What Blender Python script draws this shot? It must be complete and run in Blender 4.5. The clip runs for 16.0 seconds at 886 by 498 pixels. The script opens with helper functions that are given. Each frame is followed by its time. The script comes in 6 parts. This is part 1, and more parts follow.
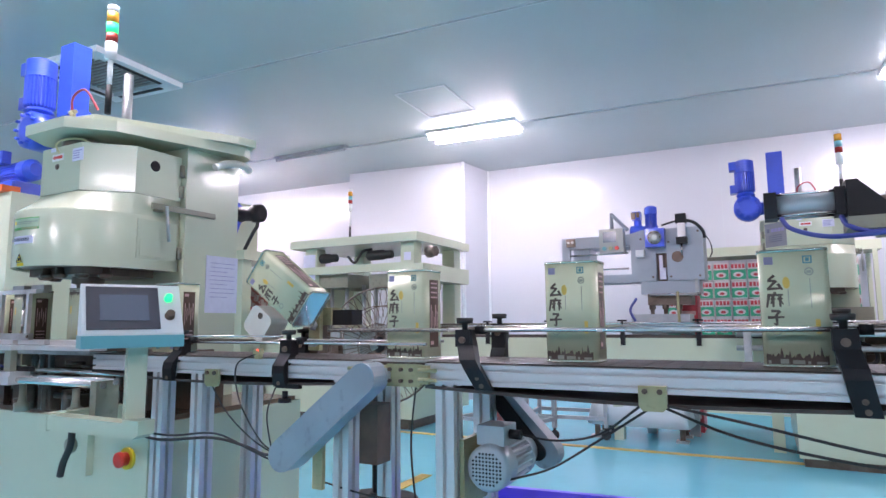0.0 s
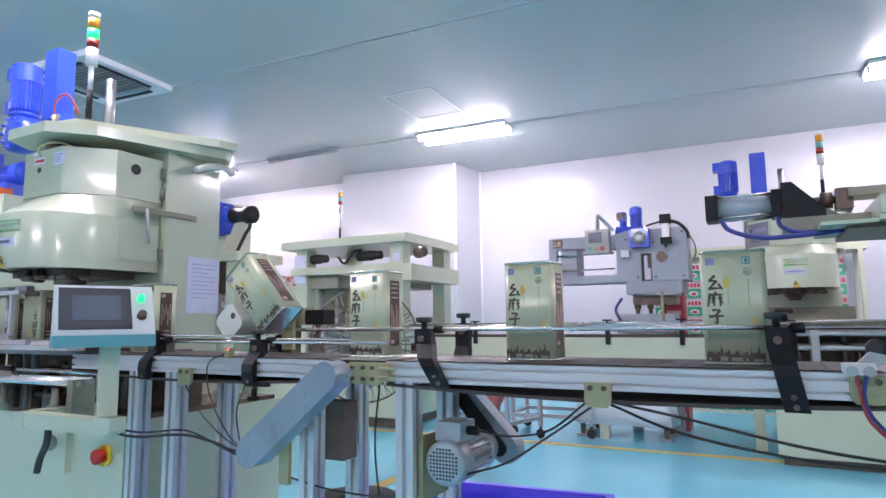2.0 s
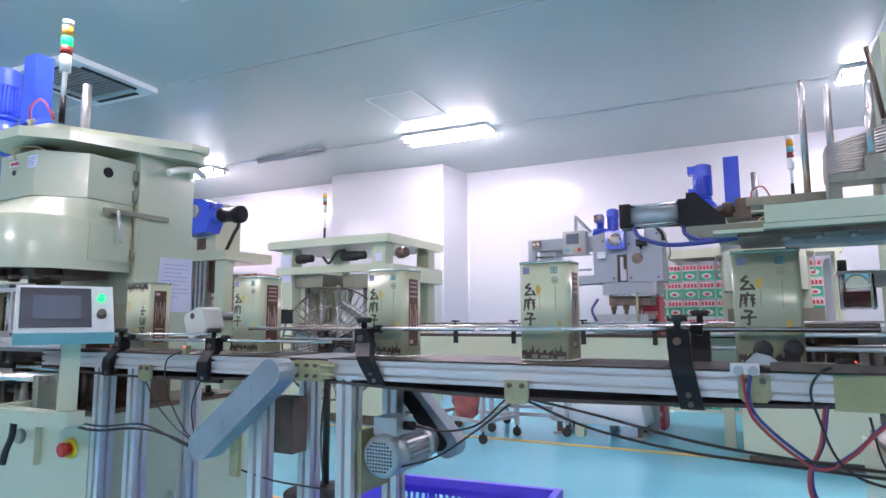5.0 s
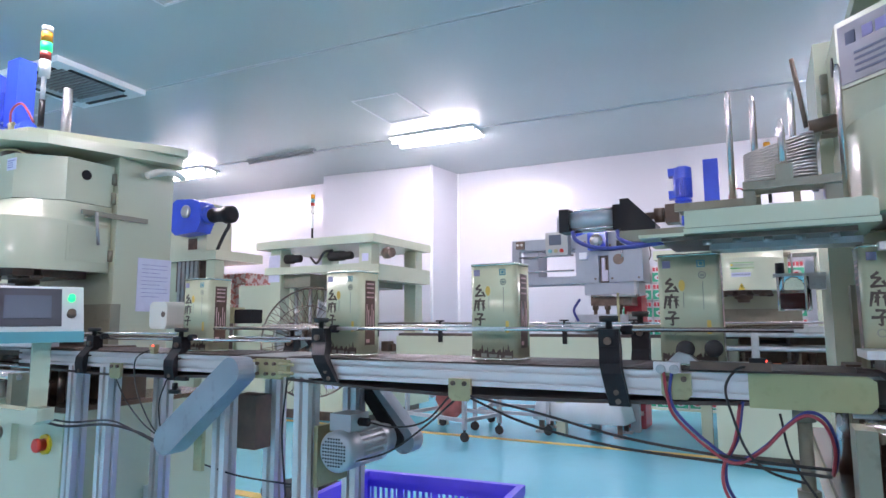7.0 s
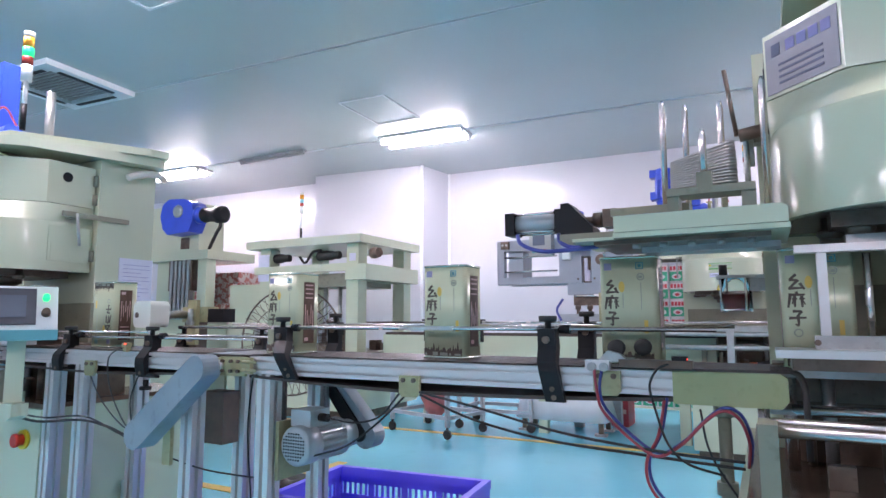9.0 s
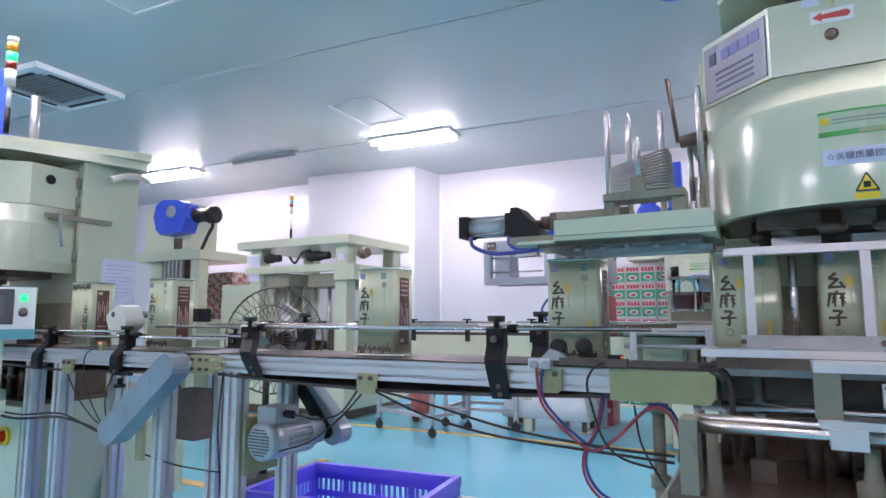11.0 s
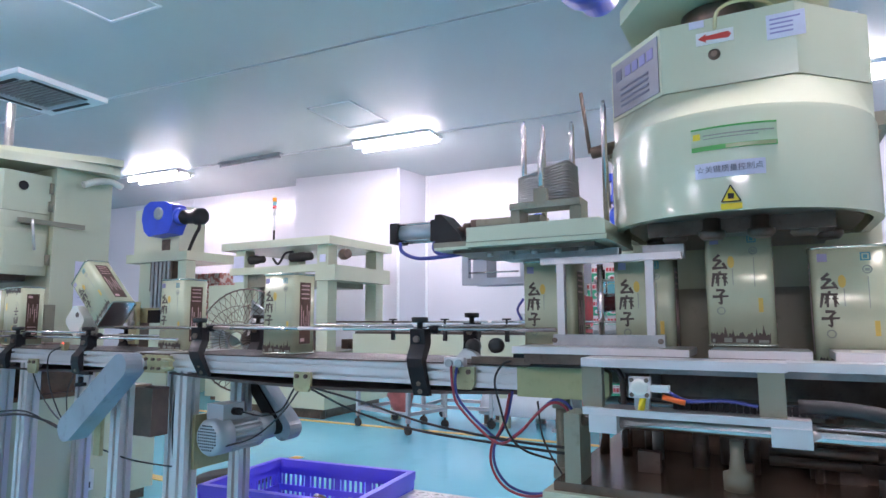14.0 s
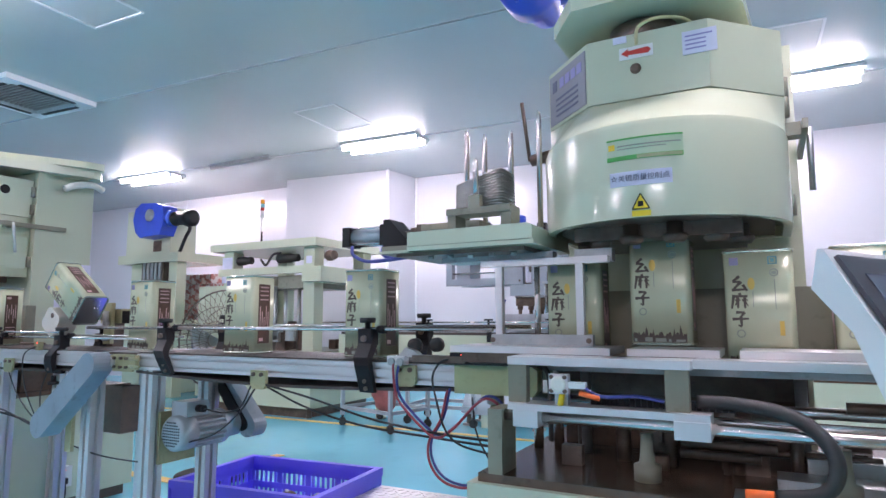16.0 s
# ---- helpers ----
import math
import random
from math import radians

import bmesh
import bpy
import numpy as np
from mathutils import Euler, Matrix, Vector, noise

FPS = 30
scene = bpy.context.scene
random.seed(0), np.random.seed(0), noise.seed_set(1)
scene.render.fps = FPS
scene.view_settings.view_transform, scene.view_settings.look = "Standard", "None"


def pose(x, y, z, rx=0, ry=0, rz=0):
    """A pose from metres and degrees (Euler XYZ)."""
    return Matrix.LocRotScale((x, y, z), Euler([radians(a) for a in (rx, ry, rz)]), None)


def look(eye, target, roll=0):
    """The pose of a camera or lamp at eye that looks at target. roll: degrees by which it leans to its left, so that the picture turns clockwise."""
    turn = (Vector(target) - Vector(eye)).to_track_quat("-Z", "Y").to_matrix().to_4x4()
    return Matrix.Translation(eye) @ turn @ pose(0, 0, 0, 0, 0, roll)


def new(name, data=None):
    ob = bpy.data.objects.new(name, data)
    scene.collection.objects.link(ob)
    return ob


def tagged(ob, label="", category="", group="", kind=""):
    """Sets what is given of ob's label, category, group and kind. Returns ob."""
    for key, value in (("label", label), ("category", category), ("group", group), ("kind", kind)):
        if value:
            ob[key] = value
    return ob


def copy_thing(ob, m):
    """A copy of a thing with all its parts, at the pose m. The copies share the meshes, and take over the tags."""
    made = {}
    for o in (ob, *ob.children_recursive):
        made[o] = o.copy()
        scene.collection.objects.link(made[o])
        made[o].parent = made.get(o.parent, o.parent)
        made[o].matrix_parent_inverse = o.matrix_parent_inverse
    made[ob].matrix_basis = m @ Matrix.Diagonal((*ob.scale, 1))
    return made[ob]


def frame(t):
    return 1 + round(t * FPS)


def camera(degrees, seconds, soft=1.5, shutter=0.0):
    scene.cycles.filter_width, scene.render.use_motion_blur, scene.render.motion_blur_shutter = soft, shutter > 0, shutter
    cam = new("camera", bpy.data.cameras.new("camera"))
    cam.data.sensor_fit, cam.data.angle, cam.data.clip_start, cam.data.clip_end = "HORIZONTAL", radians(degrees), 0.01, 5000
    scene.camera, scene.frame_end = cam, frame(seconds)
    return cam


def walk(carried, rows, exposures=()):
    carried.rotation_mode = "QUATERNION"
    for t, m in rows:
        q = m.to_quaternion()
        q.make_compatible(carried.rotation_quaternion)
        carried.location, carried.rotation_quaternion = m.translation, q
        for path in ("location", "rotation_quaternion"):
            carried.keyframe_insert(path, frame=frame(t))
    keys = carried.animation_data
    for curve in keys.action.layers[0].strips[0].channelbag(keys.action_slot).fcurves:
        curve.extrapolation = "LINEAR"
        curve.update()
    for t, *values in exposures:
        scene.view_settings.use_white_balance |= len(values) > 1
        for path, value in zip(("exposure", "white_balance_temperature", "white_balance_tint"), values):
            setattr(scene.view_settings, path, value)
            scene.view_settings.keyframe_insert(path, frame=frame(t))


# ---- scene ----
cam = camera(72.0, 16.0)
PATH = [
    (0, (0.891, 0.676, 1.008), (-0.027, 2.437, 1.246), -0.5),
    (0.5, (0.923, 0.68, 1.0), (0.006, 2.441, 1.241), -0.7),
    (1, (0.956, 0.685, 1.0), (0.036, 2.444, 1.241), -0.7),
    (1.5, (0.988, 0.682, 1.008), (0.068, 2.442, 1.244), -0.5),
    (2, (1.029, 0.688, 1.004), (0.107, 2.447, 1.243), -0.6),
    (2.5, (1.069, 0.69, 1.005), (0.147, 2.448, 1.243), -0.5),
    (3, (1.105, 0.695, 1.006), (0.181, 2.453, 1.243), -0.4),
    (3.5, (1.133, 0.698, 1.008), (0.21, 2.456, 1.243), -0.4),
    (4, (1.171, 0.695, 1.008), (0.246, 2.452, 1.243), -0.4),
    (6.5, (1.374, 0.707, 1.005), (0.445, 2.463, 1.241), -0.2),
    (7, (1.419, 0.709, 1.008), (0.49, 2.464, 1.242), -0.2),
    (7.5, (1.465, 0.706, 1.008), (0.536, 2.462, 1.241), -0.2),
    (8, (1.51, 0.709, 1.008), (0.58, 2.464, 1.241), -0.1),
    (8.5, (1.548, 0.712, 1.009), (0.616, 2.466, 1.241), -0.1),
    (9, (1.585, 0.714, 1.009), (0.653, 2.468, 1.24), -0.1),
    (11.5, (1.778, 0.725, 1.01), (0.842, 2.477, 1.239), -0.1),
    (12, (1.822, 0.727, 1.012), (0.885, 2.48, 1.241), -0.2),
    (12.5, (1.865, 0.731, 1.012), (0.927, 2.483, 1.241), -0.1),
    (13, (1.906, 0.734, 1.014), (0.968, 2.485, 1.242), -0.2),
    (13.5, (1.941, 0.735, 1.015), (1.003, 2.487, 1.243), -0.2),
    (14, (1.982, 0.736, 1.015), (1.045, 2.488, 1.242), -0.2),
    (14.5, (2.031, 0.738, 1.014), (1.093, 2.49, 1.242), -0.2),
    (15, (2.078, 0.74, 1.014), (1.141, 2.492, 1.243), -0.3),
    (15.5, (2.123, 0.745, 1.016), (1.184, 2.496, 1.244), -0.3),
    (16, (2.17, 0.743, 1.014), (1.231, 2.494, 1.243), -0.2),
]
walk(cam, [(t, look(eye, target, roll)) for t, eye, target, roll in PATH])

# ---- light: closed room, world only as a faint neutral base ----
world = bpy.data.worlds.new("world")
scene.world = world
world.use_nodes = True
world.node_tree.nodes["Background"].inputs[0].default_value = (0.75, 0.85, 1.0, 1)
world.node_tree.nodes["Background"].inputs[1].default_value = 0.05
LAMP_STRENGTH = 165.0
scene.view_settings.exposure = 0.0


# ---- materials ----
def mat(name, color, rough=0.5, metal=0.0, var=0.08, scale=6.0, bump=0.0, bscale=60.0, spec=0.5, stain=0.0, random_tint=0.0, coat=0.0):
    """Principled surface with cloudy colour variation, fine roughness change and relief."""
    m = bpy.data.materials.new(name)
    m.use_nodes = True
    nt = m.node_tree
    b = nt.nodes["Principled BSDF"]
    b.inputs["Metallic"].default_value = metal
    b.inputs["Specular IOR Level"].default_value = spec
    b.inputs["Coat Weight"].default_value = coat
    b.inputs["Coat Roughness"].default_value = 0.08
    tc = nt.nodes.new("ShaderNodeTexCoord")
    n1 = nt.nodes.new("ShaderNodeTexNoise")
    n1.inputs["Scale"].default_value = scale
    n1.inputs["Detail"].default_value = 6
    nt.links.new(tc.outputs["Object"], n1.inputs["Vector"])
    ramp = nt.nodes.new("ShaderNodeMapRange")
    ramp.inputs["From Min"].default_value, ramp.inputs["From Max"].default_value = 0.3, 0.7
    ramp.inputs["To Min"].default_value, ramp.inputs["To Max"].default_value = 1 - var, 1 + var * 0.6
    nt.links.new(n1.outputs["Fac"], ramp.inputs["Value"])
    mul = nt.nodes.new("ShaderNodeVectorMath")
    mul.operation = "SCALE"
    mul.inputs[0].default_value = color
    nt.links.new(ramp.outputs["Result"], mul.inputs["Scale"])
    out = mul.outputs["Vector"]
    if stain:
        n2 = nt.nodes.new("ShaderNodeTexNoise")
        n2.inputs["Scale"].default_value = scale * 5
        n2.inputs["Detail"].default_value = 8
        nt.links.new(tc.outputs["Object"], n2.inputs["Vector"])
        r2 = nt.nodes.new("ShaderNodeMapRange")
        r2.inputs["From Min"].default_value, r2.inputs["From Max"].default_value = 0.58, 0.75
        r2.inputs["To Max"].default_value = stain
        nt.links.new(n2.outputs["Fac"], r2.inputs["Value"])
        mx = nt.nodes.new("ShaderNodeMix")
        mx.data_type = "RGBA"
        nt.links.new(r2.outputs["Result"], mx.inputs["Factor"])
        nt.links.new(out, mx.inputs[6])
        mx.inputs[7].default_value = (color[0] * 0.35, color[1] * 0.32, color[2] * 0.28, 1)
        out = mx.outputs[2]
    if random_tint:
        oi = nt.nodes.new("ShaderNodeObjectInfo")
        hv = nt.nodes.new("ShaderNodeMapRange")
        hv.inputs["To Min"].default_value, hv.inputs["To Max"].default_value = 1 - random_tint, 1 + random_tint
        nt.links.new(oi.outputs["Random"], hv.inputs["Value"])
        m2 = nt.nodes.new("ShaderNodeVectorMath")
        m2.operation = "SCALE"
        nt.links.new(out, m2.inputs[0])
        nt.links.new(hv.outputs["Result"], m2.inputs["Scale"])
        out = m2.outputs["Vector"]
    nt.links.new(out, b.inputs["Base Color"])
    rr = nt.nodes.new("ShaderNodeMapRange")
    rr.inputs["To Min"].default_value, rr.inputs["To Max"].default_value = max(0.03, rough * 0.75), min(1, rough * 1.25)
    nt.links.new(n1.outputs["Fac"], rr.inputs["Value"])
    nt.links.new(rr.outputs["Result"], b.inputs["Roughness"])
    if bump:
        nb = nt.nodes.new("ShaderNodeTexNoise")
        nb.inputs["Scale"].default_value = bscale
        nb.inputs["Detail"].default_value = 4
        nt.links.new(tc.outputs["Object"], nb.inputs["Vector"])
        bp = nt.nodes.new("ShaderNodeBump")
        bp.inputs["Strength"].default_value = bump
        bp.inputs["Distance"].default_value = 0.0012
        nt.links.new(nb.outputs["Fac"], bp.inputs["Height"])
        nt.links.new(bp.outputs["Normal"], b.inputs["Normal"])
    return m


def glow(name, color, strength):
    m = mat(name, color, 0.4, 0, 0.0)
    b = m.node_tree.nodes["Principled BSDF"]
    b.inputs["Emission Color"].default_value = (*color, 1)
    b.inputs["Emission Strength"].default_value = strength
    return m


FLOOR = mat("blue_epoxy", (0.24, 0.70, 0.86), 0.16, 0, 0.06, 0.8, 0.04, 9, stain=0.10)
LINE = mat("yellow_line_paint", (0.75, 0.52, 0.12), 0.4, 0, 0.15, 5, stain=0.3)
WALL = mat("white_panel", (0.64, 0.65, 0.70), 0.22, 0, 0.03, 0.7)
CEIL = mat("ceiling_panel", (0.53, 0.59, 0.60), 0.24, 0, 0.05, 0.5, 0.02, 3)
TRIM = mat("white_trim", (0.82, 0.84, 0.86), 0.3, 0, 0.03)
SEAM = mat("panel_seam", (0.62, 0.66, 0.68), 0.5, 0, 0.05)
GREEN = mat("pale_green_enamel", (0.605, 0.64, 0.475), 0.24, 0, 0.035, 1.2, 0.02, 180, stain=0.025, coat=0.25)
GREEN_OLD = mat("worn_green_enamel", (0.26, 0.25, 0.185), 0.35, 0, 0.12, 5, 0.03, 120, stain=0.45)
YELLOWGREEN = mat("old_yellow_green_enamel", (0.40, 0.42, 0.22), 0.32, 0, 0.12, 6, 0.02, 120, stain=0.25)
GUARD = mat("scuffed_grey_blue_sheet", (0.33, 0.375, 0.42), 0.34, 0.15, 0.16, 5, 0.12, 22, stain=0.45)
KHAKI = mat("khaki_bracket", (0.42, 0.39, 0.22), 0.4, 0.2, 0.15, 12, stain=0.35)
BLUE = mat("blue_motor_paint", (0.035, 0.085, 0.62), 0.35, 0, 0.12, 6, 0.03, 90, stain=0.15, coat=0.4)
BLUEHOSE = mat("blue_hose", (0.05, 0.06, 0.26), 0.35, 0, 0.05)
REDHOSE = mat("red_hose", (0.36, 0.05, 0.07), 0.35, 0, 0.05)
ORANGE = mat("orange_connector", (0.9, 0.16, 0.03), 0.4)
ALU = mat("anodised_aluminium", (0.76, 0.715, 0.70), 0.36, 0.6, 0.04, 3)
STEEL = mat("polished_steel", (0.76, 0.68, 0.65), 0.26, 1.0, 0.05, 2)
DULLSTEEL = mat("dull_steel", (0.48, 0.48, 0.47), 0.4, 0.9, 0.16, 16, 0.03, 140, stain=0.3)
DARKSTEEL = mat("oily_dark_steel", (0.165, 0.118, 0.092), 0.36, 0.45, 0.35, 14, 0.05, 90, stain=0.5)
BLACK = mat("black_plastic", (0.012, 0.012, 0.014), 0.5, 0, 0.1, 12, spec=0.25)
RUBBER = mat("black_rubber", (0.025, 0.024, 0.024), 0.6, 0, 0.15, 20)
BELT = mat("brown_black_belt", (0.06, 0.045, 0.04), 0.55, 0, 0.15, 25, stain=0.3)
MOTORGREY = mat("grey_motor_paint", (0.45, 0.48, 0.50), 0.33, 0.3, 0.08, 9)
CAPGREY = mat("pale_grey_blue_paint", (0.36, 0.39, 0.44), 0.33, 0, 0.06, 5, 0.02, 150, stain=0.08)
PANELGREY = mat("grey_control_box", (0.42, 0.42, 0.40), 0.4, 0, 0.05)
LILAC = mat("pale_lilac_plastic", (0.70, 0.66, 0.74), 0.4, 0, 0.05)
LIGHTGREY = mat("light_grey_paint", (0.41, 0.43, 0.46), 0.36, 0, 0.14, 9, 0.03, 140, stain=0.25)
CREAM = mat("cream_plastic", (0.78, 0.76, 0.68), 0.4, 0, 0.05)
TEAL = mat("teal_paint", (0.16, 0.42, 0.46), 0.35, 0, 0.05)
WHITEP = mat("white_plastic", (0.80, 0.81, 0.80), 0.35, 0, 0.03)
PAPER = mat("printed_paper", (0.72, 0.72, 0.86), 0.6, 0, 0.05, 30)
INK = mat("purple_ink", (0.30, 0.28, 0.55), 0.6)
PLATE = mat("engraved_nameplate", (0.26, 0.265, 0.30), 0.42, 0.35, 0.1, 10, spec=0.35)
LABELINK = mat("grey_print", (0.12, 0.13, 0.20), 0.6)
LABELGREEN = mat("green_print", (0.10, 0.42, 0.10), 0.5)
SCREEN = mat("dark_screen", (0.15, 0.16, 0.20), 0.12, 0, 0.05)
BEZEL = mat("screen_bezel", (0.085, 0.08, 0.095), 0.3)
RED = mat("red_plastic", (0.60, 0.03, 0.02), 0.35)
YELLOW = mat("yellow_plastic", (0.85, 0.62, 0.02), 0.4)
CRATE = mat("violet_blue_plastic", (0.17, 0.14, 0.92), 0.38, 0, 0.06, 8, 0.02, 120)
TREAD = mat("tread_plate_steel", (0.62, 0.62, 0.62), 0.34, 0.9, 0.1, 10)
OAK = mat("brown_board", (0.20, 0.14, 0.11), 0.6, 0, 0.2, 20)
TIN = mat("tin_printed_cream_green", (0.56, 0.58, 0.40), 0.24, 0.1, 0.05, 9, 0.01, 60, random_tint=0.04)
TINRIM = mat("tin_rim", (0.58, 0.60, 0.50), 0.22, 0.8, 0.08)
TININK = mat("tin_dark_print", (0.085, 0.06, 0.045), 0.35)
TINBROWN = mat("tin_brown_panel", (0.105, 0.055, 0.035), 0.3, 0, 0.3, 40)
TINGOLD = mat("tin_gold_print", (0.66, 0.46, 0.10), 0.35)
TINGREY = mat("tin_grey_print", (0.30, 0.32, 0.26), 0.35)
TINPURPLE = mat("tin_code_print", (0.28, 0.26, 0.40), 0.4)
TINTEAL = mat("tin_seal_print", (0.10, 0.30, 0.33), 0.4)
TINTOP = mat("tin_bare_plate", (0.62, 0.68, 0.74), 0.2, 1.0, 0.06)
REDCARTON = mat("red_film_pack", (0.46, 0.13, 0.12), 0.35, 0, 0.4, 9)
WHITECARTON = mat("pale_film_pack", (0.66, 0.44, 0.42), 0.4, 0, 0.3, 18)
PACKGREEN = mat("green_pack_print", (0.04, 0.36, 0.20), 0.4, 0, 0.2, 12)
PACKRED = mat("red_pack_print", (0.55, 0.06, 0.08), 0.4, 0, 0.2, 12)
PACKPALE = mat("pale_pack_film", (0.66, 0.62, 0.62), 0.32, 0, 0.12, 14)


def blotched(name, a, b, scale, edge):
    """Film print in two colours with irregular patches."""
    m = mat(name, a, 0.35, 0, 0.1)
    nt = m.node_tree
    bs = nt.nodes["Principled BSDF"]
    old = bs.inputs["Base Color"].links[0].from_socket
    tc = nt.nodes.new("ShaderNodeTexCoord")
    nz = nt.nodes.new("ShaderNodeTexNoise")
    nz.inputs["Scale"].default_value, nz.inputs["Detail"].default_value = scale, 3
    nt.links.new(tc.outputs["Object"], nz.inputs["Vector"])
    mr = nt.nodes.new("ShaderNodeMapRange")
    mr.inputs["From Min"].default_value, mr.inputs["From Max"].default_value = edge - 0.03, edge + 0.03
    nt.links.new(nz.outputs["Fac"], mr.inputs["Value"])
    mx = nt.nodes.new("ShaderNodeMix")
    mx.data_type = "RGBA"
    nt.links.new(mr.outputs["Result"], mx.inputs["Factor"])
    nt.links.new(old, mx.inputs[6])
    mx.inputs[7].default_value = (*b, 1)
    nt.links.new(mx.outputs[2], bs.inputs["Base Color"])
    return m


REDWHITE = blotched("red_white_film_print", (0.58, 0.20, 0.17), (0.76, 0.66, 0.62), 16, 0.49)
SHEET = mat("white_sheet", (0.82, 0.83, 0.86), 0.5, 0, 0.05)
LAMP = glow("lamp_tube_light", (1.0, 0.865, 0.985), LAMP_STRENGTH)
GLOWGREEN = glow("green_beacon_light", (0.02, 0.9, 0.25), 1.2)
GLOWRED = glow("red_indicator_light", (1.0, 0.05, 0.03), 6.0)
AMBER = mat("amber_lens", (0.85, 0.38, 0.04), 0.25)
REDLENS = mat("red_lens", (0.35, 0.04, 0.03), 0.25)
OILBED = mat("oily_brown_bed", (0.16, 0.105, 0.075), 0.24, 0.2, 0.35, 7, 0.04, 60, stain=0.5)
OLDHOSE = mat("yellowed_hose", (0.66, 0.60, 0.34), 0.4)
LABELPALE = mat("pale_green_print", (0.52, 0.62, 0.42), 0.4)
CLEAR = mat("dark_red_oil", (0.15, 0.03, 0.03), 0.1)
GLASS = mat("clear_glass", (0.95, 0.96, 0.96), 0.05, 0, 0.02)
GLASS.node_tree.nodes["Principled BSDF"].inputs["Transmission Weight"].default_value = 1.0
GLASS.node_tree.nodes["Principled BSDF"].inputs["IOR"].default_value = 1.12


# ---- mesh helpers ----
def bx(bm, x0, x1, y0, y1, z0, z1, m=None):
    vs = [bm.verts.new((x, y, z)) for z in (z0, z1) for x, y in ((x0, y0), (x1, y0), (x1, y1), (x0, y1))]
    if m is not None:
        for v in vs:
            v.co = m @ v.co
    for f in ((3, 2, 1, 0), (4, 5, 6, 7), (0, 1, 5, 4), (1, 2, 6, 5), (2, 3, 7, 6), (3, 0, 4, 7)):
        bm.faces.new([vs[i] for i in f])
    return vs


def ring(c, u, v, r, n):
    return [c + (u * math.cos(2 * math.pi * i / n) + v * math.sin(2 * math.pi * i / n)) * r for i in range(n)]


def frame_of(d):
    d = d.normalized()
    a = Vector((0, 0, 1)) if abs(d.z) < 0.9 else Vector((1, 0, 0))
    u = d.cross(a).normalized()
    return u, d.cross(u).normalized()


def skin(bm, rings, caps=True, closed=False, smooth=True):
    vr = [[bm.verts.new(p) for p in r] for r in rings]
    n = len(vr[0])
    for a, b in zip(vr, vr[1:] + ([vr[0]] if closed else [])):
        for i in range(n):
            f = bm.faces.new((a[i], a[(i + 1) % n], b[(i + 1) % n], b[i]))
            f.smooth = smooth
    if caps and not closed:
        bm.faces.new(vr[0][::-1])
        bm.faces.new(vr[-1])


def cyl(bm, p0, p1, r, n=16, r1=None):
    p0, p1 = Vector(p0), Vector(p1)
    u, v = frame_of(p1 - p0)
    skin(bm, [ring(p0, u, v, r, n), ring(p1, u, v, r if r1 is None else r1, n)])


def turned(bm, p0, axis, profile, n=24):
    """A turned body: profile is (distance along the axis, radius)."""
    p0, axis = Vector(p0), Vector(axis).normalized()
    u, v = frame_of(axis)
    skin(bm, [ring(p0 + axis * d, u, v, max(r, 0.0005), n) for d, r in profile])


def tube(bm, pts, r, n=7, steps=6):
    """A round cable or bent bar through the points, smoothly."""
    P = [Vector(p) for p in pts]
    Q = [P[0] * 2 - P[1]] + P + [P[-1] * 2 - P[-2]]
    line = []
    for i in range(1, len(Q) - 2):
        a, b, c, d = Q[i - 1:i + 3]
        for k in range(steps):
            t = k / steps
            line.append(0.5 * (2 * b + (c - a) * t + (2 * a - 5 * b + 4 * c - d) * t * t + (3 * b - a - 3 * c + d) * t ** 3))
    line.append(P[-1])
    rings = []
    u = None
    for i, p in enumerate(line):
        d = (line[min(i + 1, len(line) - 1)] - line[max(i - 1, 0)]).normalized()
        if u is None:
            u, v = frame_of(d)
        else:
            u = (u - d * u.dot(d)).normalized()
            v = d.cross(u)
        rings.append(ring(p, u, v, r, n))
    skin(bm, rings)


def finned(bm, p0, axis, profile, teeth=24, depth=0.012):
    """A turned motor body whose wall is cut into cooling fins; rows: distance, radius, finned or not."""
    p0, axis = Vector(p0), Vector(axis).normalized()
    u, v = frame_of(axis)
    n = teeth * 4
    rings = []
    for d, r, cut in profile:
        rings.append([p0 + axis * d + (u * math.cos(2 * math.pi * i / n) + v * math.sin(2 * math.pi * i / n)) * (r + (depth if cut and i % 4 < 2 else 0)) for i in range(n)])
    skin(bm, rings, smooth=False)


def prism(bm, outline, z0, z1, m=None, top_scale=None):
    """An upright prism over an outline of (x, y)."""
    m = m or Matrix.Identity(4)
    lo = [m @ Vector((x, y, z0)) for x, y in outline]
    hi = [m @ Vector((x, y, z1)) for x, y in outline]
    skin(bm, [lo, hi], smooth=False)


XZ = Matrix(((1, 0, 0, 0), (0, 0, 1, 0), (0, 1, 0, 0), (0, 0, 0, 1)))   # outline in x, z; thickness along y
YZ = Matrix(((0, 0, 1, 0), (1, 0, 0, 0), (0, 1, 0, 0), (0, 0, 0, 1)))   # outline in y, z; thickness along x


def mesh_of(name, bm, material, bevel=0.0, segments=2):
    if bevel:
        es = [e for e in bm.edges if len(e.link_faces) == 2 and e.calc_face_angle(0) > 0.6]
        bmesh.ops.bevel(bm, geom=es, offset=bevel, segments=segments, affect="EDGES", clamp_overlap=True)
    bmesh.ops.recalc_face_normals(bm, faces=bm.faces)
    me = bpy.data.meshes.new(name)
    bm.to_mesh(me)
    bm.free()
    me.materials.append(material)
    return me


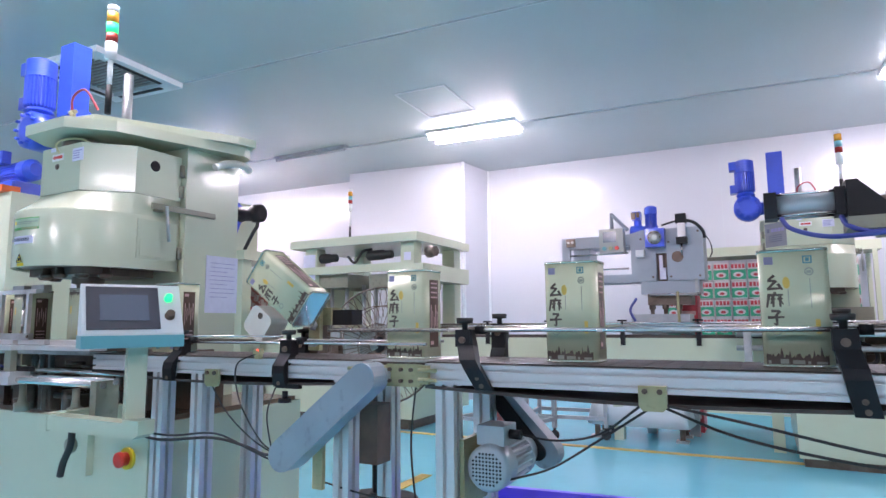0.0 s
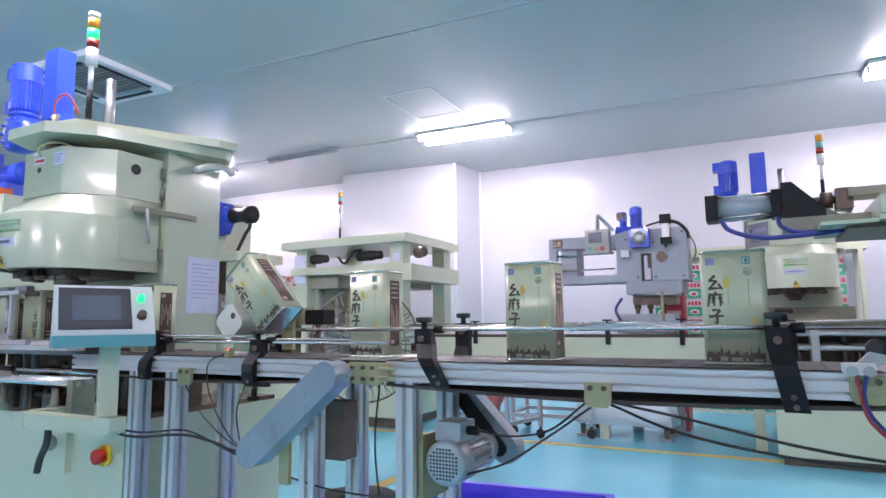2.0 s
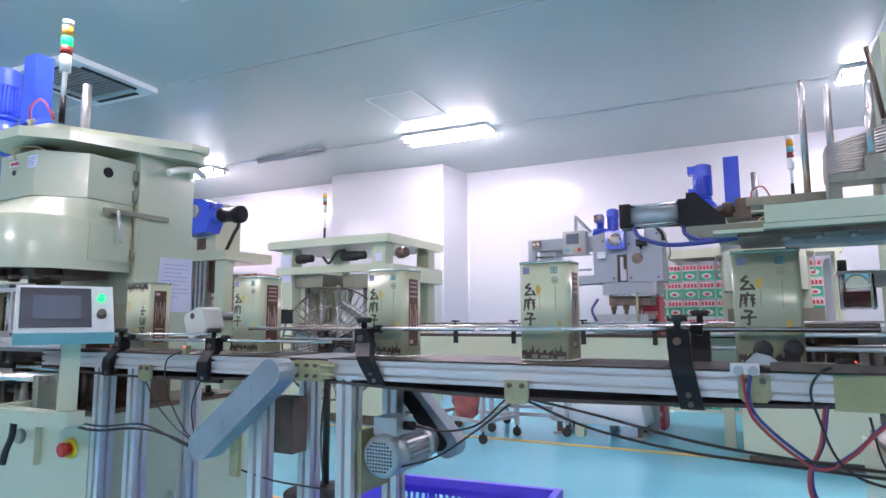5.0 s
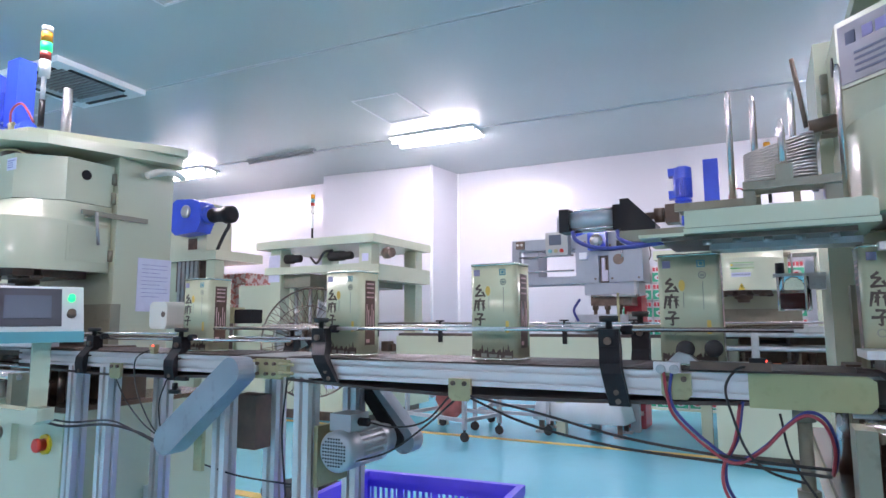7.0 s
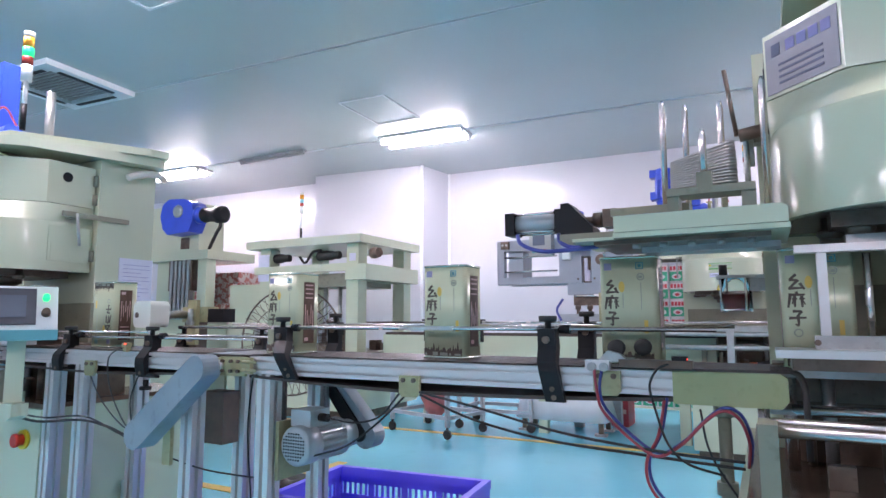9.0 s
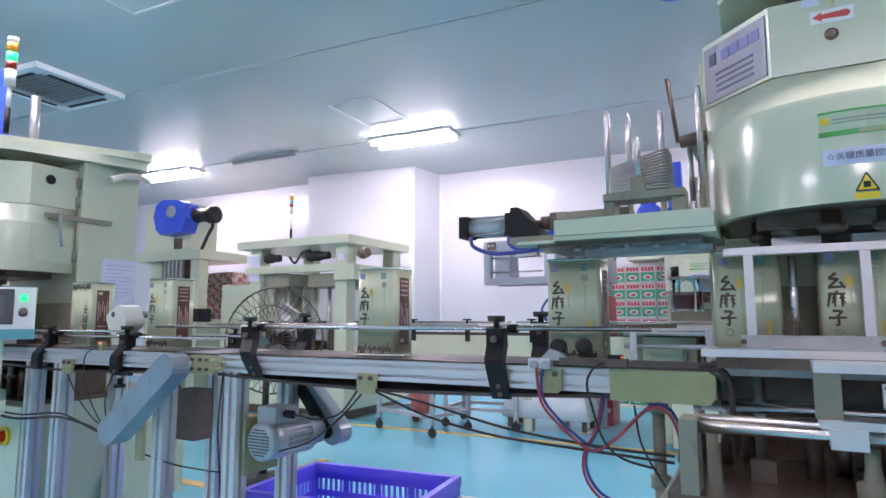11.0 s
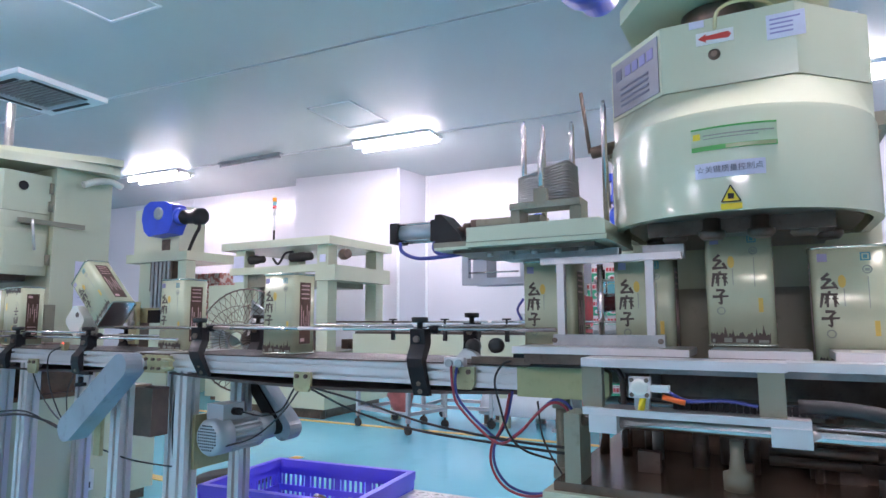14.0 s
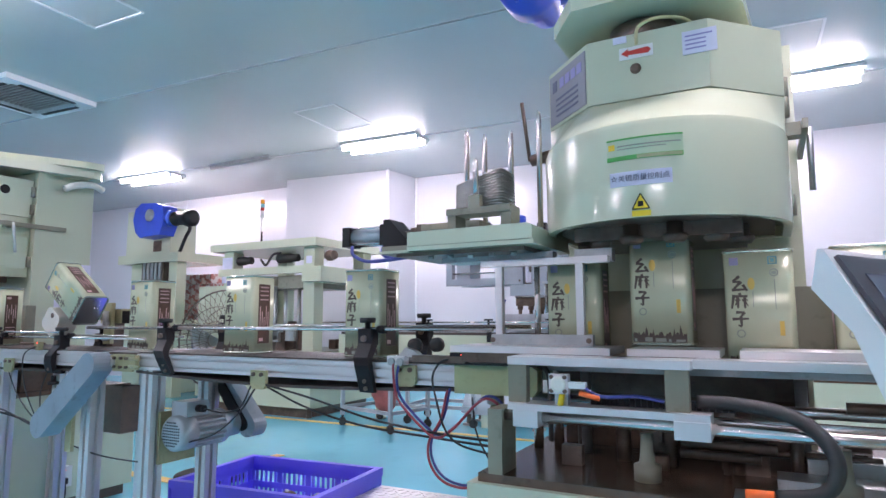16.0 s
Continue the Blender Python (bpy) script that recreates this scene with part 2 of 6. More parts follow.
def part(name, bm, material, parent=None, label="", bevel=0.0, segments=2):
    ob = new(name, mesh_of(name, bm, material, bevel, segments))
    if parent is not None:
        ob.parent = parent
        ob.matrix_parent_inverse = Matrix.Identity(4)
    return tagged(ob, label)


def thing(name, label, category, group="", at=(0, 0, 0)):
    ob = new(name)
    ob.empty_display_size = 0.1
    ob.location = at
    return tagged(ob, label, category, group)


def single(name, bm, material, label, category, group="", kind="", bevel=0.0):
    return tagged(part(name, bm, material, None, label, bevel), "", category, group, kind)


def B(*boxes):
    bm = bmesh.new()
    for b in boxes:
        bx(bm, *b)
    return bm


def C(*cyls, n=16):
    bm = bmesh.new()
    for c in cyls:
        cyl(bm, *c, n=n)
    return bm


def T(pts, r, n=7):
    bm = bmesh.new()
    tube(bm, pts, r, n)
    return bm


def text_mesh(name, words, size, material, parent, m, label=""):
    cu = bpy.data.curves.new(name, "FONT")
    cu.body, cu.size, cu.align_x, cu.align_y, cu.extrude = words, size, "CENTER", "CENTER", 0.0006
    tmp = bpy.data.objects.new(name, cu)
    scene.collection.objects.link(tmp)
    me = bpy.data.meshes.new_from_object(tmp.evaluated_get(bpy.context.evaluated_depsgraph_get()))
    bpy.data.objects.remove(tmp)
    me.materials.clear()
    me.materials.append(material)
    ob = new(name, me)
    ob.parent = parent
    ob.matrix_basis = m
    return tagged(ob, label)


# ---- room ----
X0, X1, Y0, Y1, ZC = -9.6, 6.6, -9.0, 8.72, 3.15
single("floor", B((X0 - 0.2, X1 + 0.2, Y0 - 0.2, Y1 + 0.2, -0.2, 0.0)), FLOOR, "glossy light blue epoxy factory floor", "floor", kind="structure")
yaw = Matrix.Translation((0, 5.72, 0)) @ pose(0, 0, 0, 0, 0, 1.8)
bm = bmesh.new()
bx(bm, -6.5, 6.0, -0.035, 0.035, 0.0, 0.004, yaw)
bx(bm, -1.9, -1.15, 3.42, 3.50, 0.0, 0.004)
bx(bm, -1.2, -1.12, 3.50, 4.35, 0.0, 0.004)
single("floor_marking", bm, LINE, "worn yellow safety line painted on the floor", "floor line", kind="structure")


def wall_panels(name, a, b, z0, z1, side, pitch=3.2):
    """A wall of flat white panels with narrow recessed joints; a, b: ends in plan; side: thickness vector."""
    a, b, side = Vector((*a, 0)), Vector((*b, 0)), Vector((*side, 0))
    n = max(1, round((b - a).length / pitch))
    bm = bmesh.new()
    d = (b - a).normalized()
    q = [a, b, b + side, a + side]
    skin(bm, [[Vector((p.x, p.y, z0)) for p in q], [Vector((p.x, p.y, z1)) for p in q]], smooth=False)
    wall = single(name, bm, SEAM, "white sandwich-panel clean-room wall", "wall", kind="structure")
    face = side.normalized() * 0.006
    for i in range(n):
        p, e = a + (b - a) * (i / n) + d * 0.003, a + (b - a) * ((i + 1) / n) - d * 0.003
        bm = bmesh.new()
        q = [p - face, e - face, e, p]
        skin(bm, [[Vector((v.x, v.y, z0)) for v in q], [Vector((v.x, v.y, z1)) for v in q]], smooth=False)
        part("panel", bm, WALL, wall)
    return wall


wall_panels("wall_north", (-2.50, 8.58), (X1, 8.90), 0, ZC, (0, 0.2))
wall_panels("wall_column_side", (-2.58, 7.93), (-2.50, 8.58), 0, ZC, (-0.12, 0), 1.0)
wall_panels("wall_column", (-4.31, 7.74), (-2.58, 7.93), 0, ZC, (0, 0.12), 1.8)
wall_panels("wall_north_west", (X0, 8.0), (-4.31, 8.14), 0, ZC, (0, 0.2))
wall_panels("wall_west", (X0, Y0), (X0, 8.0), 0, ZC, (-0.2, 0))
wall_panels("wall_east", (X1, Y0), (X1, 8.90), 0, ZC, (0.2, 0))
# unseen wall, set far back to weaken the fill light on machine fronts
wall_panels("wall_south_unseen", (X0, Y0), (X1, Y0), 0, ZC, (0, -0.2))
bm = bmesh.new()
for px, py in ((-2.575, 7.925), (-2.49, 8.575)):
    cyl(bm, (px, py, 0), (px, py, ZC), 0.022, 10)
single("trim", bm, TRIM, "white rounded corner trim of the panel wall", "trim", kind="structure")
bm = bmesh.new()
rot = pose(0, 0, 0, 0, 0, 3.2)
cuts = [-11.5, -9.3, -7.0, -4.6, -2.18, 0.12, 2.42, 4.44, 6.80, 9.4]
for y0, y1 in zip(cuts, cuts[1:]):
    bx(bm, -12, 9, y0 + 0.008, y1 - 0.008, ZC, ZC + 0.1, rot)
bx(bm, -12, 9, -11.5, 9.4, ZC + 0.006, ZC + 0.12, rot)
strips = bmesh.new()
for y0 in cuts[1:-1]:
    bx(strips, -12, 9, y0 - 0.018, y0 - 0.008, ZC - 0.004, ZC + 0.003, rot)
    bx(strips, -12, 9, y0 + 0.008, y0 + 0.018, ZC - 0.004, ZC + 0.003, rot)
single("ceiling_trim", strips, SEAM, "pale joint strip between ceiling panels", "trim", kind="structure")
single("ceiling", bm, CEIL, "grey-green glossy sandwich-panel ceiling", "ceiling", kind="structure")


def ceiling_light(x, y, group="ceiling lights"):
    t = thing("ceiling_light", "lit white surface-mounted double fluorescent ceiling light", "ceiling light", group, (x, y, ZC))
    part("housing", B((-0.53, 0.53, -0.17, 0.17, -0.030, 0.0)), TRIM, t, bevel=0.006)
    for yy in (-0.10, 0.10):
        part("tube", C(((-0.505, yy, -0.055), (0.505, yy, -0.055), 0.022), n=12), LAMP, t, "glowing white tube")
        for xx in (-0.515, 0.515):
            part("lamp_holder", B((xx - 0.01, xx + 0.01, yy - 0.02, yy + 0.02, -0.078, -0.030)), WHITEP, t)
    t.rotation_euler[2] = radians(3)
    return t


def hatch(x, y, w, d):
    t = thing("ceiling_hatch", "square grey ceiling access hatch with thin light frame", "ceiling hatch", "hatches", (x, y, ZC))
    part("frame", B((-w / 2, w / 2, -d / 2, -d / 2 + 0.02, -0.008, 0.004), (-w / 2, w / 2, d / 2 - 0.02, d / 2, -0.012, 0.004),
                    (-w / 2, -w / 2 + 0.02, -d / 2 + 0.02, d / 2 - 0.02, -0.012, 0.004), (w / 2 - 0.02, w / 2, -d / 2 + 0.02, d / 2 - 0.02, -0.008, 0.004)), SEAM, t)
    part("panel", B((-w / 2 + 0.025, w / 2 - 0.025, -d / 2 + 0.025, d / 2 - 0.025, -0.006, 0.004)), CEIL, t)
    t.rotation_euler[2] = radians(2)


for lx in (-5.90, -1.85, 2.45):
    ceiling_light(lx, 6.56 + (lx + 5.9) * 0.04)
# unseen rows: y 2.2 inferred from machine shading, y -3.1 added as front fill
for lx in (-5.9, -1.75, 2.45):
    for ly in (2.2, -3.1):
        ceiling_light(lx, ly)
hatch(-1.82, 5.76, 0.52, 0.74)
hatch(-1.82, 2.95, 0.52, 0.72)
hatch(2.36, 6.17, 0.52, 1.0)
t = thing("fluorescent_tube", "unlit bare fluorescent batten under the ceiling", "ceiling light", "", (-4.03, 6.52, ZC))
part("batten", B((-0.56, 0.56, -0.03, 0.03, -0.03, 0)), LIGHTGREY, t, bevel=0.004)
part("tube", C(((-0.54, 0, -0.05), (0.54, 0, -0.05), 0.018), n=10), LIGHTGREY, t)


def cassette(x, y):
    t = thing("air_conditioner", "white ceiling cassette air conditioner with open louvres", "air conditioner", "", (x, y, ZC))
    part("frame", B((-0.42, 0.42, -0.42, -0.30, -0.05, 0), (-0.42, 0.42, 0.30, 0.42, -0.05, 0), (-0.42, -0.30, -0.30, 0.30, -0.05, 0), (0.30, 0.42, -0.30, 0.30, -0.05, 0)), TRIM, t, bevel=0.012)
    for a in range(4):
        bm = bmesh.new()
        bx(bm, -0.26, 0.26, -0.355, -0.315, -0.056, -0.049, pose(0, 0, 0, 0, 0, 90 * a))
        part("louvre", bm, BLACK, t)
    part("grille", B(*[(-0.29, 0.29, -0.29 + i * 0.045, -0.29 + i * 0.045 + 0.022, -0.03, -0.02) for i in range(13)]), DULLSTEEL, t)
    part("filter", B((-0.30, 0.30, -0.30, 0.30, -0.012, -0.004)), DARKSTEEL, t)
    t.rotation_euler[2] = radians(4)


cassette(-3.97, 3.80)
# ---- tins ----
BELT_Z = 0.890
TW, TD, TH = 0.152, 0.116, 0.290


def rounded(w, d, r, n=5):
    pts = []
    for cx, cy, a in ((w / 2 - r, d / 2 - r, 0), (-w / 2 + r, d / 2 - r, 90), (-w / 2 + r, -d / 2 + r, 180), (w / 2 - r, -d / 2 + r, 270)):
        for i in range(n + 1):
            g = radians(a + 90 * i / n)
            pts.append((cx + r * math.cos(g), cy + r * math.sin(g)))
    return pts


def make_tin():
    """A five-litre oil tin; its origin is the middle of its height."""
    t = thing("oil_tin", "cream-green printed rectangular oil tin with brown side panel", "tin", "tins on the line")
    h = TH / 2
    bm = bmesh.new()
    o = rounded(TW, TD, 0.016)
    skin(bm, [[Vector((x, y, -h + 0.006)) for x, y in o], [Vector((x, y, h - 0.006)) for x, y in o]], smooth=True)
    part("body", bm, TIN, t)
    for z0, z1, nm in ((h - 0.007, h, "top_rim"), (-h, -h + 0.007, "bottom_rim")):
        bm = bmesh.new()
        oo, oi = rounded(TW + 0.004, TD + 0.004, 0.018), rounded(TW - 0.004, TD - 0.004, 0.014)
        skin(bm, [[Vector((x, y, z0)) for x, y in oo], [Vector((x, y, z1)) for x, y in oo], [Vector((x, y, z1)) for x, y in oi], [Vector((x, y, z0)) for x, y in oi]], closed=True)
        part(nm, bm, TINRIM, t)
    bm = bmesh.new()
    prism(bm, rounded(TW - 0.004, TD - 0.004, 0.014), h - 0.008, h - 0.004)
    cyl(bm, (-0.04, 0, h - 0.004), (-0.04, 0, h - 0.001), 0.02, 16)
    part("lid", bm, TINTOP, t, "bare tinplate lid")
    bm = bmesh.new()
    prism(bm, rounded(TW - 0.004, TD - 0.004, 0.014), -h + 0.004, -h + 0.008)
    part("base", bm, TINTOP, t, "bare tinplate base")
    f = -TD / 2 - 0.0006
    g = f + 0.0012

    def flat(bm, x0, x1, z0, z1):
        bx(bm, x0, x1, f, g, z0, z1)

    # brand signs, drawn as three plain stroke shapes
    bm = bmesh.new()
    rng = random.Random(5)
    for cz in (0.062, 0.020, -0.024):
        s = 0.019

        def st(x0, z0, x1, z1, w=0.0074):
            d = Vector((x1 - x0, 0, z1 - z0)) * s
            n = Vector((-d.z, 0, d.x)).normalized() * w / 2
            p = Vector((-0.043 + x0 * s, 0, cz + z0 * s))
            q = [p + n, p + d + n * 0.6, p + d - n * 0.6, p - n]
            skin(bm, [[Vector((v.x, f, v.z)) for v in q], [Vector((v.x, g, v.z)) for v in q]], smooth=False)

        if cz > 0.05:
            st(0.1, 1.0, -0.7, 0.35); st(-0.7, 0.35, 0.3, 0.25); st(0.3, 0.3, -0.8, -0.8); st(-0.8, -0.75, 0.8, -0.7); st(0.45, -0.1, 0.95, -0.9)
        elif cz > 0:
            st(0, 1.05, 0.1, 0.75); st(-0.85, 0.65, 0.95, 0.65); st(-0.65, 0.65, -0.95, -0.95); st(-0.5, 0.15, 0.1, 0.15, 0.0056); st(-0.2, 0.5, -0.2, -0.9)
            st(0.3, 0.15, 0.95, 0.15, 0.0056); st(0.6, 0.5, 0.6, -0.9); st(-0.2, 0.1, -0.5, -0.5, 0.0056); st(0.6, 0.1, 0.95, -0.6, 0.004)
        else:
            st(-0.5, 0.9, 0.5, 0.9); st(0.5, 0.9, 0.05, 0.35); st(0.05, 0.4, 0.1, -0.9); st(0.1, -0.9, -0.3, -0.7, 0.0056); st(-0.95, 0.05, 0.95, 0.1)
    part("brand_print", bm, TININK, t, "three dark brown brush signs")
    # skyline of roofs and still shapes along the foot of the face
    bm = bmesh.new()
    cols = 44
    tops = [-0.116 + 0.004 * math.sin(k * 0.9) + 0.003 * math.sin(k * 2.3) + rng.uniform(-0.0015, 0.0015) for k in range(cols + 1)]
    for k, up in ((5, 0.012), (11, 0.022), (12, 0.013), (17, 0.009), (24, 0.008), (34, 0.017), (39, 0.022), (40, 0.014)):
        tops[k] += up
    step = 0.132 / cols
    lower = [Vector((-0.070 + k * step, f, -0.137)) for k in range(cols + 1)]
    upper = [Vector((-0.070 + k * step, f, tops[k])) for k in range(cols + 1)]
    for k in range(cols):
        q = (lower[k], lower[k + 1], upper[k + 1], upper[k])
        bm.faces.new([bm.verts.new(v) for v in q])
    part("scene_print", bm, TININK, t, "dark skyline picture")
    bm = bmesh.new()
    for x0, x1, z1 in ((-0.066, -0.060, -0.127), (-0.040, -0.022, -0.124), (-0.014, 0.012, -0.126), (0.018, 0.024, -0.128), (0.036, 0.058, -0.129)):
        bx(bm, x0, x1, f - 0.0006, g, -0.135, z1)
    part("scene_light_print", bm, TINGREY, t)
    bm = bmesh.new()
    flat(bm, -0.062, -0.042, 0.108, 0.127)
    part("code_print", bm, TINPURPLE, t)
    bm = bmesh.new()
    for x0, x1, z0, z1 in ((0.022, 0.042, 0.108, 0.111), (0.022, 0.042, 0.124, 0.127), (0.022, 0.025, 0.108, 0.127), (0.039, 0.042, 0.108, 0.127), (0.028, 0.036, 0.113, 0.122)):
        flat(bm, x0, x1, z0, z1)
    part("seal_print", bm, TINTEAL, t)
    bm = bmesh.new()
    for r0, r1, cz, cx in ((0.010, 0.007, 0.088, 0.034), (0.010, 0.007, -0.058, -0.043)):
        a = [Vector((cx + r0 * math.cos(k * math.pi / 9), f, cz + r0 * math.sin(k * math.pi / 9))) for k in range(18)]
        b = [Vector((cx + r1 * math.cos(k * math.pi / 9), f, cz + r1 * math.sin(k * math.pi / 9))) for k in range(18)]
        skin(bm, [a, b], caps=False)
    flat(bm, 0.029, 0.039, 0.084, 0.091)
    flat(bm, 0.0335, 0.0355, 0.0, 0.072)
    flat(bm, -0.014, -0.012, 0.005, 0.045)
    tagged(part("small_print", bm, TINGREY, t), kind="stuff")
    bm = bmesh.new()
    n = 12
    a = [Vector((-0.016 + 0.008 * math.cos(k * 2 * math.pi / n), f, 0.062 + 0.015 * math.sin(k * 2 * math.pi / n))) for k in range(n)]
    skin(bm, [a, [v + Vector((0, 0.001, 0)) for v in a]])
    part("gold_print", bm, TINGOLD, t)
    bm = bmesh.new()
    flat(bm, 0.040, 0.050, -0.062, -0.028)
    part("gold_seal", bm, TINGOLD, t)
    # side faces: brown panel with ornament and columns of print
    for sx in (1, -1):
        xs = sx * (TW / 2 + 0.0005)
        bm = bmesh.new()
        bx(bm, min(xs, xs - sx * 0.001), max(xs, xs - sx * 0.001), -0.030, 0.028, -0.108, 0.112)
        side = part("side_panel", bm, TINBROWN, t, "brown printed side panel")
        bm = bmesh.new()
        xe = xs + sx * 0.0006
        for i in range(5):
            bx(bm, min(xs, xe), max(xs, xe), -0.022 + i * 0.010, -0.019 + i * 0.010, -0.060 + 0.02 * (i % 2), 0.030 - 0.02 * (i % 3))
        for z in (0.052, 0.068, 0.084, 0.098):
            bx(bm, min(xs, xe), max(xs, xe), -0.022, 0.020, z, z + 0.005)
        bx(bm, min(xs, xe), max(xs, xe), -0.024, -0.004, -0.10, -0.088)
        part("side_print", bm, WHITECARTON, side)
    return t


tin = make_tin()
# landing times of the tins at the turn-over unit
LANDINGS = [-5.70, -3.70, -1.74, 0.30, 2.26, 4.26, 6.63, 10.24, 12.27, 14.28, 16.30, 18.30, 20.30, 22.30]
STROKES = [0.05 + 2.035 * i for i in range(-3, 9)]
PITCH, TY = 0.2285, 2.458
HUB = Vector((-0.780, TY, BELT_Z + TH / 2))
ARM = 0.131
TINS = [tin] + [copy_thing(tin, pose(0, 0, 0)) for _ in LANDINGS[1:]]
tagged(tin, "cream-green printed rectangular oil tin with brown side panel")


# ---- conveyors ----
def profile(x0, x1, y0, y1, z0, z1):
    """An extruded aluminium side rail with two slots along its faces."""
    h, s = z1 - z0, 0.013
    zs = [z0, z0 + h * 0.20, z0 + h * 0.20, z0 + h * 0.32, z0 + h * 0.32, z0 + h * 0.68, z0 + h * 0.68, z0 + h * 0.80, z0 + h * 0.80, z1]
    ys = [0, 0, s, s, 0, 0, s, s, 0, 0]
    o = [(y0 + a, z) for a, z in zip(ys, zs)] + [(y1 - a, z) for a, z in zip(ys[::-1], zs[::-1])]
    bm = bmesh.new()
    prism(bm, o, x0, x1, YZ)
    return bm


def post(x, y, z1, w=0.06):
    """An upright slotted aluminium leg."""
    s, h = 0.016, w / 2
    q = [(-h, -h), (-h * 0.25, -h), (-h * 0.25, -h + s), (h * 0.25, -h + s), (h * 0.25, -h), (h, -h)]
    o = []
    for k in range(4):
        c, d = (1, 0, -1, 0)[k], (0, 1, 0, -1)[k]
        o += [(c * a - d * b, d * a + c * b) for a, b in q[:-1]]
    bm = bmesh.new()
    prism(bm, [(x + a, y + b) for a, b in o], 0.012, z1)
    return bm


def clamp(parent, x, y, slant, knob_z=1.02, down=0.815, far=False):
    """A black guide-rail clamp: bent arm, rail block and hand knob."""
    top, z = knob_z - 0.035, down
    m = Matrix.Translation((x, y, 0))

    def lean(p):
        """The arm leans sideways below the rail block."""
        return p + Vector((slant * max(0, top - 0.03 - p.z) / (top - 0.03 - z), 0, 0))

    if far:
        arm = [(0.012, top), (-0.012, top), (-0.014, z + 0.06), (-0.03, z + 0.03), (-0.03, z), (0.012, z)]
    else:
        arm = [(0.012, top), (-0.014, top), (-0.018, top - 0.045), (-0.052, top - 0.085), (-0.054, top - 0.110), (-0.044, z), (-0.028, z), (-0.030, top - 0.110), (-0.028, top - 0.092), (0.012, top - 0.050)]
    bm = bmesh.new()
    skin(bm, [[lean(m @ Vector((-0.026, a, b))) for a, b in arm], [lean(m @ Vector((0.026, a, b))) for a, b in arm]], smooth=False)
    a = part("clamp_arm", bm, BLACK, parent, "black bent clamp arm", bevel=0.003)
    bm = bmesh.new()
    turned(bm, m @ Vector((0, 0, top)), (0, 0, 1), [(0, 0.009), (0.018, 0.009), (0.019, 0.024), (0.033, 0.026), (0.035, 0.022)], 12)
    part("knob", bm, RUBBER, a)
    bm = bmesh.new()
    bx(bm, -0.024, 0.024, -0.018, 0.024, top - 0.05, top, m)
    part("rail_block", bm, BLACK, a, bevel=0.003)
    if not far:
        part("rail_collar", C((m @ Vector((0.030, 0.015, top - 0.002)), m @ Vector((0.058, 0.015, top - 0.002)), 0.0125), n=12), BLACK, a)
    bm = bmesh.new()
    cyl(bm, m @ Vector((0, -0.026, top - 0.03)), m @ Vector((0, -0.016, top - 0.03)), 0.010, 10)
    tagged(part("bolt", bm, DARKSTEEL, a), kind="stuff")
    if not far:
        for k in range(3):
            bm = bmesh.new()
            q = lean(m @ Vector((0, -0.050, z + 0.012 + k * 0.022)))
            cyl(bm, q, q + Vector((0, 0.02, 0)), 0.007, 10)
            tagged(part("bolt", bm, DARKSTEEL, a), kind="stuff")


def conveyor(name, label, x0, x1, legs, y0=2.30, y1=2.62):
    c = thing(name, label, "conveyor", "", (0, 0, 0))
    part("side_rail", profile(x0, x1, y0, y0 + 0.036, 0.825, 0.885), ALU, c)
    part("side_rail", profile(x0, x1, y1 - 0.036, y1, 0.825, 0.885), ALU, c)
    belt = part("belt", B((x0, x1, y0 + 0.012, y1 - 0.012, 0.886, 0.8885)), BELT, c, "dark brown flat-top chain")
    slat = mesh_of("slat", B((0, 0.042, y0 + 0.004, y1 - 0.004, 0.8885, BELT_Z)), BELT)
    for k in range(int((x1 - x0) / 0.045)):
        q = new("slat", slat)
        q.parent, q.location = belt, (x0 + k * 0.045, 0, 0)
    n = 12
    bm = bmesh.new()
    rows = []
    for k in range(n + 1):
        za = 0.812 - 0.02 * math.sin(math.pi * k / n)
        rows.append([Vector((x0 + (x1 - x0) * k / n, y, za + d)) for y, d in ((y0, 0), (y1, 0), (y1, 0.009), (y0, 0.009))])
    skin(bm, rows, smooth=False)
    part("return_belt", bm, BELT, c)
    for lx, ly in legs:
        leg = part("leg", post(lx, ly, 0.825), ALU, c)
        bm = bmesh.new()
        turned(bm, (lx, ly, 0), (0, 0, 1), [(0, 0.03), (0.012, 0.028), (0.02, 0.01), (0.03, 0.008)], 14)
        part("foot", bm, RUBBER, leg)
    return c


left = conveyor("conveyor", "aluminium flat-top chain conveyor between machine and turn-over unit", -1.62, -0.245, [(-1.215, 2.335), (-1.0, 2.335), (-0.333, 2.335), (-0.333, 2.59), (-1.0, 2.59)])
right = conveyor("conveyor", "aluminium flat-top chain conveyor feeding the second seaming machine", -0.02, 1.37, [(0.042, 2.335), (0.042, 2.60)])

# joint plate between the two conveyors
bm = bmesh.new()
bx(bm, -0.150, -0.03, 2.288, 2.300, 0.815, 0.882)
cyl(bm, (-0.185, 2.294, 0.848), (-0.150, 2.294, 0.848), 0.030, 16)
jp = part("joint_plate", bm, KHAKI, right, "cream-brown bearing plate", bevel=0.003)
bm = bmesh.new()
for px, pz in ((-0.135, 0.866), (-0.135, 0.832), (-0.06, 0.866), (-0.06, 0.832), (-0.095, 0.866), (-0.095, 0.832)):
    cyl(bm, (px, 2.278, pz), (px, 2.290, pz), 0.006, 8)
tagged(part("bolt", bm, DARKSTEEL, jp), kind="stuff")
bm = bmesh.new()
turned(bm, (-0.155, 2.272, 0.848), (0, 1, 0), [(0, 0.018), (0.006, 0.022), (0.02, 0.022)], 16)
part("bearing", bm, DULLSTEEL, jp)
bm = bmesh.new()
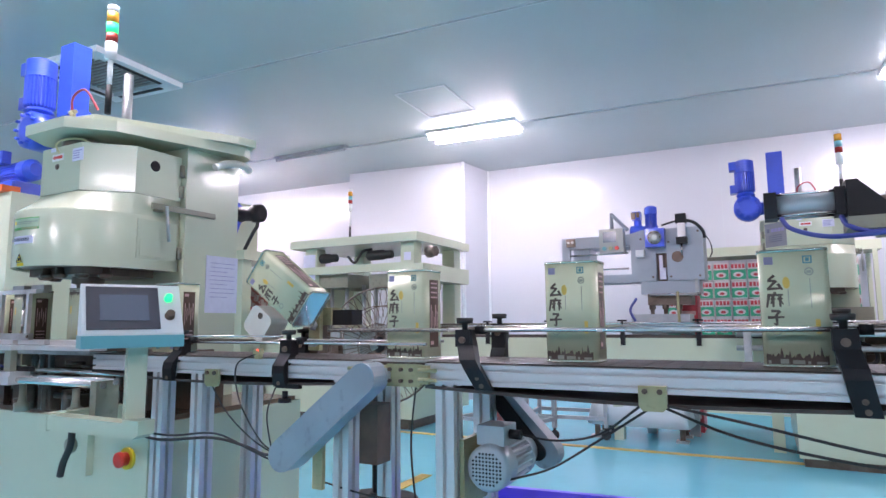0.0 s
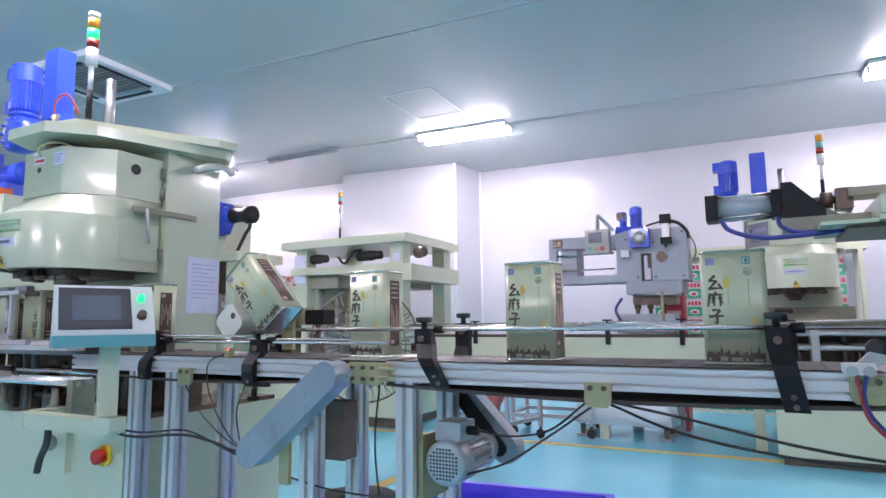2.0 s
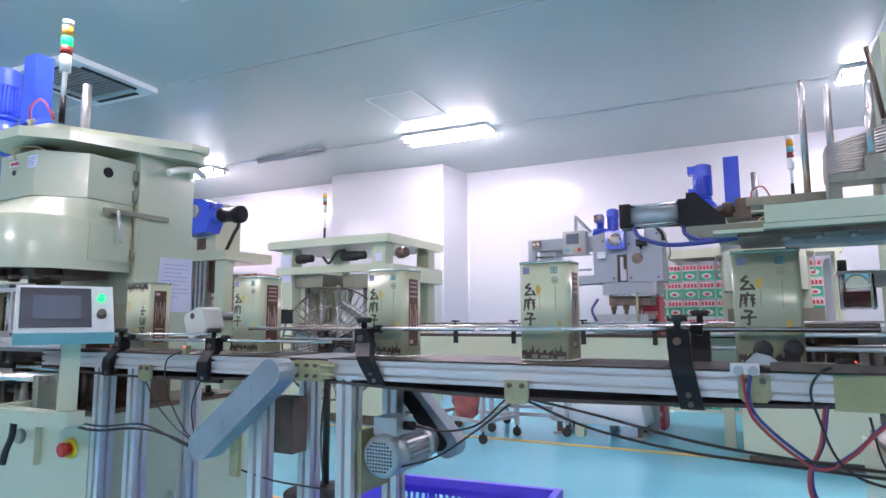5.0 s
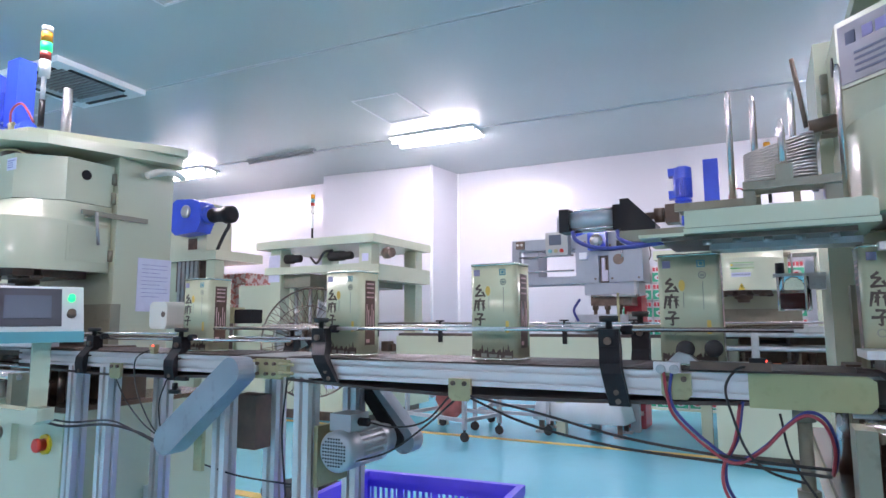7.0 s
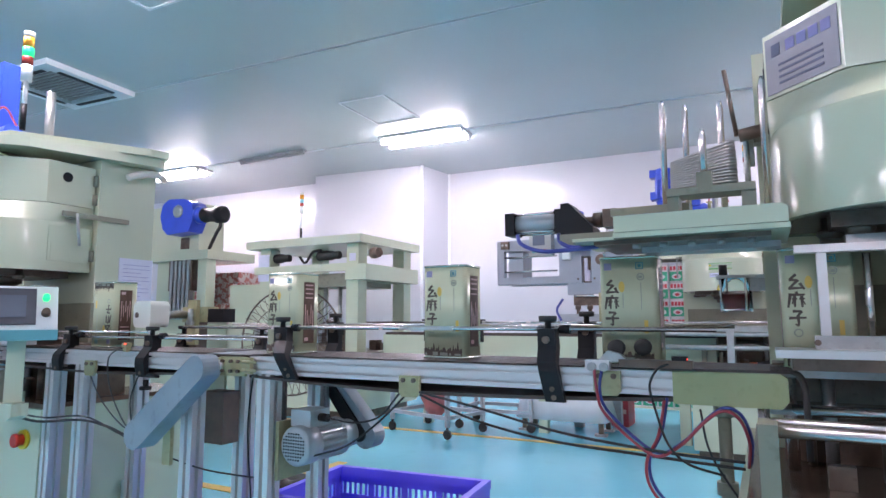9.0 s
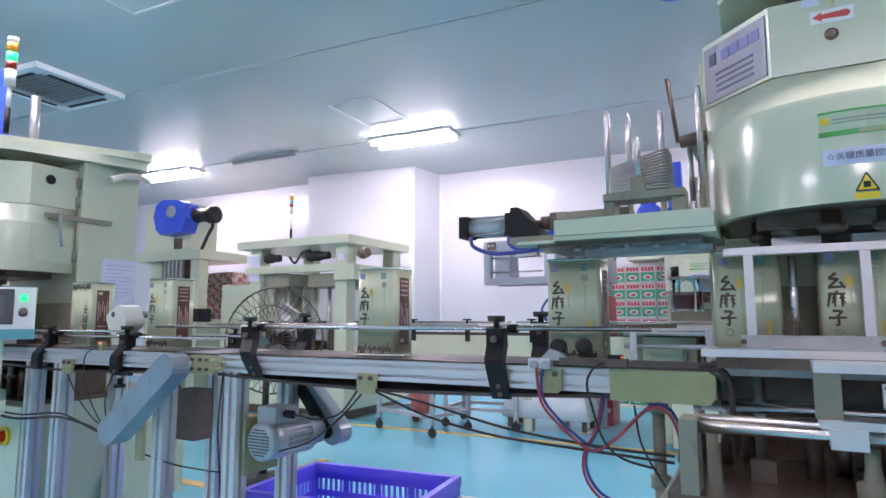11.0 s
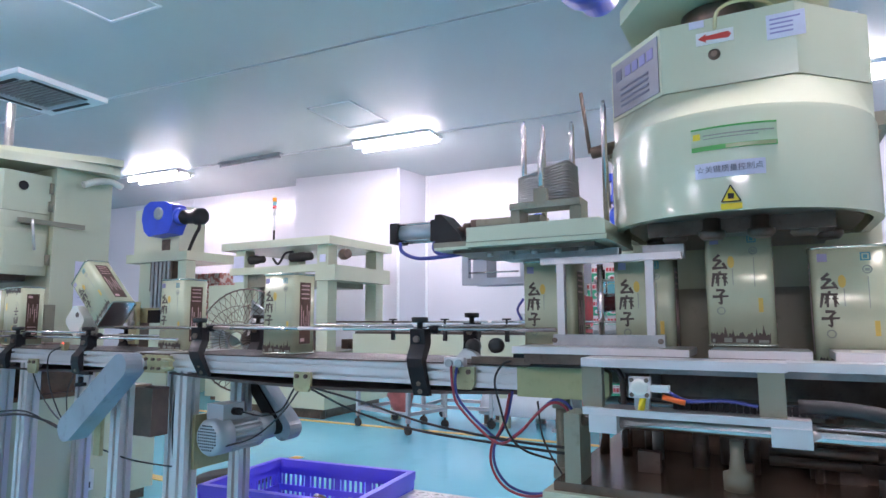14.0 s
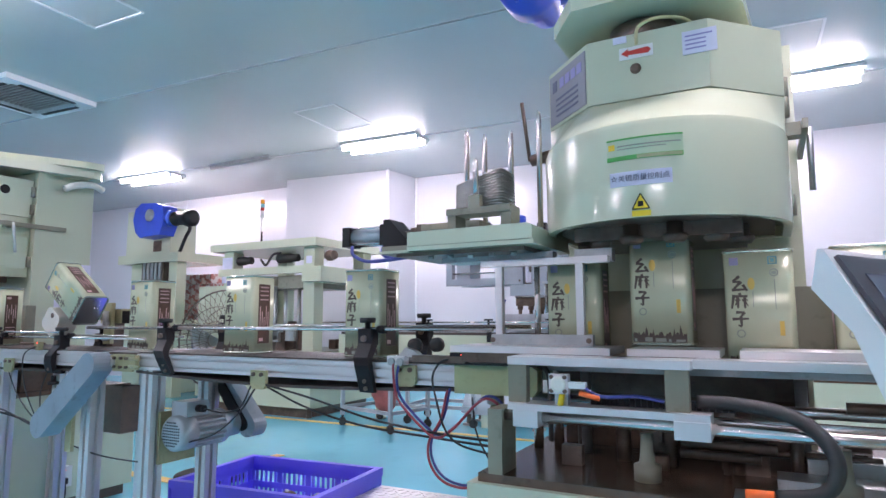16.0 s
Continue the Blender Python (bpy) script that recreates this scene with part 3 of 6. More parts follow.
bx(bm, -0.03, 0.0, 2.280, 2.298, 0.825, 0.880)
for pz in (0.838, 0.866):
    cyl(bm, (-0.03, 2.276, pz), (0.03, 2.276, pz), 0.006, 8)
part("take_up", bm, KHAKI, right, bevel=0.002)
bm = bmesh.new()
bx(bm, -0.245, -0.215, 2.280, 2.298, 0.83, 0.88)
for pz in (0.843, 0.866):
    cyl(bm, (-0.285, 2.276, pz), (-0.215, 2.276, pz), 0.006, 8)
part("take_up", bm, KHAKI, left, bevel=0.002)
bm = bmesh.new()
for cx in (-0.215, -0.075):
    cyl(bm, (cx, 2.32, 0.856), (cx, 2.60, 0.856), 0.030, 20)
part("end_roller", bm, DARKSTEEL, right)
part("end_plate", B((-0.25, -0.02, 2.606, 2.616, 0.815, 0.882)), KHAKI, right)
part("bridge_plate", B((-0.245, -0.02, 2.31, 2.61, 0.8865, 0.8892)), DULLSTEEL, left)

# small khaki brackets under the rails
for par, gx, up in ((right, 0.634, 0), (right, 1.215, 0.036), (left, -0.905, 0)):
    bm = bmesh.new()
    prism(bm, [(gx - 0.034, 0.845 + up), (gx + 0.034, 0.845 + up), (gx + 0.034, 0.795 + up), (gx + 0.024, 0.783 + up), (gx - 0.024, 0.783 + up), (gx - 0.034, 0.795 + up)], 2.286, 2.298, XZ)
    g = part("bracket", bm, KHAKI, par, "khaki painted cable bracket", bevel=0.002)
    bm = bmesh.new()
    for dx in (-0.018, 0.018):
        cyl(bm, (gx + dx, 2.279, 0.832 + up), (gx + dx, 2.288, 0.832 + up), 0.007, 8)
    tagged(part("bolt", bm, DARKSTEEL, g), kind="stuff")
# chain end guide of the second conveyor
bm = bmesh.new()
prism(bm, [(1.37, 0.808), (1.37, 0.886), (1.60, 0.886), (1.615, 0.876), (1.615, 0.825), (1.60, 0.808)], 2.300, 2.336, XZ)
eg = part("end_guide", bm, YELLOWGREEN, right, "worn yellow-green end guide", bevel=0.003)
part("edge_strip", B((1.36, 1.62, 2.298, 2.34, 0.887, 0.893)), BELT, eg)
part("end_belt", B((1.37, 1.62, 2.336, 2.60, 0.884, 0.8895)), BELT, right)
part("end_guide", B((1.37, 1.60, 2.60, 2.62, 0.825, 0.886)), GREEN_OLD, right)
bm = bmesh.new()
cyl(bm, (1.478, 2.34, 0.02), (1.478, 2.34, 0.81), 0.015, 14)
cyl(bm, (1.478, 2.34, 0.60), (1.478, 2.34, 0.63), 0.024, 14)
cyl(bm, (1.478, 2.34, 0.78), (1.478, 2.34, 0.81), 0.024, 14)
part("support_post", bm, GREEN_OLD, right)
part("post_foot", C(((1.478, 2.34, 0.0), (1.478, 2.34, 0.02), 0.028), n=14), DARKSTEEL, right)
part("belt_end", T([(1.58, 2.306, 0.897), (1.625, 2.306, 0.892), (1.645, 2.306, 0.865), (1.648, 2.306, 0.80), (1.648, 2.306, 0.70)], 0.007, 8), BELT, right, "black belt edge turned down")

# guide rails and clamps
for par, y, xa, xb, z, r in ((right, 2.345, -0.42, 1.47, 0.984, 0.0065), (right, 2.575, -0.40, 1.50, 0.990, 0.0065), (left, 2.345, -1.62, -0.04, 0.940, 0.0055), (left, 2.575, -1.62, -0.10, 0.942, 0.0055),
                             (left, 2.345, -1.62, -0.62, 0.962, 0.004)):
    part("guide_rail", C(((xa, y, z), (xb, y, z), r), n=10), STEEL, par, "polished round guide rail")
clamp(right, 0.100, 2.330, 0.078)
clamp(right, 1.050, 2.330, 0.030, 1.02, 0.795)
clamp(right, 0.084, 2.640, 0, 1.035, 0.86, True)
clamp(right, 1.075, 2.640, 0, 1.035, 0.86, True)
clamp(left, -0.580, 2.330, 0, 0.985, 0.795)
clamp(left, -1.120, 2.330, -0.02, 0.985, 0.795)
clamp(left, -0.78, 2.640, 0, 0.985, 0.85, True)
clamp(left, -0.30, 2.640, 0, 0.985, 0.85, True)
bm = bmesh.new()
cyl(bm, (-0.565, 2.30, 0.78), (-0.565, 2.30, 0.755), 0.010, 10)
cyl(bm, (-0.565, 2.30, 0.755), (-0.565, 2.30, 0.742), 0.022, 10)
bx(bm, -0.60, -0.50, 2.29, 2.31, 0.79, 0.805)
part("adjuster", bm, BLACK, left)

# slanted belt guard
def stadium(xa, za, xb, zb, r, r2, n=9):
    d = math.atan2(zb - za, xb - xa)
    o = [(xa + r * math.cos(d + math.pi / 2 + math.pi * i / n), za + r * math.sin(d + math.pi / 2 + math.pi * i / n)) for i in range(n + 1)]
    return o + [(xb + r2 * math.cos(d - math.pi / 2 + math.pi * i / n), zb + r2 * math.sin(d - math.pi / 2 + math.pi * i / n)) for i in range(n + 1)]


bg = thing("belt_guard", "dented light grey-blue sheet-metal drive guard on the conveyor", "machine guard")
bm = bmesh.new()
prism(bm, stadium(-0.185, 0.842, -0.495, 0.590, 0.046, 0.050), 2.205, 2.284, XZ)
part("cover", bm, GUARD, bg, bevel=0.006, segments=3)
bm = bmesh.new()
cyl(bm, (-0.185, 2.27, 0.842), (-0.185, 2.30, 0.842), 0.02, 12)
part("shaft_hub", bm, DARKSTEEL, bg)
part("mounting_plate", B((-0.43, -0.39, 2.284, 2.300, 0.48, 0.70)), KHAKI, bg)
part("gear_box", B((-0.385, -0.27, 2.42, 2.50, 0.54, 0.735)), OAK, bg, "reddish-brown drive housing", bevel=0.004)

# geared motor with its own guard
gm = thing("gear_motor", "grey finned electric gear motor hung on the conveyor leg", "motor")
mc = Vector((0.165, 0, 0.590))
bm = bmesh.new()
turned(bm, (mc.x, 2.325, mc.z), (0, 1, 0), [(0, 0.045), (0.004, 0.058), (0.014, 0.066), (0.075, 0.067), (0.078, 0.062)], 28)
fan = part("fan_cover", bm, MOTORGREY, gm)
bm = bmesh.new()
for i in range(-4, 5):
    for k in range(-4, 5):
        if i * i + k * k < 21:
            cyl(bm, (mc.x + i * 0.0105, 2.3235, mc.z + k * 0.0105), (mc.x + i * 0.0105, 2.3262, mc.z + k * 0.0105), 0.0034, 6)
part("air_holes", bm, BLACK, fan)
bm = bmesh.new()
finned(bm, (mc.x, 2.40, mc.z), (0, 1, 0), [(0, 0.054, 1), (0.13, 0.054, 1), (0.135, 0.068, 0), (0.155, 0.068, 0), (0.16, 0.052, 0), (0.24, 0.050, 0)], 20)
part("motor_body", bm, MOTORGREY, gm)
part("terminal_box", B((mc.x - 0.045, mc.x + 0.04, 2.36, 2.46, mc.z + 0.060, mc.z + 0.115)), MOTORGREY, gm, bevel=0.006)
bm = bmesh.new()
cyl(bm, (mc.x + 0.04, 2.41, mc.z + 0.088), (mc.x + 0.075, 2.41, mc.z + 0.088), 0.014, 10)
part("cable_gland", bm, BLACK, gm)
part("mounting_plate", B((0.075, 0.090, 2.335, 2.50, 0.47, 0.665)), KHAKI, gm, "khaki motor plate")
bm = bmesh.new()
prism(bm, stadium(0.04, 0.80, 0.235, 0.580, 0.034, 0.046), 2.632, 2.70, XZ)
part("drive_guard", bm, GUARD, gm, "light grey slanted drive guard", bevel=0.004)
bm = bmesh.new()
prism(bm, stadium(0.03, 0.80, 0.215, 0.585, 0.022, 0.026), 2.622, 2.634, XZ)
part("drive_belt", bm, BLACK, gm)

# ---- turn-over unit ----
tu = thing("turn_over_unit", "tin turn-over unit with cream gripper block, brass-coloured plate and black motor", "turning device")
bm = bmesh.new()
prism(bm, rounded(0.108, 0.112, 0.024), -0.046, 0.046, Matrix.Translation((HUB.x + 0.032, TY - 0.012, HUB.z)) @ XZ)
hubm = part("gripper_block", bm, CREAM, tu, "rounded cream gripper block", bevel=0.004)
part("gripper_eye", C(((HUB.x, TY - 0.0595, HUB.z - 0.004), (HUB.x, TY - 0.054, HUB.z - 0.004), 0.012), n=14), DARKSTEEL, hubm)
bm = bmesh.new()
prism(bm, [(HUB.x + 0.045, 0.90), (HUB.x + 0.045, 1.10), (HUB.x + 0.10, 1.10), (HUB.x + 0.10, 0.90)], 2.62, 2.64, XZ)
part("side_plate", bm, KHAKI, tu, "brass-coloured mounting plate", bevel=0.002)
part("shaft", C(((HUB.x, TY + 0.03, HUB.z), (HUB.x, 2.66, HUB.z), 0.018), n=14), DULLSTEEL, tu)
part("gear_case", B((HUB.x - 0.02, HUB.x + 0.14, 2.645, 2.71, HUB.z - 0.035, HUB.z + 0.035)), KHAKI, tu, bevel=0.005)
part("motor", B((HUB.x + 0.14, HUB.x + 0.235, 2.65, 2.72, HUB.z - 0.035, HUB.z + 0.025)), BLACK, tu, "black square servo motor", bevel=0.008)
part("stand", B((HUB.x - 0.02, HUB.x + 0.06, 2.66, 2.72, 0.825, HUB.z - 0.03), (HUB.x - 0.02, HUB.x + 0.06, 2.60, 2.72, 0.80, 0.825)), DARKSTEEL, tu)
bm = bmesh.new()
cyl(bm, (HUB.x + 0.075, 2.61, 0.98), (HUB.x + 0.075, 2.61, 1.06), 0.012, 10)
cyl(bm, (HUB.x + 0.075, 2.60, 0.93), (HUB.x + 0.075, 2.64, 0.93), 0.016, 10)
cyl(bm, (HUB.x + 0.075, 2.60, 1.00), (HUB.x + 0.075, 2.64, 1.00), 0.016, 10)
part("pneumatics", bm, DULLSTEEL, tu)


# ---- seaming machines ----
def arc_outline(r, back, n=18):
    o = [(-r, back)]
    for i in range(n + 1):
        a = math.pi + math.pi * i / n
        o.append((r * math.cos(a), r * math.sin(a)))
    o.append((r, back))
    return o


def facet_outline(w, fw, front, mid, back):
    return [(-w, back), (-w, mid), (-fw, front), (fw, front), (w, mid), (w, back)]


def tower_light(parent, x, y, z0, z1, on=True, s=1.0):
    bm = bmesh.new()
    cyl(bm, (x, y, z0), (x, y, z0 + 0.14 * s), 0.014 * s, 10)
    p = part("beacon_socket", bm, BLACK, parent)
    part("beacon_pole", C(((x, y, z0 + 0.14 * s), (x, y, z1 - 0.27 * s), 0.012 * s), n=10), WHITEP, p)
    zz = z1 - 0.27 * s
    for h, m in ((0.09, WHITEP), (0.045, REDLENS), (0.05, GLOWGREEN if on else TEAL), (0.055, AMBER), (0.03, WHITEP)):
        part("beacon_segment", C(((x, y, zz), (x, y, zz + (h - 0.003) * s), 0.026 * s), n=14), m, p)
        zz += h * s


def gear_drive(parent, x, y, z):
    """Blue vertical gear motor: flanged gearbox, finned motor, second column."""
    bm = bmesh.new()
    turned(bm, (x, y, z), (0, 1, 0), [(-0.10, 0.06), (-0.09, 0.105), (0.02, 0.11), (0.03, 0.07), (0.16, 0.07)], 24)
    g = part("gear_box", bm, BLUE, parent, "blue gearbox", bevel=0.004)
    bm = bmesh.new()
    finned(bm, (x - 0.01, y - 0.03, z + 0.08), (0, 0, 1), [(0, 0.05, 0), (0.03, 0.075, 0), (0.05, 0.06, 0), (0.06, 0.066, 1), (0.22, 0.066, 1), (0.225, 0.078, 0), (0.32, 0.076, 0), (0.335, 0.05, 0)])
    part("drive_motor", bm, BLUE, g, "blue finned electric motor")
    for tz in (0.33, 0.13):
        part("terminal_box", B((x - 0.125, x - 0.07, y - 0.08, y + 0.02, z + tz, z + tz + 0.07)), BLUE, g, bevel=0.006)
    bm = bmesh.new()
    bx(bm, x + 0.16, x + 0.28, y - 0.03, y + 0.07, z + 0.06, z + 0.46)
    part("drive_cover", bm, BLUE, g, "tall blue rectangular cover", bevel=0.006)
    bm = bmesh.new()
    cyl(bm, (x, y + 0.02, z - 0.02), (x + 0.34, y + 0.02, z + 0.03), 0.055, 16)
    for k in range(10):
        a = 2 * math.pi * k / 10
        cyl(bm, (x + 0.08 * math.cos(a), y - 0.115, z + 0.08 * math.sin(a)), (x + 0.08 * math.cos(a), y - 0.09, z + 0.08 * math.sin(a)), 0.009, 6)
    part("worm_housing", bm, BLUE, g)


def seamer(cx, cy, z, base, label, carriage=True, panel_side=1, drive=(-0.55, 0.16, 0), lamp_at=(0.14, -0.06), lamp_on=True, narrow=None):
    """z: drum bottom, drum top, neck bottom, neck top, plate bottom, plate top; base: x0, x1, y0, top, step."""
    zb, zd, zn, zt, zp, zq = z
    s = thing("seaming_machine", label, "seaming machine", "seaming machines", (cx, cy, 0))
    # head
    bm = bmesh.new()
    o = arc_outline(0.31, 0.25)
    inner = [(x * 0.93, y * 0.93 if y < 0.2 else y - 0.02) for x, y in o]
    k = len(o)
    fo = facet_outline(0.31, 0.15, -0.165, 0.0, 0.25)
    # the sloped shoulder runs from the round drum to the faceted neck
    def on_facets(x, y):
        a = math.atan2(y, x)
        for t in range(400):
            r = 0.36 - t * 0.0005
            px, py = r * math.cos(a), r * math.sin(a)
            if py > -0.165 and abs(px) < 0.31 and (abs(px) - 0.15) * 0.165 - (py + 0.165) * 0.16 < 0:
                return px, py
        return x, y
    neck = [o[0]] + [on_facets(x, y) for x, y in o[1:-1]] + [o[-1]]
    v3 = lambda q, h: [Vector((x, y, h)) for x, y in q]
    skin(bm, [v3(inner, zb + 0.03), v3(inner, zb), v3(o, zb), v3(o, zd - 0.012), v3([(x * 0.985, y * 0.985 if y < 0.2 else y) for x, y in o], zd), v3(neck, zn)], smooth=False)
    for f in bm.faces:
        f.smooth = len(f.verts) == 4
    for e in bm.edges:
        za, zc = e.verts[0].co.z, e.verts[1].co.z
        if abs(za - zc) < 1e-5 and (za < zb + 0.001 or abs(za - zd) < 0.001 or za > zn - 0.001):
            e.smooth = False
    head = part("head_drum", bm, GREEN, s, "round pale green head cover")
    bm = bmesh.new()
    prism(bm, fo, zn + 0.003, zt)
    nk = part("head_neck", bm, GREEN, s, "faceted pale green upper cover", bevel=0.008)
    # dark seaming heads underneath
    bm = bmesh.new()
    prism(bm, arc_outline(0.27, 0.24), zb + 0.005, zb + 0.022)
    bx(bm, -0.20, 0.20, -0.16, 0.2, zb - 0.03, zb + 0.01)
    turned(bm, (0, 0, zb - 0.09), (0, 0, 1), [(0, 0.045), (0.025, 0.05), (0.03, 0.07), (0.08, 0.07)], 20)
    part("seaming_head", bm, DARKSTEEL, s, "oily dark seaming head")
    for k in range(6):
        a = math.pi + math.pi * (k + 0.5) / 6
        bm = bmesh.new()
        turned(bm, (0.20 * math.cos(a), 0.17 * math.sin(a), zb - 0.075), (0, 0, 1), [(0.03, 0.022), (0.04, 0.030), (0.05, 0.030), (0.054, 0.02), (0.09, 0.02)], 12)
        part("seaming_roller", bm, DARKSTEEL, s, "oily steel seaming roller")
    part("infeed_table", B((base[0] + 0.03, -0.60, -0.06, 0.04, base[3], 0.872)) if base[0] < -0.62 else B((0.60, 0.98, -0.06, 0.04, base[3], 0.872)), DULLSTEEL, s)
    # pillar, brow plate, top
    part("pillar", B((-0.34, 0.34, 0.26, 0.60, base[3] - 0.1, zp)), GREEN, s, "tall pale green machine pillar", bevel=0.012)
    bm = bmesh.new()
    wr = 0.46 if narrow is None else narrow
    o2 = [(-0.26, 0.62), (-0.26, -0.10), (-0.17, -0.24), (0.13, -0.24), (min(0.27, wr - 0.04), -0.08), (wr, 0.52), (wr - 0.02, 0.58), (wr - 0.08, 0.62)]
    prism(bm, o2, zp, zp + (zq - zp) * 0.55)
    part("top_plate", bm, GREEN, s, bevel=0.008)
    bm = bmesh.new()
    prism(bm, [(-0.10, 0.50), (-0.10, -0.02), (0.02, -0.14), (0.16, -0.12), (wr + 0.02, 0.46), (wr + 0.04, 0.56), (wr - 0.03, 0.60)], zp + (zq - zp) * 0.55, zq)
    part("top_arm", bm, GREEN, s, bevel=0.008)
    bm = bmesh.new()
    turned(bm, (-0.02, -0.05, zt - 0.01), (0, 0, 1), [(0, 0.09), (zp - zt, 0.09), (zp - zt + 0.012, 0.06)], 24)
    part("spindle_collar", bm, DARKSTEEL, s)
    part("vent_pipe", C(((-0.03, 0.17, zq - 0.02), (-0.03, 0.17, zq + 0.33), 0.025), n=16), DULLSTEEL, s, "dull steel pipe stub")
    if drive:
        gear_drive(s, drive[0], drive[1], zq - 0.02 + drive[2])
    tower_light(s, lamp_at[0], lamp_at[1], zq, zq + 0.53, lamp_on)
    bm = bmesh.new()
    tube(bm, [(-0.06, -0.09, zq + 0.02), (-0.05, -0.10, zq + 0.12), (0.03, -0.09, zq + 0.15), (0.09, -0.06, zq + 0.05)], 0.006)
    part("air_hose", bm, REDHOSE, s)
    bm = bmesh.new()
    cyl(bm, (-0.06, -0.09, zq), (-0.06, -0.09, zq + 0.06), 0.014, 10)
    cyl(bm, (-0.085, -0.09, zq + 0.055), (-0.035, -0.09, zq + 0.055), 0.01, 8)
    part("air_valve", bm, KHAKI, s)
    part("lead", T([(-0.022, -0.162, zt - 0.03), (-0.012, -0.185, zt + 0.005), (0.03, -0.165, zt + 0.03), (0.09, -0.13, zt + 0.03), (0.13, -0.09, zt + 0.005)], 0.0045), OLDHOSE, s, "yellowed rubber hose")
    # side door, latch and hinges
    w = 0.31
    for sx in (1, -1):
        bm = bmesh.new()
        bx(bm, sx * w - 0.003, sx * w + 0.003, 0.02, 0.235, zb + 0.05, zd - 0.02)
        bx(bm, sx * w - 0.003, sx * w + 0.005, 0.035, 0.22, zb + 0.06, zb + 0.14)
        d = part("side_door", bm, GREEN, s, "flat pale green access door", bevel=0.002)
        hz = zd + 0.03
        bm = bmesh.new()
        bx(bm, sx * (w + 0.044) - 0.007, sx * (w + 0.044) + 0.007, 0.06, 0.43, hz, hz + 0.026)
        bx(bm, sx * (w + 0.018) - 0.018, sx * (w + 0.018) + 0.018, 0.10, 0.15, hz - 0.006, hz + 0.030)
        part("latch_bar", bm, GREEN_OLD, d, "worn grey-green latch bar", bevel=0.002)
        bm = bmesh.new()
        cyl(bm, (sx * (w + 0.01), 0.13, hz + 0.016), (sx * (w + 0.05), 0.13, hz + 0.016), 0.012, 10)
        cyl(bm, (sx * (w + 0.056), 0.13, hz + 0.02), (sx * (w + 0.056), 0.15, hz - 0.15), 0.008, 8)
        part("latch_lever", bm, DULLSTEEL, d)
        for hz2 in (zb + 0.06, zn + 0.02, zt - 0.10):
            part("hinge", C(((sx * (w + 0.006), 0.25, hz2), (sx * (w + 0.006), 0.25, hz2 + 0.06), 0.013), n=12), GREEN_OLD, s)
        bm = bmesh.new()
        cyl(bm, (sx * (w - 0.02), 0.10, zt - 0.075), (sx * (w + 0.003), 0.10, zt - 0.075), 0.026, 20)
        part("side_hole", bm, BLACK, s)
    # papers and plates on the neck and drum
    fy = -0.165
    bm = bmesh.new()
    a, b = Vector((-0.31, 0.0, 0)), Vector((-0.15, -0.165, 0))
    for q0, q1, z0, z1, mm in ((0.04, 0.96, zn + 0.012, zt - 0.015, PLATE),):
        p0, p1 = a.lerp(b, q0), a.lerp(b, q1)
        n = Vector((p1.y - p0.y, -(p1.x - p0.x), 0)).normalized() * 0.003
        skin(bm, [[Vector((v.x, v.y, z0)) for v in (p0 + n, p1 + n, p1, p0)], [Vector((v.x, v.y, z1)) for v in (p0 + n, p1 + n, p1, p0)]], smooth=False)
    np_ = part("name_plate", bm, PLATE, s, "engraved metal nameplate with blue sign")
    d = (b - a).normalized()
    n = Vector((d.y, -d.x, 0)) * 0.0045
    zm = (zn + zt) / 2
    for nm, mm, items in (("name_plate_sign", INK, [(0.075 + i * 0.034, 0.026, zm + 0.022, zm + 0.050) for i in range(4)]),
                          ("name_plate_text", LABELINK, [(0.03, 0.026, zm + 0.02, zm + 0.052)] + [(0.05, 0.13, zm - 0.01 - i * 0.016, zm - 0.004 - i * 0.016) for i in range(4)])):
        bm = bmesh.new()
        for o0, ln, z0, z1 in items:
            p0, p1 = a + d * o0 + n, a + d * (o0 + ln) + n
            e = n * 0.3
            skin(bm, [[Vector((v.x, v.y, z0)) for v in (p0, p1, p1 - e, p0 - e)], [Vector((v.x, v.y, z1)) for v in (p0, p1, p1 - e, p0 - e)]], smooth=False)
        part(nm, bm, mm, np_)
    arrow_z = zt - 0.055
    ar = part("arrow_plate", B((-0.065, 0.02, fy - 0.003, fy, arrow_z - 0.012, arrow_z + 0.020)), WHITEP, s, "white plate with red arrow")
    bm = bmesh.new()
    prism(bm, [(-0.060, arrow_z + 0.004), (-0.042, arrow_z + 0.015), (-0.042, arrow_z + 0.009), (0.008, arrow_z + 0.012), (0.015, arrow_z + 0.004), (0.008, arrow_z - 0.004), (-0.042, arrow_z - 0.001), (-0.042, arrow_z - 0.007)], fy - 0.0045, fy - 0.003, XZ)
    part("arrow", bm, RED, ar)
    bm = bmesh.new()
    turned(bm, (-0.025, fy + 0.01, arrow_z - 0.040), (0, -1, 0), [(0, 0.014), (0.013, 0.014), (0.0132, 0.008), (0.018, 0.008)], 16)
    part("plug", bm, DARKSTEEL, s)
    pp = part("notice", B((0.09, 0.17, fy - 0.003, fy, zt - 0.085, zt - 0.025)), PAPER, s, "printed lilac paper notice")
    part("notice_text", B(*[(0.097, 0.145 if i else 0.16, fy - 0.0036, fy - 0.003, zt - 0.040 - i * 0.011, zt - 0.036 - i * 0.011) for i in range(4)]), INK, pp)
    part("notice", B((-0.08, -0.045, fy - 0.003, fy, zt - 0.02, zt - 0.002)), PAPER, s)

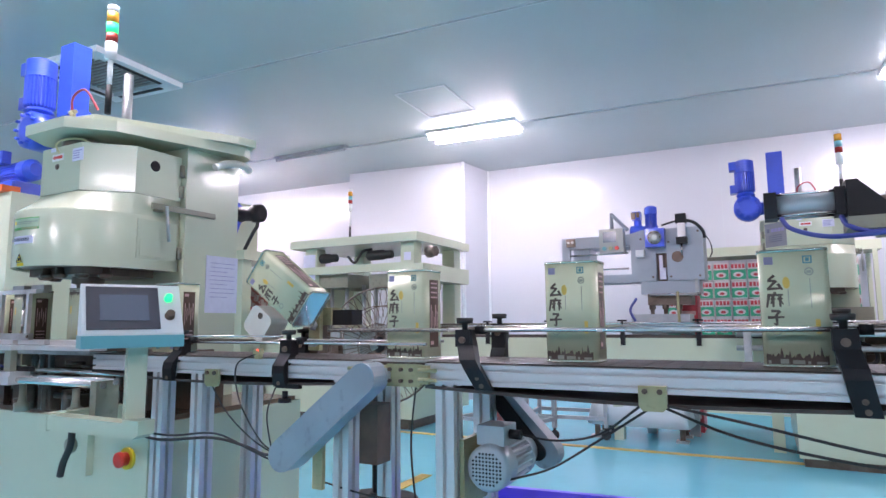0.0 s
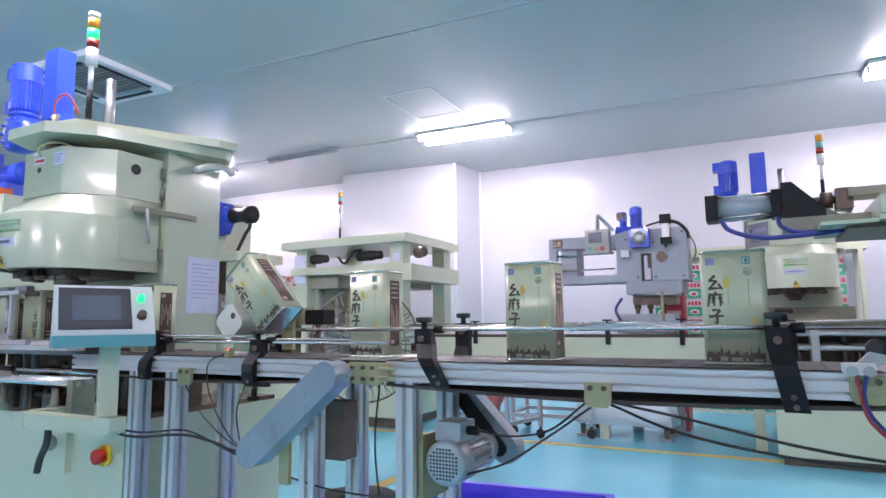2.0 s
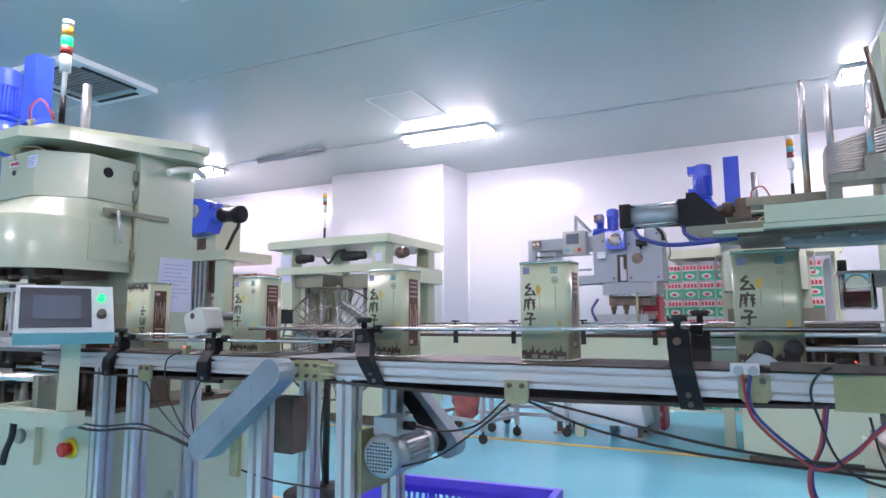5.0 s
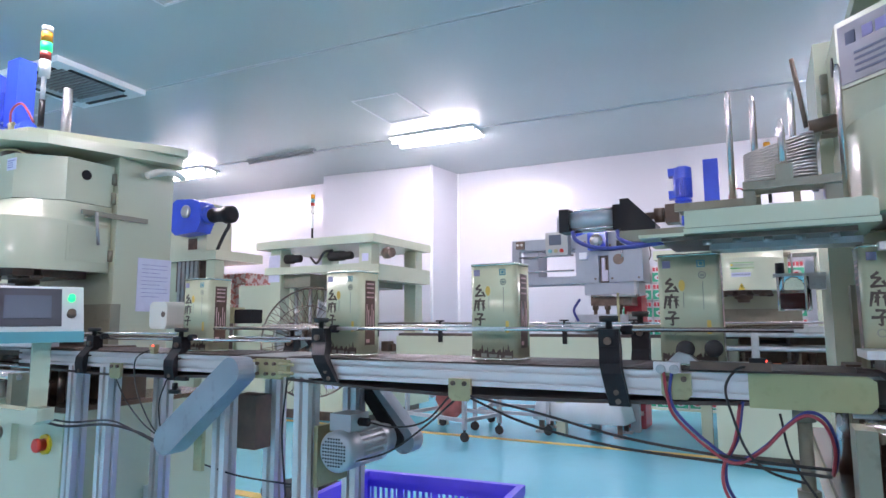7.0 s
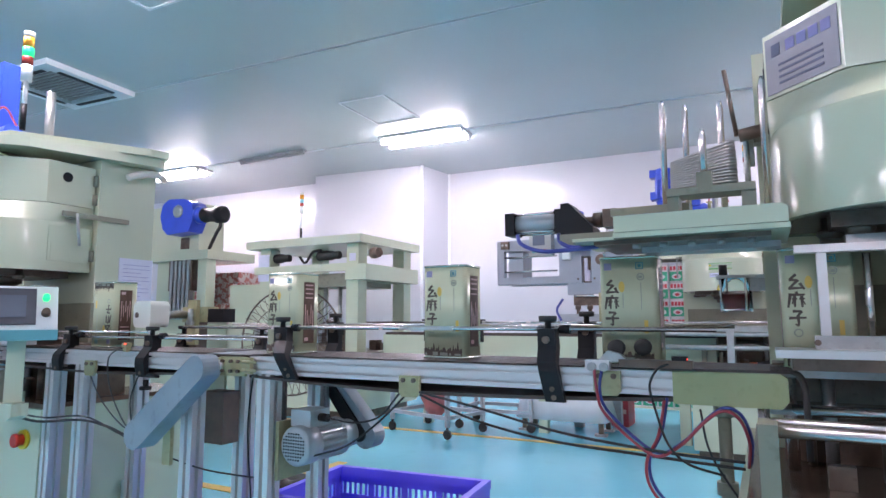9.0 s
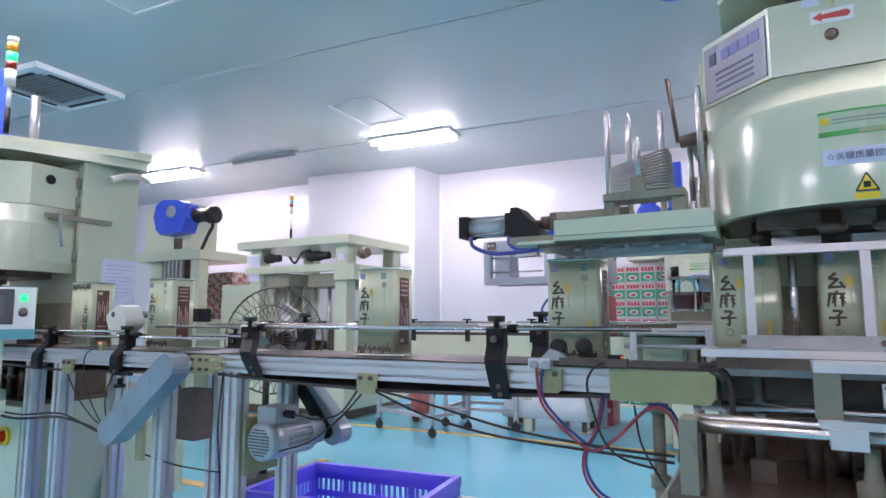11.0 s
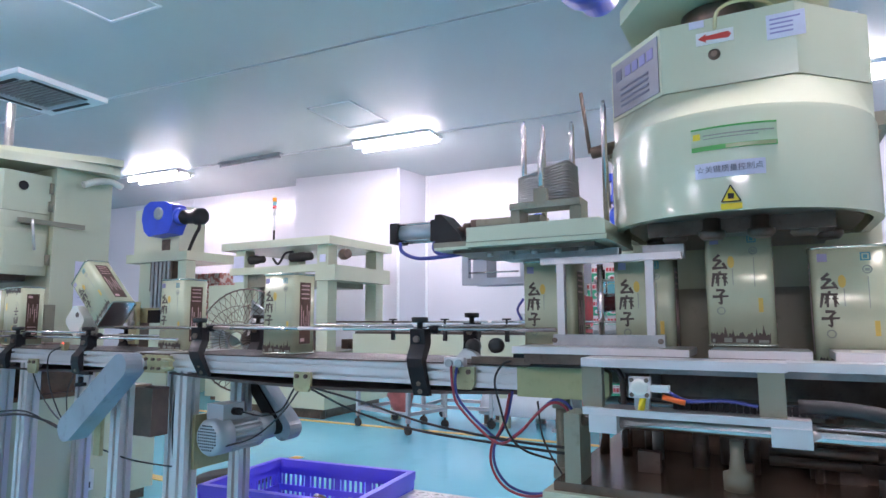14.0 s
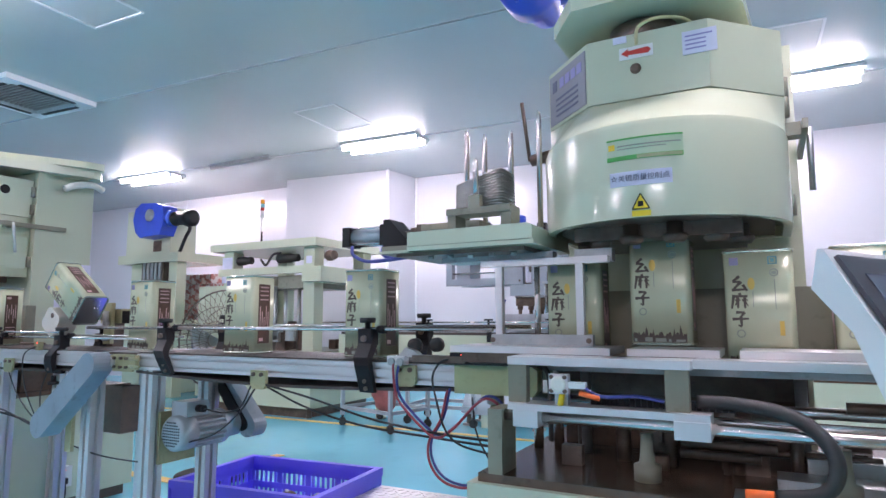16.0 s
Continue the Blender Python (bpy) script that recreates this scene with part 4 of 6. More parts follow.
    def on_drum(bm, x0, x1, z0, z1, off=0.002, n=8):
        r0, r1 = 0.305, 0.31 + off
        rings = []
        for i in range(n + 1):
            x = x0 + (x1 - x0) * i / n
            y = -math.sqrt(r1 * r1 - x * x)
            rings.append([Vector((x, y, z0)), Vector((x, y, z1)), Vector((x * r0 / r1, y * r0 / r1, z1)), Vector((x * r0 / r1, y * r0 / r1, z0))])
        skin(bm, rings, smooth=False)

    zs = zd - 0.055
    for nm, m_, rows in (("stripe_label", LABELPALE, [(-0.075, 0.095, zs - 0.030, zs + 0.012, 0.0015)]), ("stripe", LABELGREEN, [(-0.075, 0.095, zs + 0.010, zs + 0.014, 0.0025), (-0.075, 0.095, zs - 0.038, zs - 0.028, 0.0025)]),
                         ("stripe_print", TINGREY, [(-0.05, 0.09, zs - 0.006, zs - 0.003, 0.0025), (-0.05, 0.06, zs - 0.013, zs - 0.011, 0.0025)]), ("stripe_dot", YELLOW, [(-0.071, -0.056, zs - 0.012, zs + 0.002, 0.0025)]), ("stripe_tab", YELLOWGREEN, [(-0.005, 0.093, zs - 0.037, zs - 0.029, 0.003)]),
                         ("notice_strip", PAPER, [(-0.070, 0.070, zs - 0.100, zs - 0.066, 0.0015)])):
        bm = bmesh.new()
        for r in rows:
            on_drum(bm, *r)
        part(nm, bm, m_, s)
    tz = zb + 0.030
    bm = bmesh.new()
    on_drum(bm, -0.021, 0.021, tz - 0.028, tz - 0.015, 0.0015, 4)
    wl = part("warning_label", bm, YELLOW, s, "yellow warning strip under a warning triangle")
    bm = bmesh.new()
    yy = -0.3155
    prism(bm, [(-0.019, tz - 0.012), (0.019, tz - 0.012), (0, tz + 0.024)], yy, yy + 0.0015, XZ)
    part("warning_triangle", bm, YELLOW, wl)
    bm = bmesh.new()
    for q in (((-0.019, -0.012), (0.019, -0.012)), ((0.019, -0.012), (0, 0.024)), ((0, 0.024), (-0.019, -0.012))):
        tube(bm, [(q[0][0], yy - 0.0005, tz + q[0][1]), (q[1][0], yy - 0.0005, tz + q[1][1])], 0.0014, 5, 1)
    bx(bm, -0.006, 0.006, yy - 0.001, yy, tz - 0.006, tz + 0.006)
    part("warning_sign", bm, BLACK, wl)
    text_mesh("notice_text", "☆关键质量控制点", 0.0165, LABELINK, s, Matrix.Translation((0.0, -0.3155, zs - 0.084)) @ pose(0, 0, 0, 90, 0, 0))
    # base cabinet
    x0, x1, y0, top, tray = base
    part("base_cabinet", B((x0, x1, y0, 0.70, 0.06, top - 0.02)), GREEN, s, "pale green sheet-metal base", bevel=0.012)
    part("plinth", B((x0 + 0.03, x1 - 0.03, y0 + 0.03, 0.67, 0.0, 0.06)), DARKSTEEL, s)
    part("drip_tray", B((x0 + 0.02, x1 - 0.02, y0 + 0.02, 0.68, top - 0.02, top)), OILBED, s, "oily brown machine bed")
    if cx > 1.5:
        for k, (xa, ya, zz) in enumerate(((0.16, -0.34, 0.006), (0.24, -0.24, 0.030), (0.30, -0.15, 0.060))):
            part("bed_plate", B((xa, x1 - 0.06, ya, ya + 0.085, top + 0.001, top + zz)), DULLSTEEL, s, "bare steel bed plate", bevel=0.002)
    # support under the rear of the work table
    xr = 0.30 if cx > 1.5 else x1 - 0.1
    part("rear_table", B((x0 + 0.1, xr, 0.10, 0.28, top, 0.80)), OILBED, s, bevel=0.006)
    part("rear_guide", B((x0 + 0.08, xr + 0.02, 0.085, 0.20, 0.80, 0.895)), DARKSTEEL, s, bevel=0.004)
    part("slide_table", B((base[0] + 0.02 if base[0] < -0.62 else -0.32, 0.50 if base[0] < -0.62 else 1.0, -0.08, 0.085, 0.872, 0.8895)), DULLSTEEL, s, "worn steel slide table")
    part("rear_plate", B((-0.30, 0.42, 0.20, 0.255, 0.885, 1.10)), GREEN_OLD, s, "worn green back plate", bevel=0.005)
    for px in (-0.36, -0.30, -0.22, 0.30):
        part("column", C(((px, -0.02, top), (px, -0.02, 0.872), 0.014), n=14), STEEL if px < -0.25 else DULLSTEEL, s)
    for px in (-0.02, 0.36):
        bm = bmesh.new()
        turned(bm, (px, -0.25, top), (0, 0, 1), [(0, 0.030), (0.035, 0.030), (0.04, 0.018), (0.07, 0.014), (0.752 - top, 0.014)], 14)
        part("jack_post", bm, GREEN_OLD, s)
    for ex in (x0 + 0.065, x1 - 0.08):
        part("rod_bracket", B((ex - 0.018, ex + 0.018, -0.36, -0.27, top, 0.80)), GREEN_OLD, s, "worn green rod end bracket", bevel=0.004)
    for yy, zz, r in ((-0.335, 0.785, 0.013), (-0.285, 0.793, 0.012), (-0.10, 0.800, 0.013)):
        part("guide_rod", C(((x0 + 0.07, yy, zz), (x1 - 0.06, yy, zz), r), n=14), STEEL, s, "polished guide rod")
    tagged(part("clutter", clutter_mesh(x0, x1, top, cx), DARKSTEEL, s, "oily drive parts in the machine bed"), kind="stuff")
    if cx > 0:
        part("drive_hose", T([(0.10, -0.315, 0.838), (0.18, -0.325, 0.838), (0.27, -0.350, 0.825), (0.325, -0.372, 0.785), (0.340, -0.378, 0.735), (0.315, -0.375, 0.690), (0.24, -0.365, 0.672)], 0.0145, 10), RUBBER, s, "thick black corrugated hose")
    if cx > 0:
        part("hose_fitting", C(((0.185, -0.365, 0.671), (0.235, -0.37, 0.674), 0.011), n=12), ORANGE, s)
    if not carriage:
        return s, None
    # sliding carriage with tin pockets; it starts at its rear stop
    car = part("carriage", B((-0.34, 0.10, -0.37, -0.29, 0.803, 0.818)), ALU, s, "sliding aluminium carriage", bevel=0.002)
    for x0_, x1_ in ((-0.325, -0.265), (0.03, 0.10)):
        part("slide_block", B((x0_, x1_, -0.375, -0.285, 0.766, 0.803)), ALU, car, bevel=0.003)
    for x0_, x1_ in ((-0.345, -0.300), (0.012, 0.060)):
        part("upright_plate", B((x0_, x1_, -0.350, -0.325, 0.818, 0.906)), GREEN_OLD, car, "worn green upright plate", bevel=0.003)
    part("carrier_bar", B((-0.345, 0.065, -0.355, -0.255, 0.906, 0.925)), ALU, car, "long aluminium carrier bar", bevel=0.002)
    part("carrier_bar", B((0.065, 0.52, -0.31, -0.235, 0.906, 0.925)), ALU, car, bevel=0.002)
    for x0_, x1_ in ((-0.555, -0.125), (-0.085, 0.115), (0.155, 0.50)):
        part("pocket_plate", B((x0_, x1_, -0.250, -0.085, 0.926, 0.943)), ALU, car, "bright aluminium pocket plate", bevel=0.002)
        part("pocket_plate_web", B((x0_ + 0.03, x1_ - 0.03, -0.24, -0.10, 0.900, 0.926)), DARKSTEEL, car)
    part("gate_foot", B((-0.475, -0.190, -0.15, -0.13, 0.943, 0.972)), DULLSTEEL, car, bevel=0.003)
    for px in (-0.470, -0.200):
        part("gate_screw", C(((px, -0.155, 0.957), (px, -0.148, 0.957), 0.007), n=10), DARKSTEEL, car)
    for px in (-0.452, -0.222):
        part("gate_post", B((px - 0.010, px + 0.010, -0.150, -0.132, 0.972, 1.160)), ALU, car, bevel=0.002)
    part("gate_post", C(((-0.36, -0.088, 0.943), (-0.36, -0.088, 1.160), 0.008), n=12), STEEL, car)
    part("gate_bar", B((-0.505, -0.145, -0.156, -0.126, 1.160, 1.178)), ALU, car, "aluminium gate bar", bevel=0.003)
    for px in (-0.40, -0.24):
        part("gate_block", B((px, px + 0.10, -0.125, -0.088, 1.165, 1.200)), DULLSTEEL, car, bevel=0.003)
    bm = bmesh.new()
    bx(bm, -0.237, -0.193, -0.372, -0.352, 0.845, 0.889)
    va = part("air_valve", bm, ALU, car, "square aluminium air cylinder end", bevel=0.006)
    bm = bmesh.new()
    turned(bm, (-0.215, -0.372, 0.867), (0, -1, 0), [(0, 0.018), (0.004, 0.018), (0.005, 0.012)], 16)
    part("valve_port", bm, CREAM, va)
    for a in range(4):
        g = radians(45 + 90 * a)
        px, pz = -0.215 + 0.022 * math.cos(g), 0.867 + 0.022 * math.sin(g)
        part("valve_bolt", C(((px, -0.376, pz), (px, -0.370, pz), 0.005), n=8), DARKSTEEL, va)
    part("valve_bracket", B((-0.23, -0.20, -0.352, -0.33, 0.818, 0.876)), DULLSTEEL, car)
    part("air_fitting", B((-0.193, -0.155, -0.368, -0.348, 0.858, 0.872)), WHITEP, car)
    part("air_fitting", C(((-0.215, -0.36, 0.818), (-0.210, -0.36, 0.845), 0.007), n=8), YELLOW, car)
    part("air_fitting", C(((-0.170, -0.36, 0.848), (-0.125, -0.36, 0.838), 0.006), n=8), ORANGE, car)
    part("air_line", T([(-0.16, -0.36, 0.860), (-0.12, -0.355, 0.842), (-0.05, -0.35, 0.846), (0.01, -0.35, 0.838)], 0.004, 7), BLUEHOSE, car)
    part("cable_chain", B(*[(-0.155 + k * 0.0125, -0.144 + k * 0.0125, -0.322, -0.296, 0.819, 0.838) for k in range(24)]), BLACK, car, "black link cable chain")
    return s, car


def clutter_mesh(x0, x1, top, seed):
    rng = random.Random(int(seed * 100) + 7)
    bm = bmesh.new()
    for _ in range(34):
        px, py = rng.uniform(x0 + 0.15, x1 - 0.2), rng.uniform(-0.22, 0.06)
        h = rng.uniform(0.03, 0.17)
        if rng.random() < 0.5:
            bx(bm, px, px + rng.uniform(0.02, 0.12), py, py + rng.uniform(0.02, 0.06), top, top + h)
        else:
            cyl(bm, (px, py, top), (px, py, top + h), rng.uniform(0.008, 0.03), 10)
    for _ in range(8):
        px, py, h = rng.uniform(x0 + 0.15, x1 - 0.35), rng.uniform(-0.2, 0.05), top + rng.uniform(0.05, 0.2)
        cyl(bm, (px, py, h), (px + rng.uniform(0.1, 0.3), py, h), rng.uniform(0.006, 0.014), 8)
    return bm


CY = 2.48
seam_b, car_b = seamer(1.92, CY, (1.245, 1.475, 1.575, 1.752, 1.815, 1.89), (-0.415, 1.1, -0.38, 0.648, 0), "pale green tin seaming machine with round head over the second conveyor", drive=(-0.41, 0.16, 0.27), narrow=0.27)
seam_a, car_a = seamer(-1.97, CY, (1.265, 1.520, 1.615, 1.840, 1.895, 1.985), (-0.75, 0.72, -0.18, 0.64, 0), "pale green tin seaming machine with lit beacon beside the first conveyor", drive=(-0.64, 0.10, 0.11), lamp_at=(0.21, -0.09))
# ---- operator panels ----
def operator_panel(m, label, lit=True, arm=True, slim=False):
    p = thing("operator_panel", label, "control panel", "operator panels")
    p.matrix_basis = m
    bm = bmesh.new()
    # local: x across, y towards the viewer is negative, z up; sloped face
    outline = [(-0.070, -0.10), (0.050, -0.10), (0.050, 0.105), (0.026, 0.105), (-0.070, -0.058)]
    if slim:
        outline = [(-0.084, -0.155), (-0.056, -0.155), (-0.005, -0.014), (0.046, 0.048), (0.034, 0.105), (0.026, 0.105), (-0.084, -0.092)]
    prism(bm, outline, -0.15, 0.15, YZ)
    h = part("housing", bm, WHITEP, p, "white sheet-metal panel housing", bevel=0.004)
    part("base_band", B((-0.152, 0.152, -0.087, -0.054, -0.158, -0.095) if slim else (-0.152, 0.152, -0.073, 0.052, -0.104, -0.064)), TEAL, p, "teal lower band", bevel=0.003)
    slope = Matrix.Translation((0, -0.022, 0.0235)) @ pose(0, 0, 0, -30.5, 0, 0)
    bm = bmesh.new()
    bx(bm, -0.138, 0.078, -0.007, 0.0, -0.080, 0.080, slope)
    sc = part("bezel", bm, BEZEL, p, "black screen bezel", bevel=0.002)
    bm = bmesh.new()
    bx(bm, -0.100, 0.045, -0.009, -0.006, -0.050, 0.048, slope)
    part("screen", bm, SCREEN, sc, "dark touch screen")
    for zz, mm, nm, r in ((0.038, GLOWGREEN if lit else TEAL, "start_button", 0.011), (-0.030, DARKSTEEL, "stop_button", 0.014)):
        bm = bmesh.new()
        turned(bm, slope @ Vector((0.110, 0, zz)), slope.to_3x3() @ Vector((0, -1, 0)), [(0, r * 1.15), (0.006, r * 1.15), (0.007, r * 0.8), (0.022, r)], 16)
        part(nm, bm, mm, p)
    if arm:
        part("panel_post", B((-0.005, 0.055, -0.045, 0.005, -0.37, -0.06) if slim else (-0.005, 0.055, 0.0, 0.05, -0.37, -0.10)), GREEN, p, "pale green panel post", bevel=0.004)
    return p


pa = operator_panel(Matrix.Translation((-0.985, 2.015, 1.038)) @ pose(0, 0, 0, 0, 0, 64), "white operator panel with dark touch screen and lit green button")
bm = bmesh.new()
o = [(-1.40, 0.640), (-0.935, 0.640), (-0.905, 0.655), (-0.905, 0.700), (-0.985, 0.700), (-0.985, 0.690), (-1.40, 0.690)]
prism(bm, o, 2.00, 2.06, XZ)
arm_a = single("panel_arm", bm, GREEN, "pale green box-section arm carrying the operator panel", "bracket", bevel=0.004)
bm = bmesh.new()
bx(bm, -1.455, -1.40, 1.998, 2.31, 0.635, 0.693)
part("arm_root", bm, GREEN, arm_a, bevel=0.004)
pb = operator_panel(Matrix.Translation((2.337, 1.885, 1.008)) @ pose(0, 0, 0, 0, 0, 60), "white and teal operator panel of the second seaming machine", False, True, True)
bm = bmesh.new()
bx(bm, 2.345, 2.405, 1.88, 1.95, 0.60, 0.645)
bx(bm, 2.36, 2.62, 1.88, 2.12, 0.52, 0.60)
single("panel_arm", bm, GREEN, "pale green arm carrying the second operator panel", "bracket", bevel=0.004)

# emergency switch, socket, hook and paper on the first machine
es = thing("emergency_switch", "red emergency switch on a yellow plate on the machine base", "switch")
part("switch_plate", C(((-1.36, 2.288, 0.487), (-1.36, 2.300, 0.487), 0.042), n=24), YELLOW, es)
bm = bmesh.new()
turned(bm, (-1.36, 2.288, 0.487), (0, -1, 0), [(0, 0.026), (0.02, 0.024), (0.022, 0.030), (0.034, 0.030), (0.038, 0.024)], 20)
part("switch_knob", bm, RED, es)
so = thing("wall_socket", "white power socket with black plug on machine side", "socket")
part("socket_box", B((-1.25, -1.212, 2.70, 2.80, 0.13, 0.235)), WHITEP, so, bevel=0.004)
part("socket_lamp", B((-1.213, -1.209, 2.755, 2.765, 0.215, 0.222)), GLOWRED, so)
bm = bmesh.new()
bx(bm, -1.212, -1.185, 2.735, 2.765, 0.15, 0.18)
tube(bm, [(-1.19, 2.75, 0.155), (-1.17, 2.74, 0.10), (-1.18, 2.72, 0.03), (-1.22, 2.70, 0.006)], 0.006)
part("plug", bm, BLACK, so)
pn = thing("notice_sheet", "lilac printed notice sheet taped to the machine pillar", "notice")
part("sheet", B((-1.628, -1.624, 2.875, 3.085, 1.065, 1.36)), PAPER, pn)
part("sheet_text", B(*[(-1.6245, -1.6236, 2.90, 3.065 - 0.05 * (i % 3 == 2), 1.322 - i * 0.022, 1.3245 - i * 0.022) for i in range(9)]), INK, pn)
hk = thing("cable_hook", "pale green hook with black cable on the machine base", "hook")
part("hook_plate", B((-1.62, -1.58, 2.27, 2.30, 0.40, 0.64)), GREEN, hk, bevel=0.004)
bm = bmesh.new()
turned(bm, (-1.66, 2.262, 0.52), (0, -1, 0), [(0, 0.03), (0.01, 0.034), (0.02, 0.03)], 16)
part("hook_ring", bm, GREEN_OLD, hk)
part("hook_cable", T([(-1.33, 2.05, 0.645), (-1.335, 2.05, 0.58), (-1.37, 2.05, 0.52), (-1.385, 2.05, 0.47)], 0.012, 9), RUBBER, hk)
hw = thing("hand_winch", "white wing handle on the machine pillar side", "handle")
bm = bmesh.new()
cyl(bm, (-1.63, 2.98, 1.855), (-1.58, 2.98, 1.855), 0.02, 12)
tube(bm, [(-1.57, 2.86, 1.81), (-1.565, 2.92, 1.84), (-1.56, 2.98, 1.855), (-1.565, 3.04, 1.86), (-1.57, 3.10, 1.84)], 0.020, 8)
part("wing", bm, CREAM, hw)

# ---- lid magazine of the second machine ----
lm = thing("lid_magazine", "pale green lid magazine with steel pins, lid stack and air cylinder", "lid feeder")
bm = bmesh.new()
prism(bm, [(1.258, 1.222), (1.258, 1.262), (1.622, 1.264), (1.635, 1.256), (1.635, 1.222)], 2.225, 2.55, XZ)
part("feed_tray", bm, GREEN, lm, "pale green feed tray", bevel=0.006)
part("tray_rim", B((1.255, 1.638, 2.228, 2.552, 1.209, 1.221)), GREEN, lm, bevel=0.003)
part("under_plate", B((1.20, 1.60, 2.26, 2.53, 1.197, 1.208)), DARKSTEEL, lm, bevel=0.002)
for k in range(5):
    part("under_bolt", C(((1.30 + k * 0.065, 2.29, 1.186), (1.30 + k * 0.065, 2.29, 1.197), 0.010), n=8), DULLSTEEL, lm)
part("under_rail", B((1.30, 1.62, 2.36, 2.46, 1.182, 1.197)), DULLSTEEL, lm, bevel=0.003)
part("tray_lip", B((1.15, 1.255, 2.24, 2.50, 1.206, 1.214)), GREEN, lm)
bm = bmesh.new()
cyl(bm, (0.937, 2.41, 1.288), (1.062, 2.41, 1.288), 0.027, 20)
part("air_cylinder", bm, MOTORGREY, lm, "aluminium air cylinder barrel")
for dy in (-0.026, 0.026):
    for dz in (-0.026, 0.026):
        part("tie_rod", C(((0.935, 2.41 + dy, 1.288 + dz), (1.065, 2.41 + dy, 1.288 + dz), 0.004), n=6), STEEL, lm)
part("cylinder_cap", B((0.909, 0.938, 2.377, 2.443, 1.255, 1.321)), BLACK, lm, bevel=0.006)
part("cylinder_cap", B((1.060, 1.090, 2.377, 2.443, 1.254, 1.322)), BLACK, lm, bevel=0.006)
bm = bmesh.new()
prism(bm, [(1.082, 1.245), (1.082, 1.334), (1.105, 1.334), (1.172, 1.262), (1.172, 1.245)], 2.365, 2.45, XZ)
part("cylinder_bracket", bm, BLACK, lm, "black gusset bracket", bevel=0.003)
part("bracket_base", B((1.08, 1.26, 2.36, 2.46, 1.215, 1.245)), GREEN_OLD, lm, bevel=0.003)
bm = bmesh.new()
cyl(bm, (1.10, 2.41, 1.288), (1.20, 2.41, 1.288), 0.010, 12)
cyl(bm, (1.165, 2.41, 1.288), (1.19, 2.41, 1.288), 0.020, 12)
part("push_rod", bm, DARKSTEEL, lm)
part("push_block", B((1.195, 1.23, 2.385, 2.435, 1.262, 1.312)), DARKSTEEL, lm, bevel=0.004)
part("push_slide", B((1.22, 1.42, 2.37, 2.45, 1.288, 1.308)), GREEN_OLD, lm, bevel=0.003)
part("air_hose", T([(0.945, 2.385, 1.255), (0.965, 2.365, 1.225), (1.03, 2.345, 1.200), (1.11, 2.335, 1.198), (1.20, 2.335, 1.204)], 0.006, 8), BLUEHOSE, lm, "blue air hose")
part("air_hose", T([(1.07, 2.385, 1.25), (1.08, 2.365, 1.225), (1.12, 2.35, 1.206), (1.19, 2.34, 1.206)], 0.006, 8), BLUEHOSE, lm)
part("magazine_block", B((1.385, 1.41, 2.235, 2.30, 1.264, 1.300), (1.385, 1.575, 2.225, 2.30, 1.300, 1.318), (1.545, 1.575, 2.235, 2.30, 1.264, 1.300)), GREEN_OLD, lm, "worn green magazine frame", bevel=0.004)
for px, py, z0, z1 in ((1.357, 2.42, 1.264, 1.603), (1.413, 2.43, 1.264, 1.585), (1.468, 2.245, 1.318, 1.458), (1.500, 2.43, 1.264, 1.583), (1.60, 2.40, 1.264, 1.62)):
    bm = bmesh.new()
    turned(bm, (px, py, z0), (0, 0, 1), [(0, 0.008), (z1 - z0 - 0.02, 0.008), (z1 - z0, 0.004)], 12)
    part("magazine_pin", bm, STEEL, lm, "tall polished pin")
part("magazine_clip", B((1.452, 1.486, 2.228, 2.25, 1.318, 1.352)), GREEN_OLD, lm, bevel=0.003)
bm = bmesh.new()
prism(bm, rounded(0.150, 0.118, 0.02), 0.0, 0.0032)
lid = mesh_of("lid", bm, DULLSTEEL, 0.001)
for k in range(14):
    q = new("lid", lid)
    q.parent, q.matrix_basis = lm, Matrix.Translation((1.462, 2.325, 1.323 + k * 0.0066)) @ pose(0, 0, 0, 0, -1.15 * k, 0.6 * (k % 3))
bm = bmesh.new()
cyl(bm, (1.54, 2.50, 1.50), (1.61, 2.50, 1.51), 0.018, 12)
cyl(bm, (1.535, 2.50, 1.50), (1.512, 2.50, 1.69), 0.006, 8)
part("lock_lever", bm, DARKSTEEL, lm, "dark locking lever")

# sensor block on the second conveyor
sb = thing("stop_unit", "pneumatic tin stop with black roller on the conveyor rail", "tin stop")
part("valve_block", B((1.168, 1.228, 2.262, 2.285, 0.884, 0.908)), ALU, sb, bevel=0.003)
bm = bmesh.new()
for px in (1.185, 1.215):
    cyl(bm, (px, 2.254, 0.892), (px, 2.264, 0.892), 0.011, 12)
part("valve_port", bm, DULLSTEEL, sb)
bm = bmesh.new()
prism(bm, [(1.195, 0.905), (1.275, 0.905), (1.25, 0.925), (1.222, 0.932)], 2.275, 2.30, XZ)
part("roller_arm", bm, DULLSTEEL, sb)
for px, pz, py in ((1.238, 0.938, 2.295), (1.300, 0.940, 2.315)):
    bm = bmesh.new()
    turned(bm, (px, py, pz), (0, 1, 0), [(0, 0.008), (0.001, 0.021), (0.020, 0.021), (0.021, 0.008)], 20)
    part("roller", bm, RUBBER, sb, "black rubber roller")
part("slide", B((1.25, 1.42, 2.268, 2.298, 0.893, 0.912)), DARKSTEEL, sb, bevel=0.002)
part("sensor", B((1.375, 1.41, 2.262, 2.280, 0.912, 0.922)), BLACK, sb)
part("sensor_lamp", B((1.409, 1.4115, 2.260, 2.262, 0.915, 0.918)), GLOWRED, sb)
bm = bmesh.new()
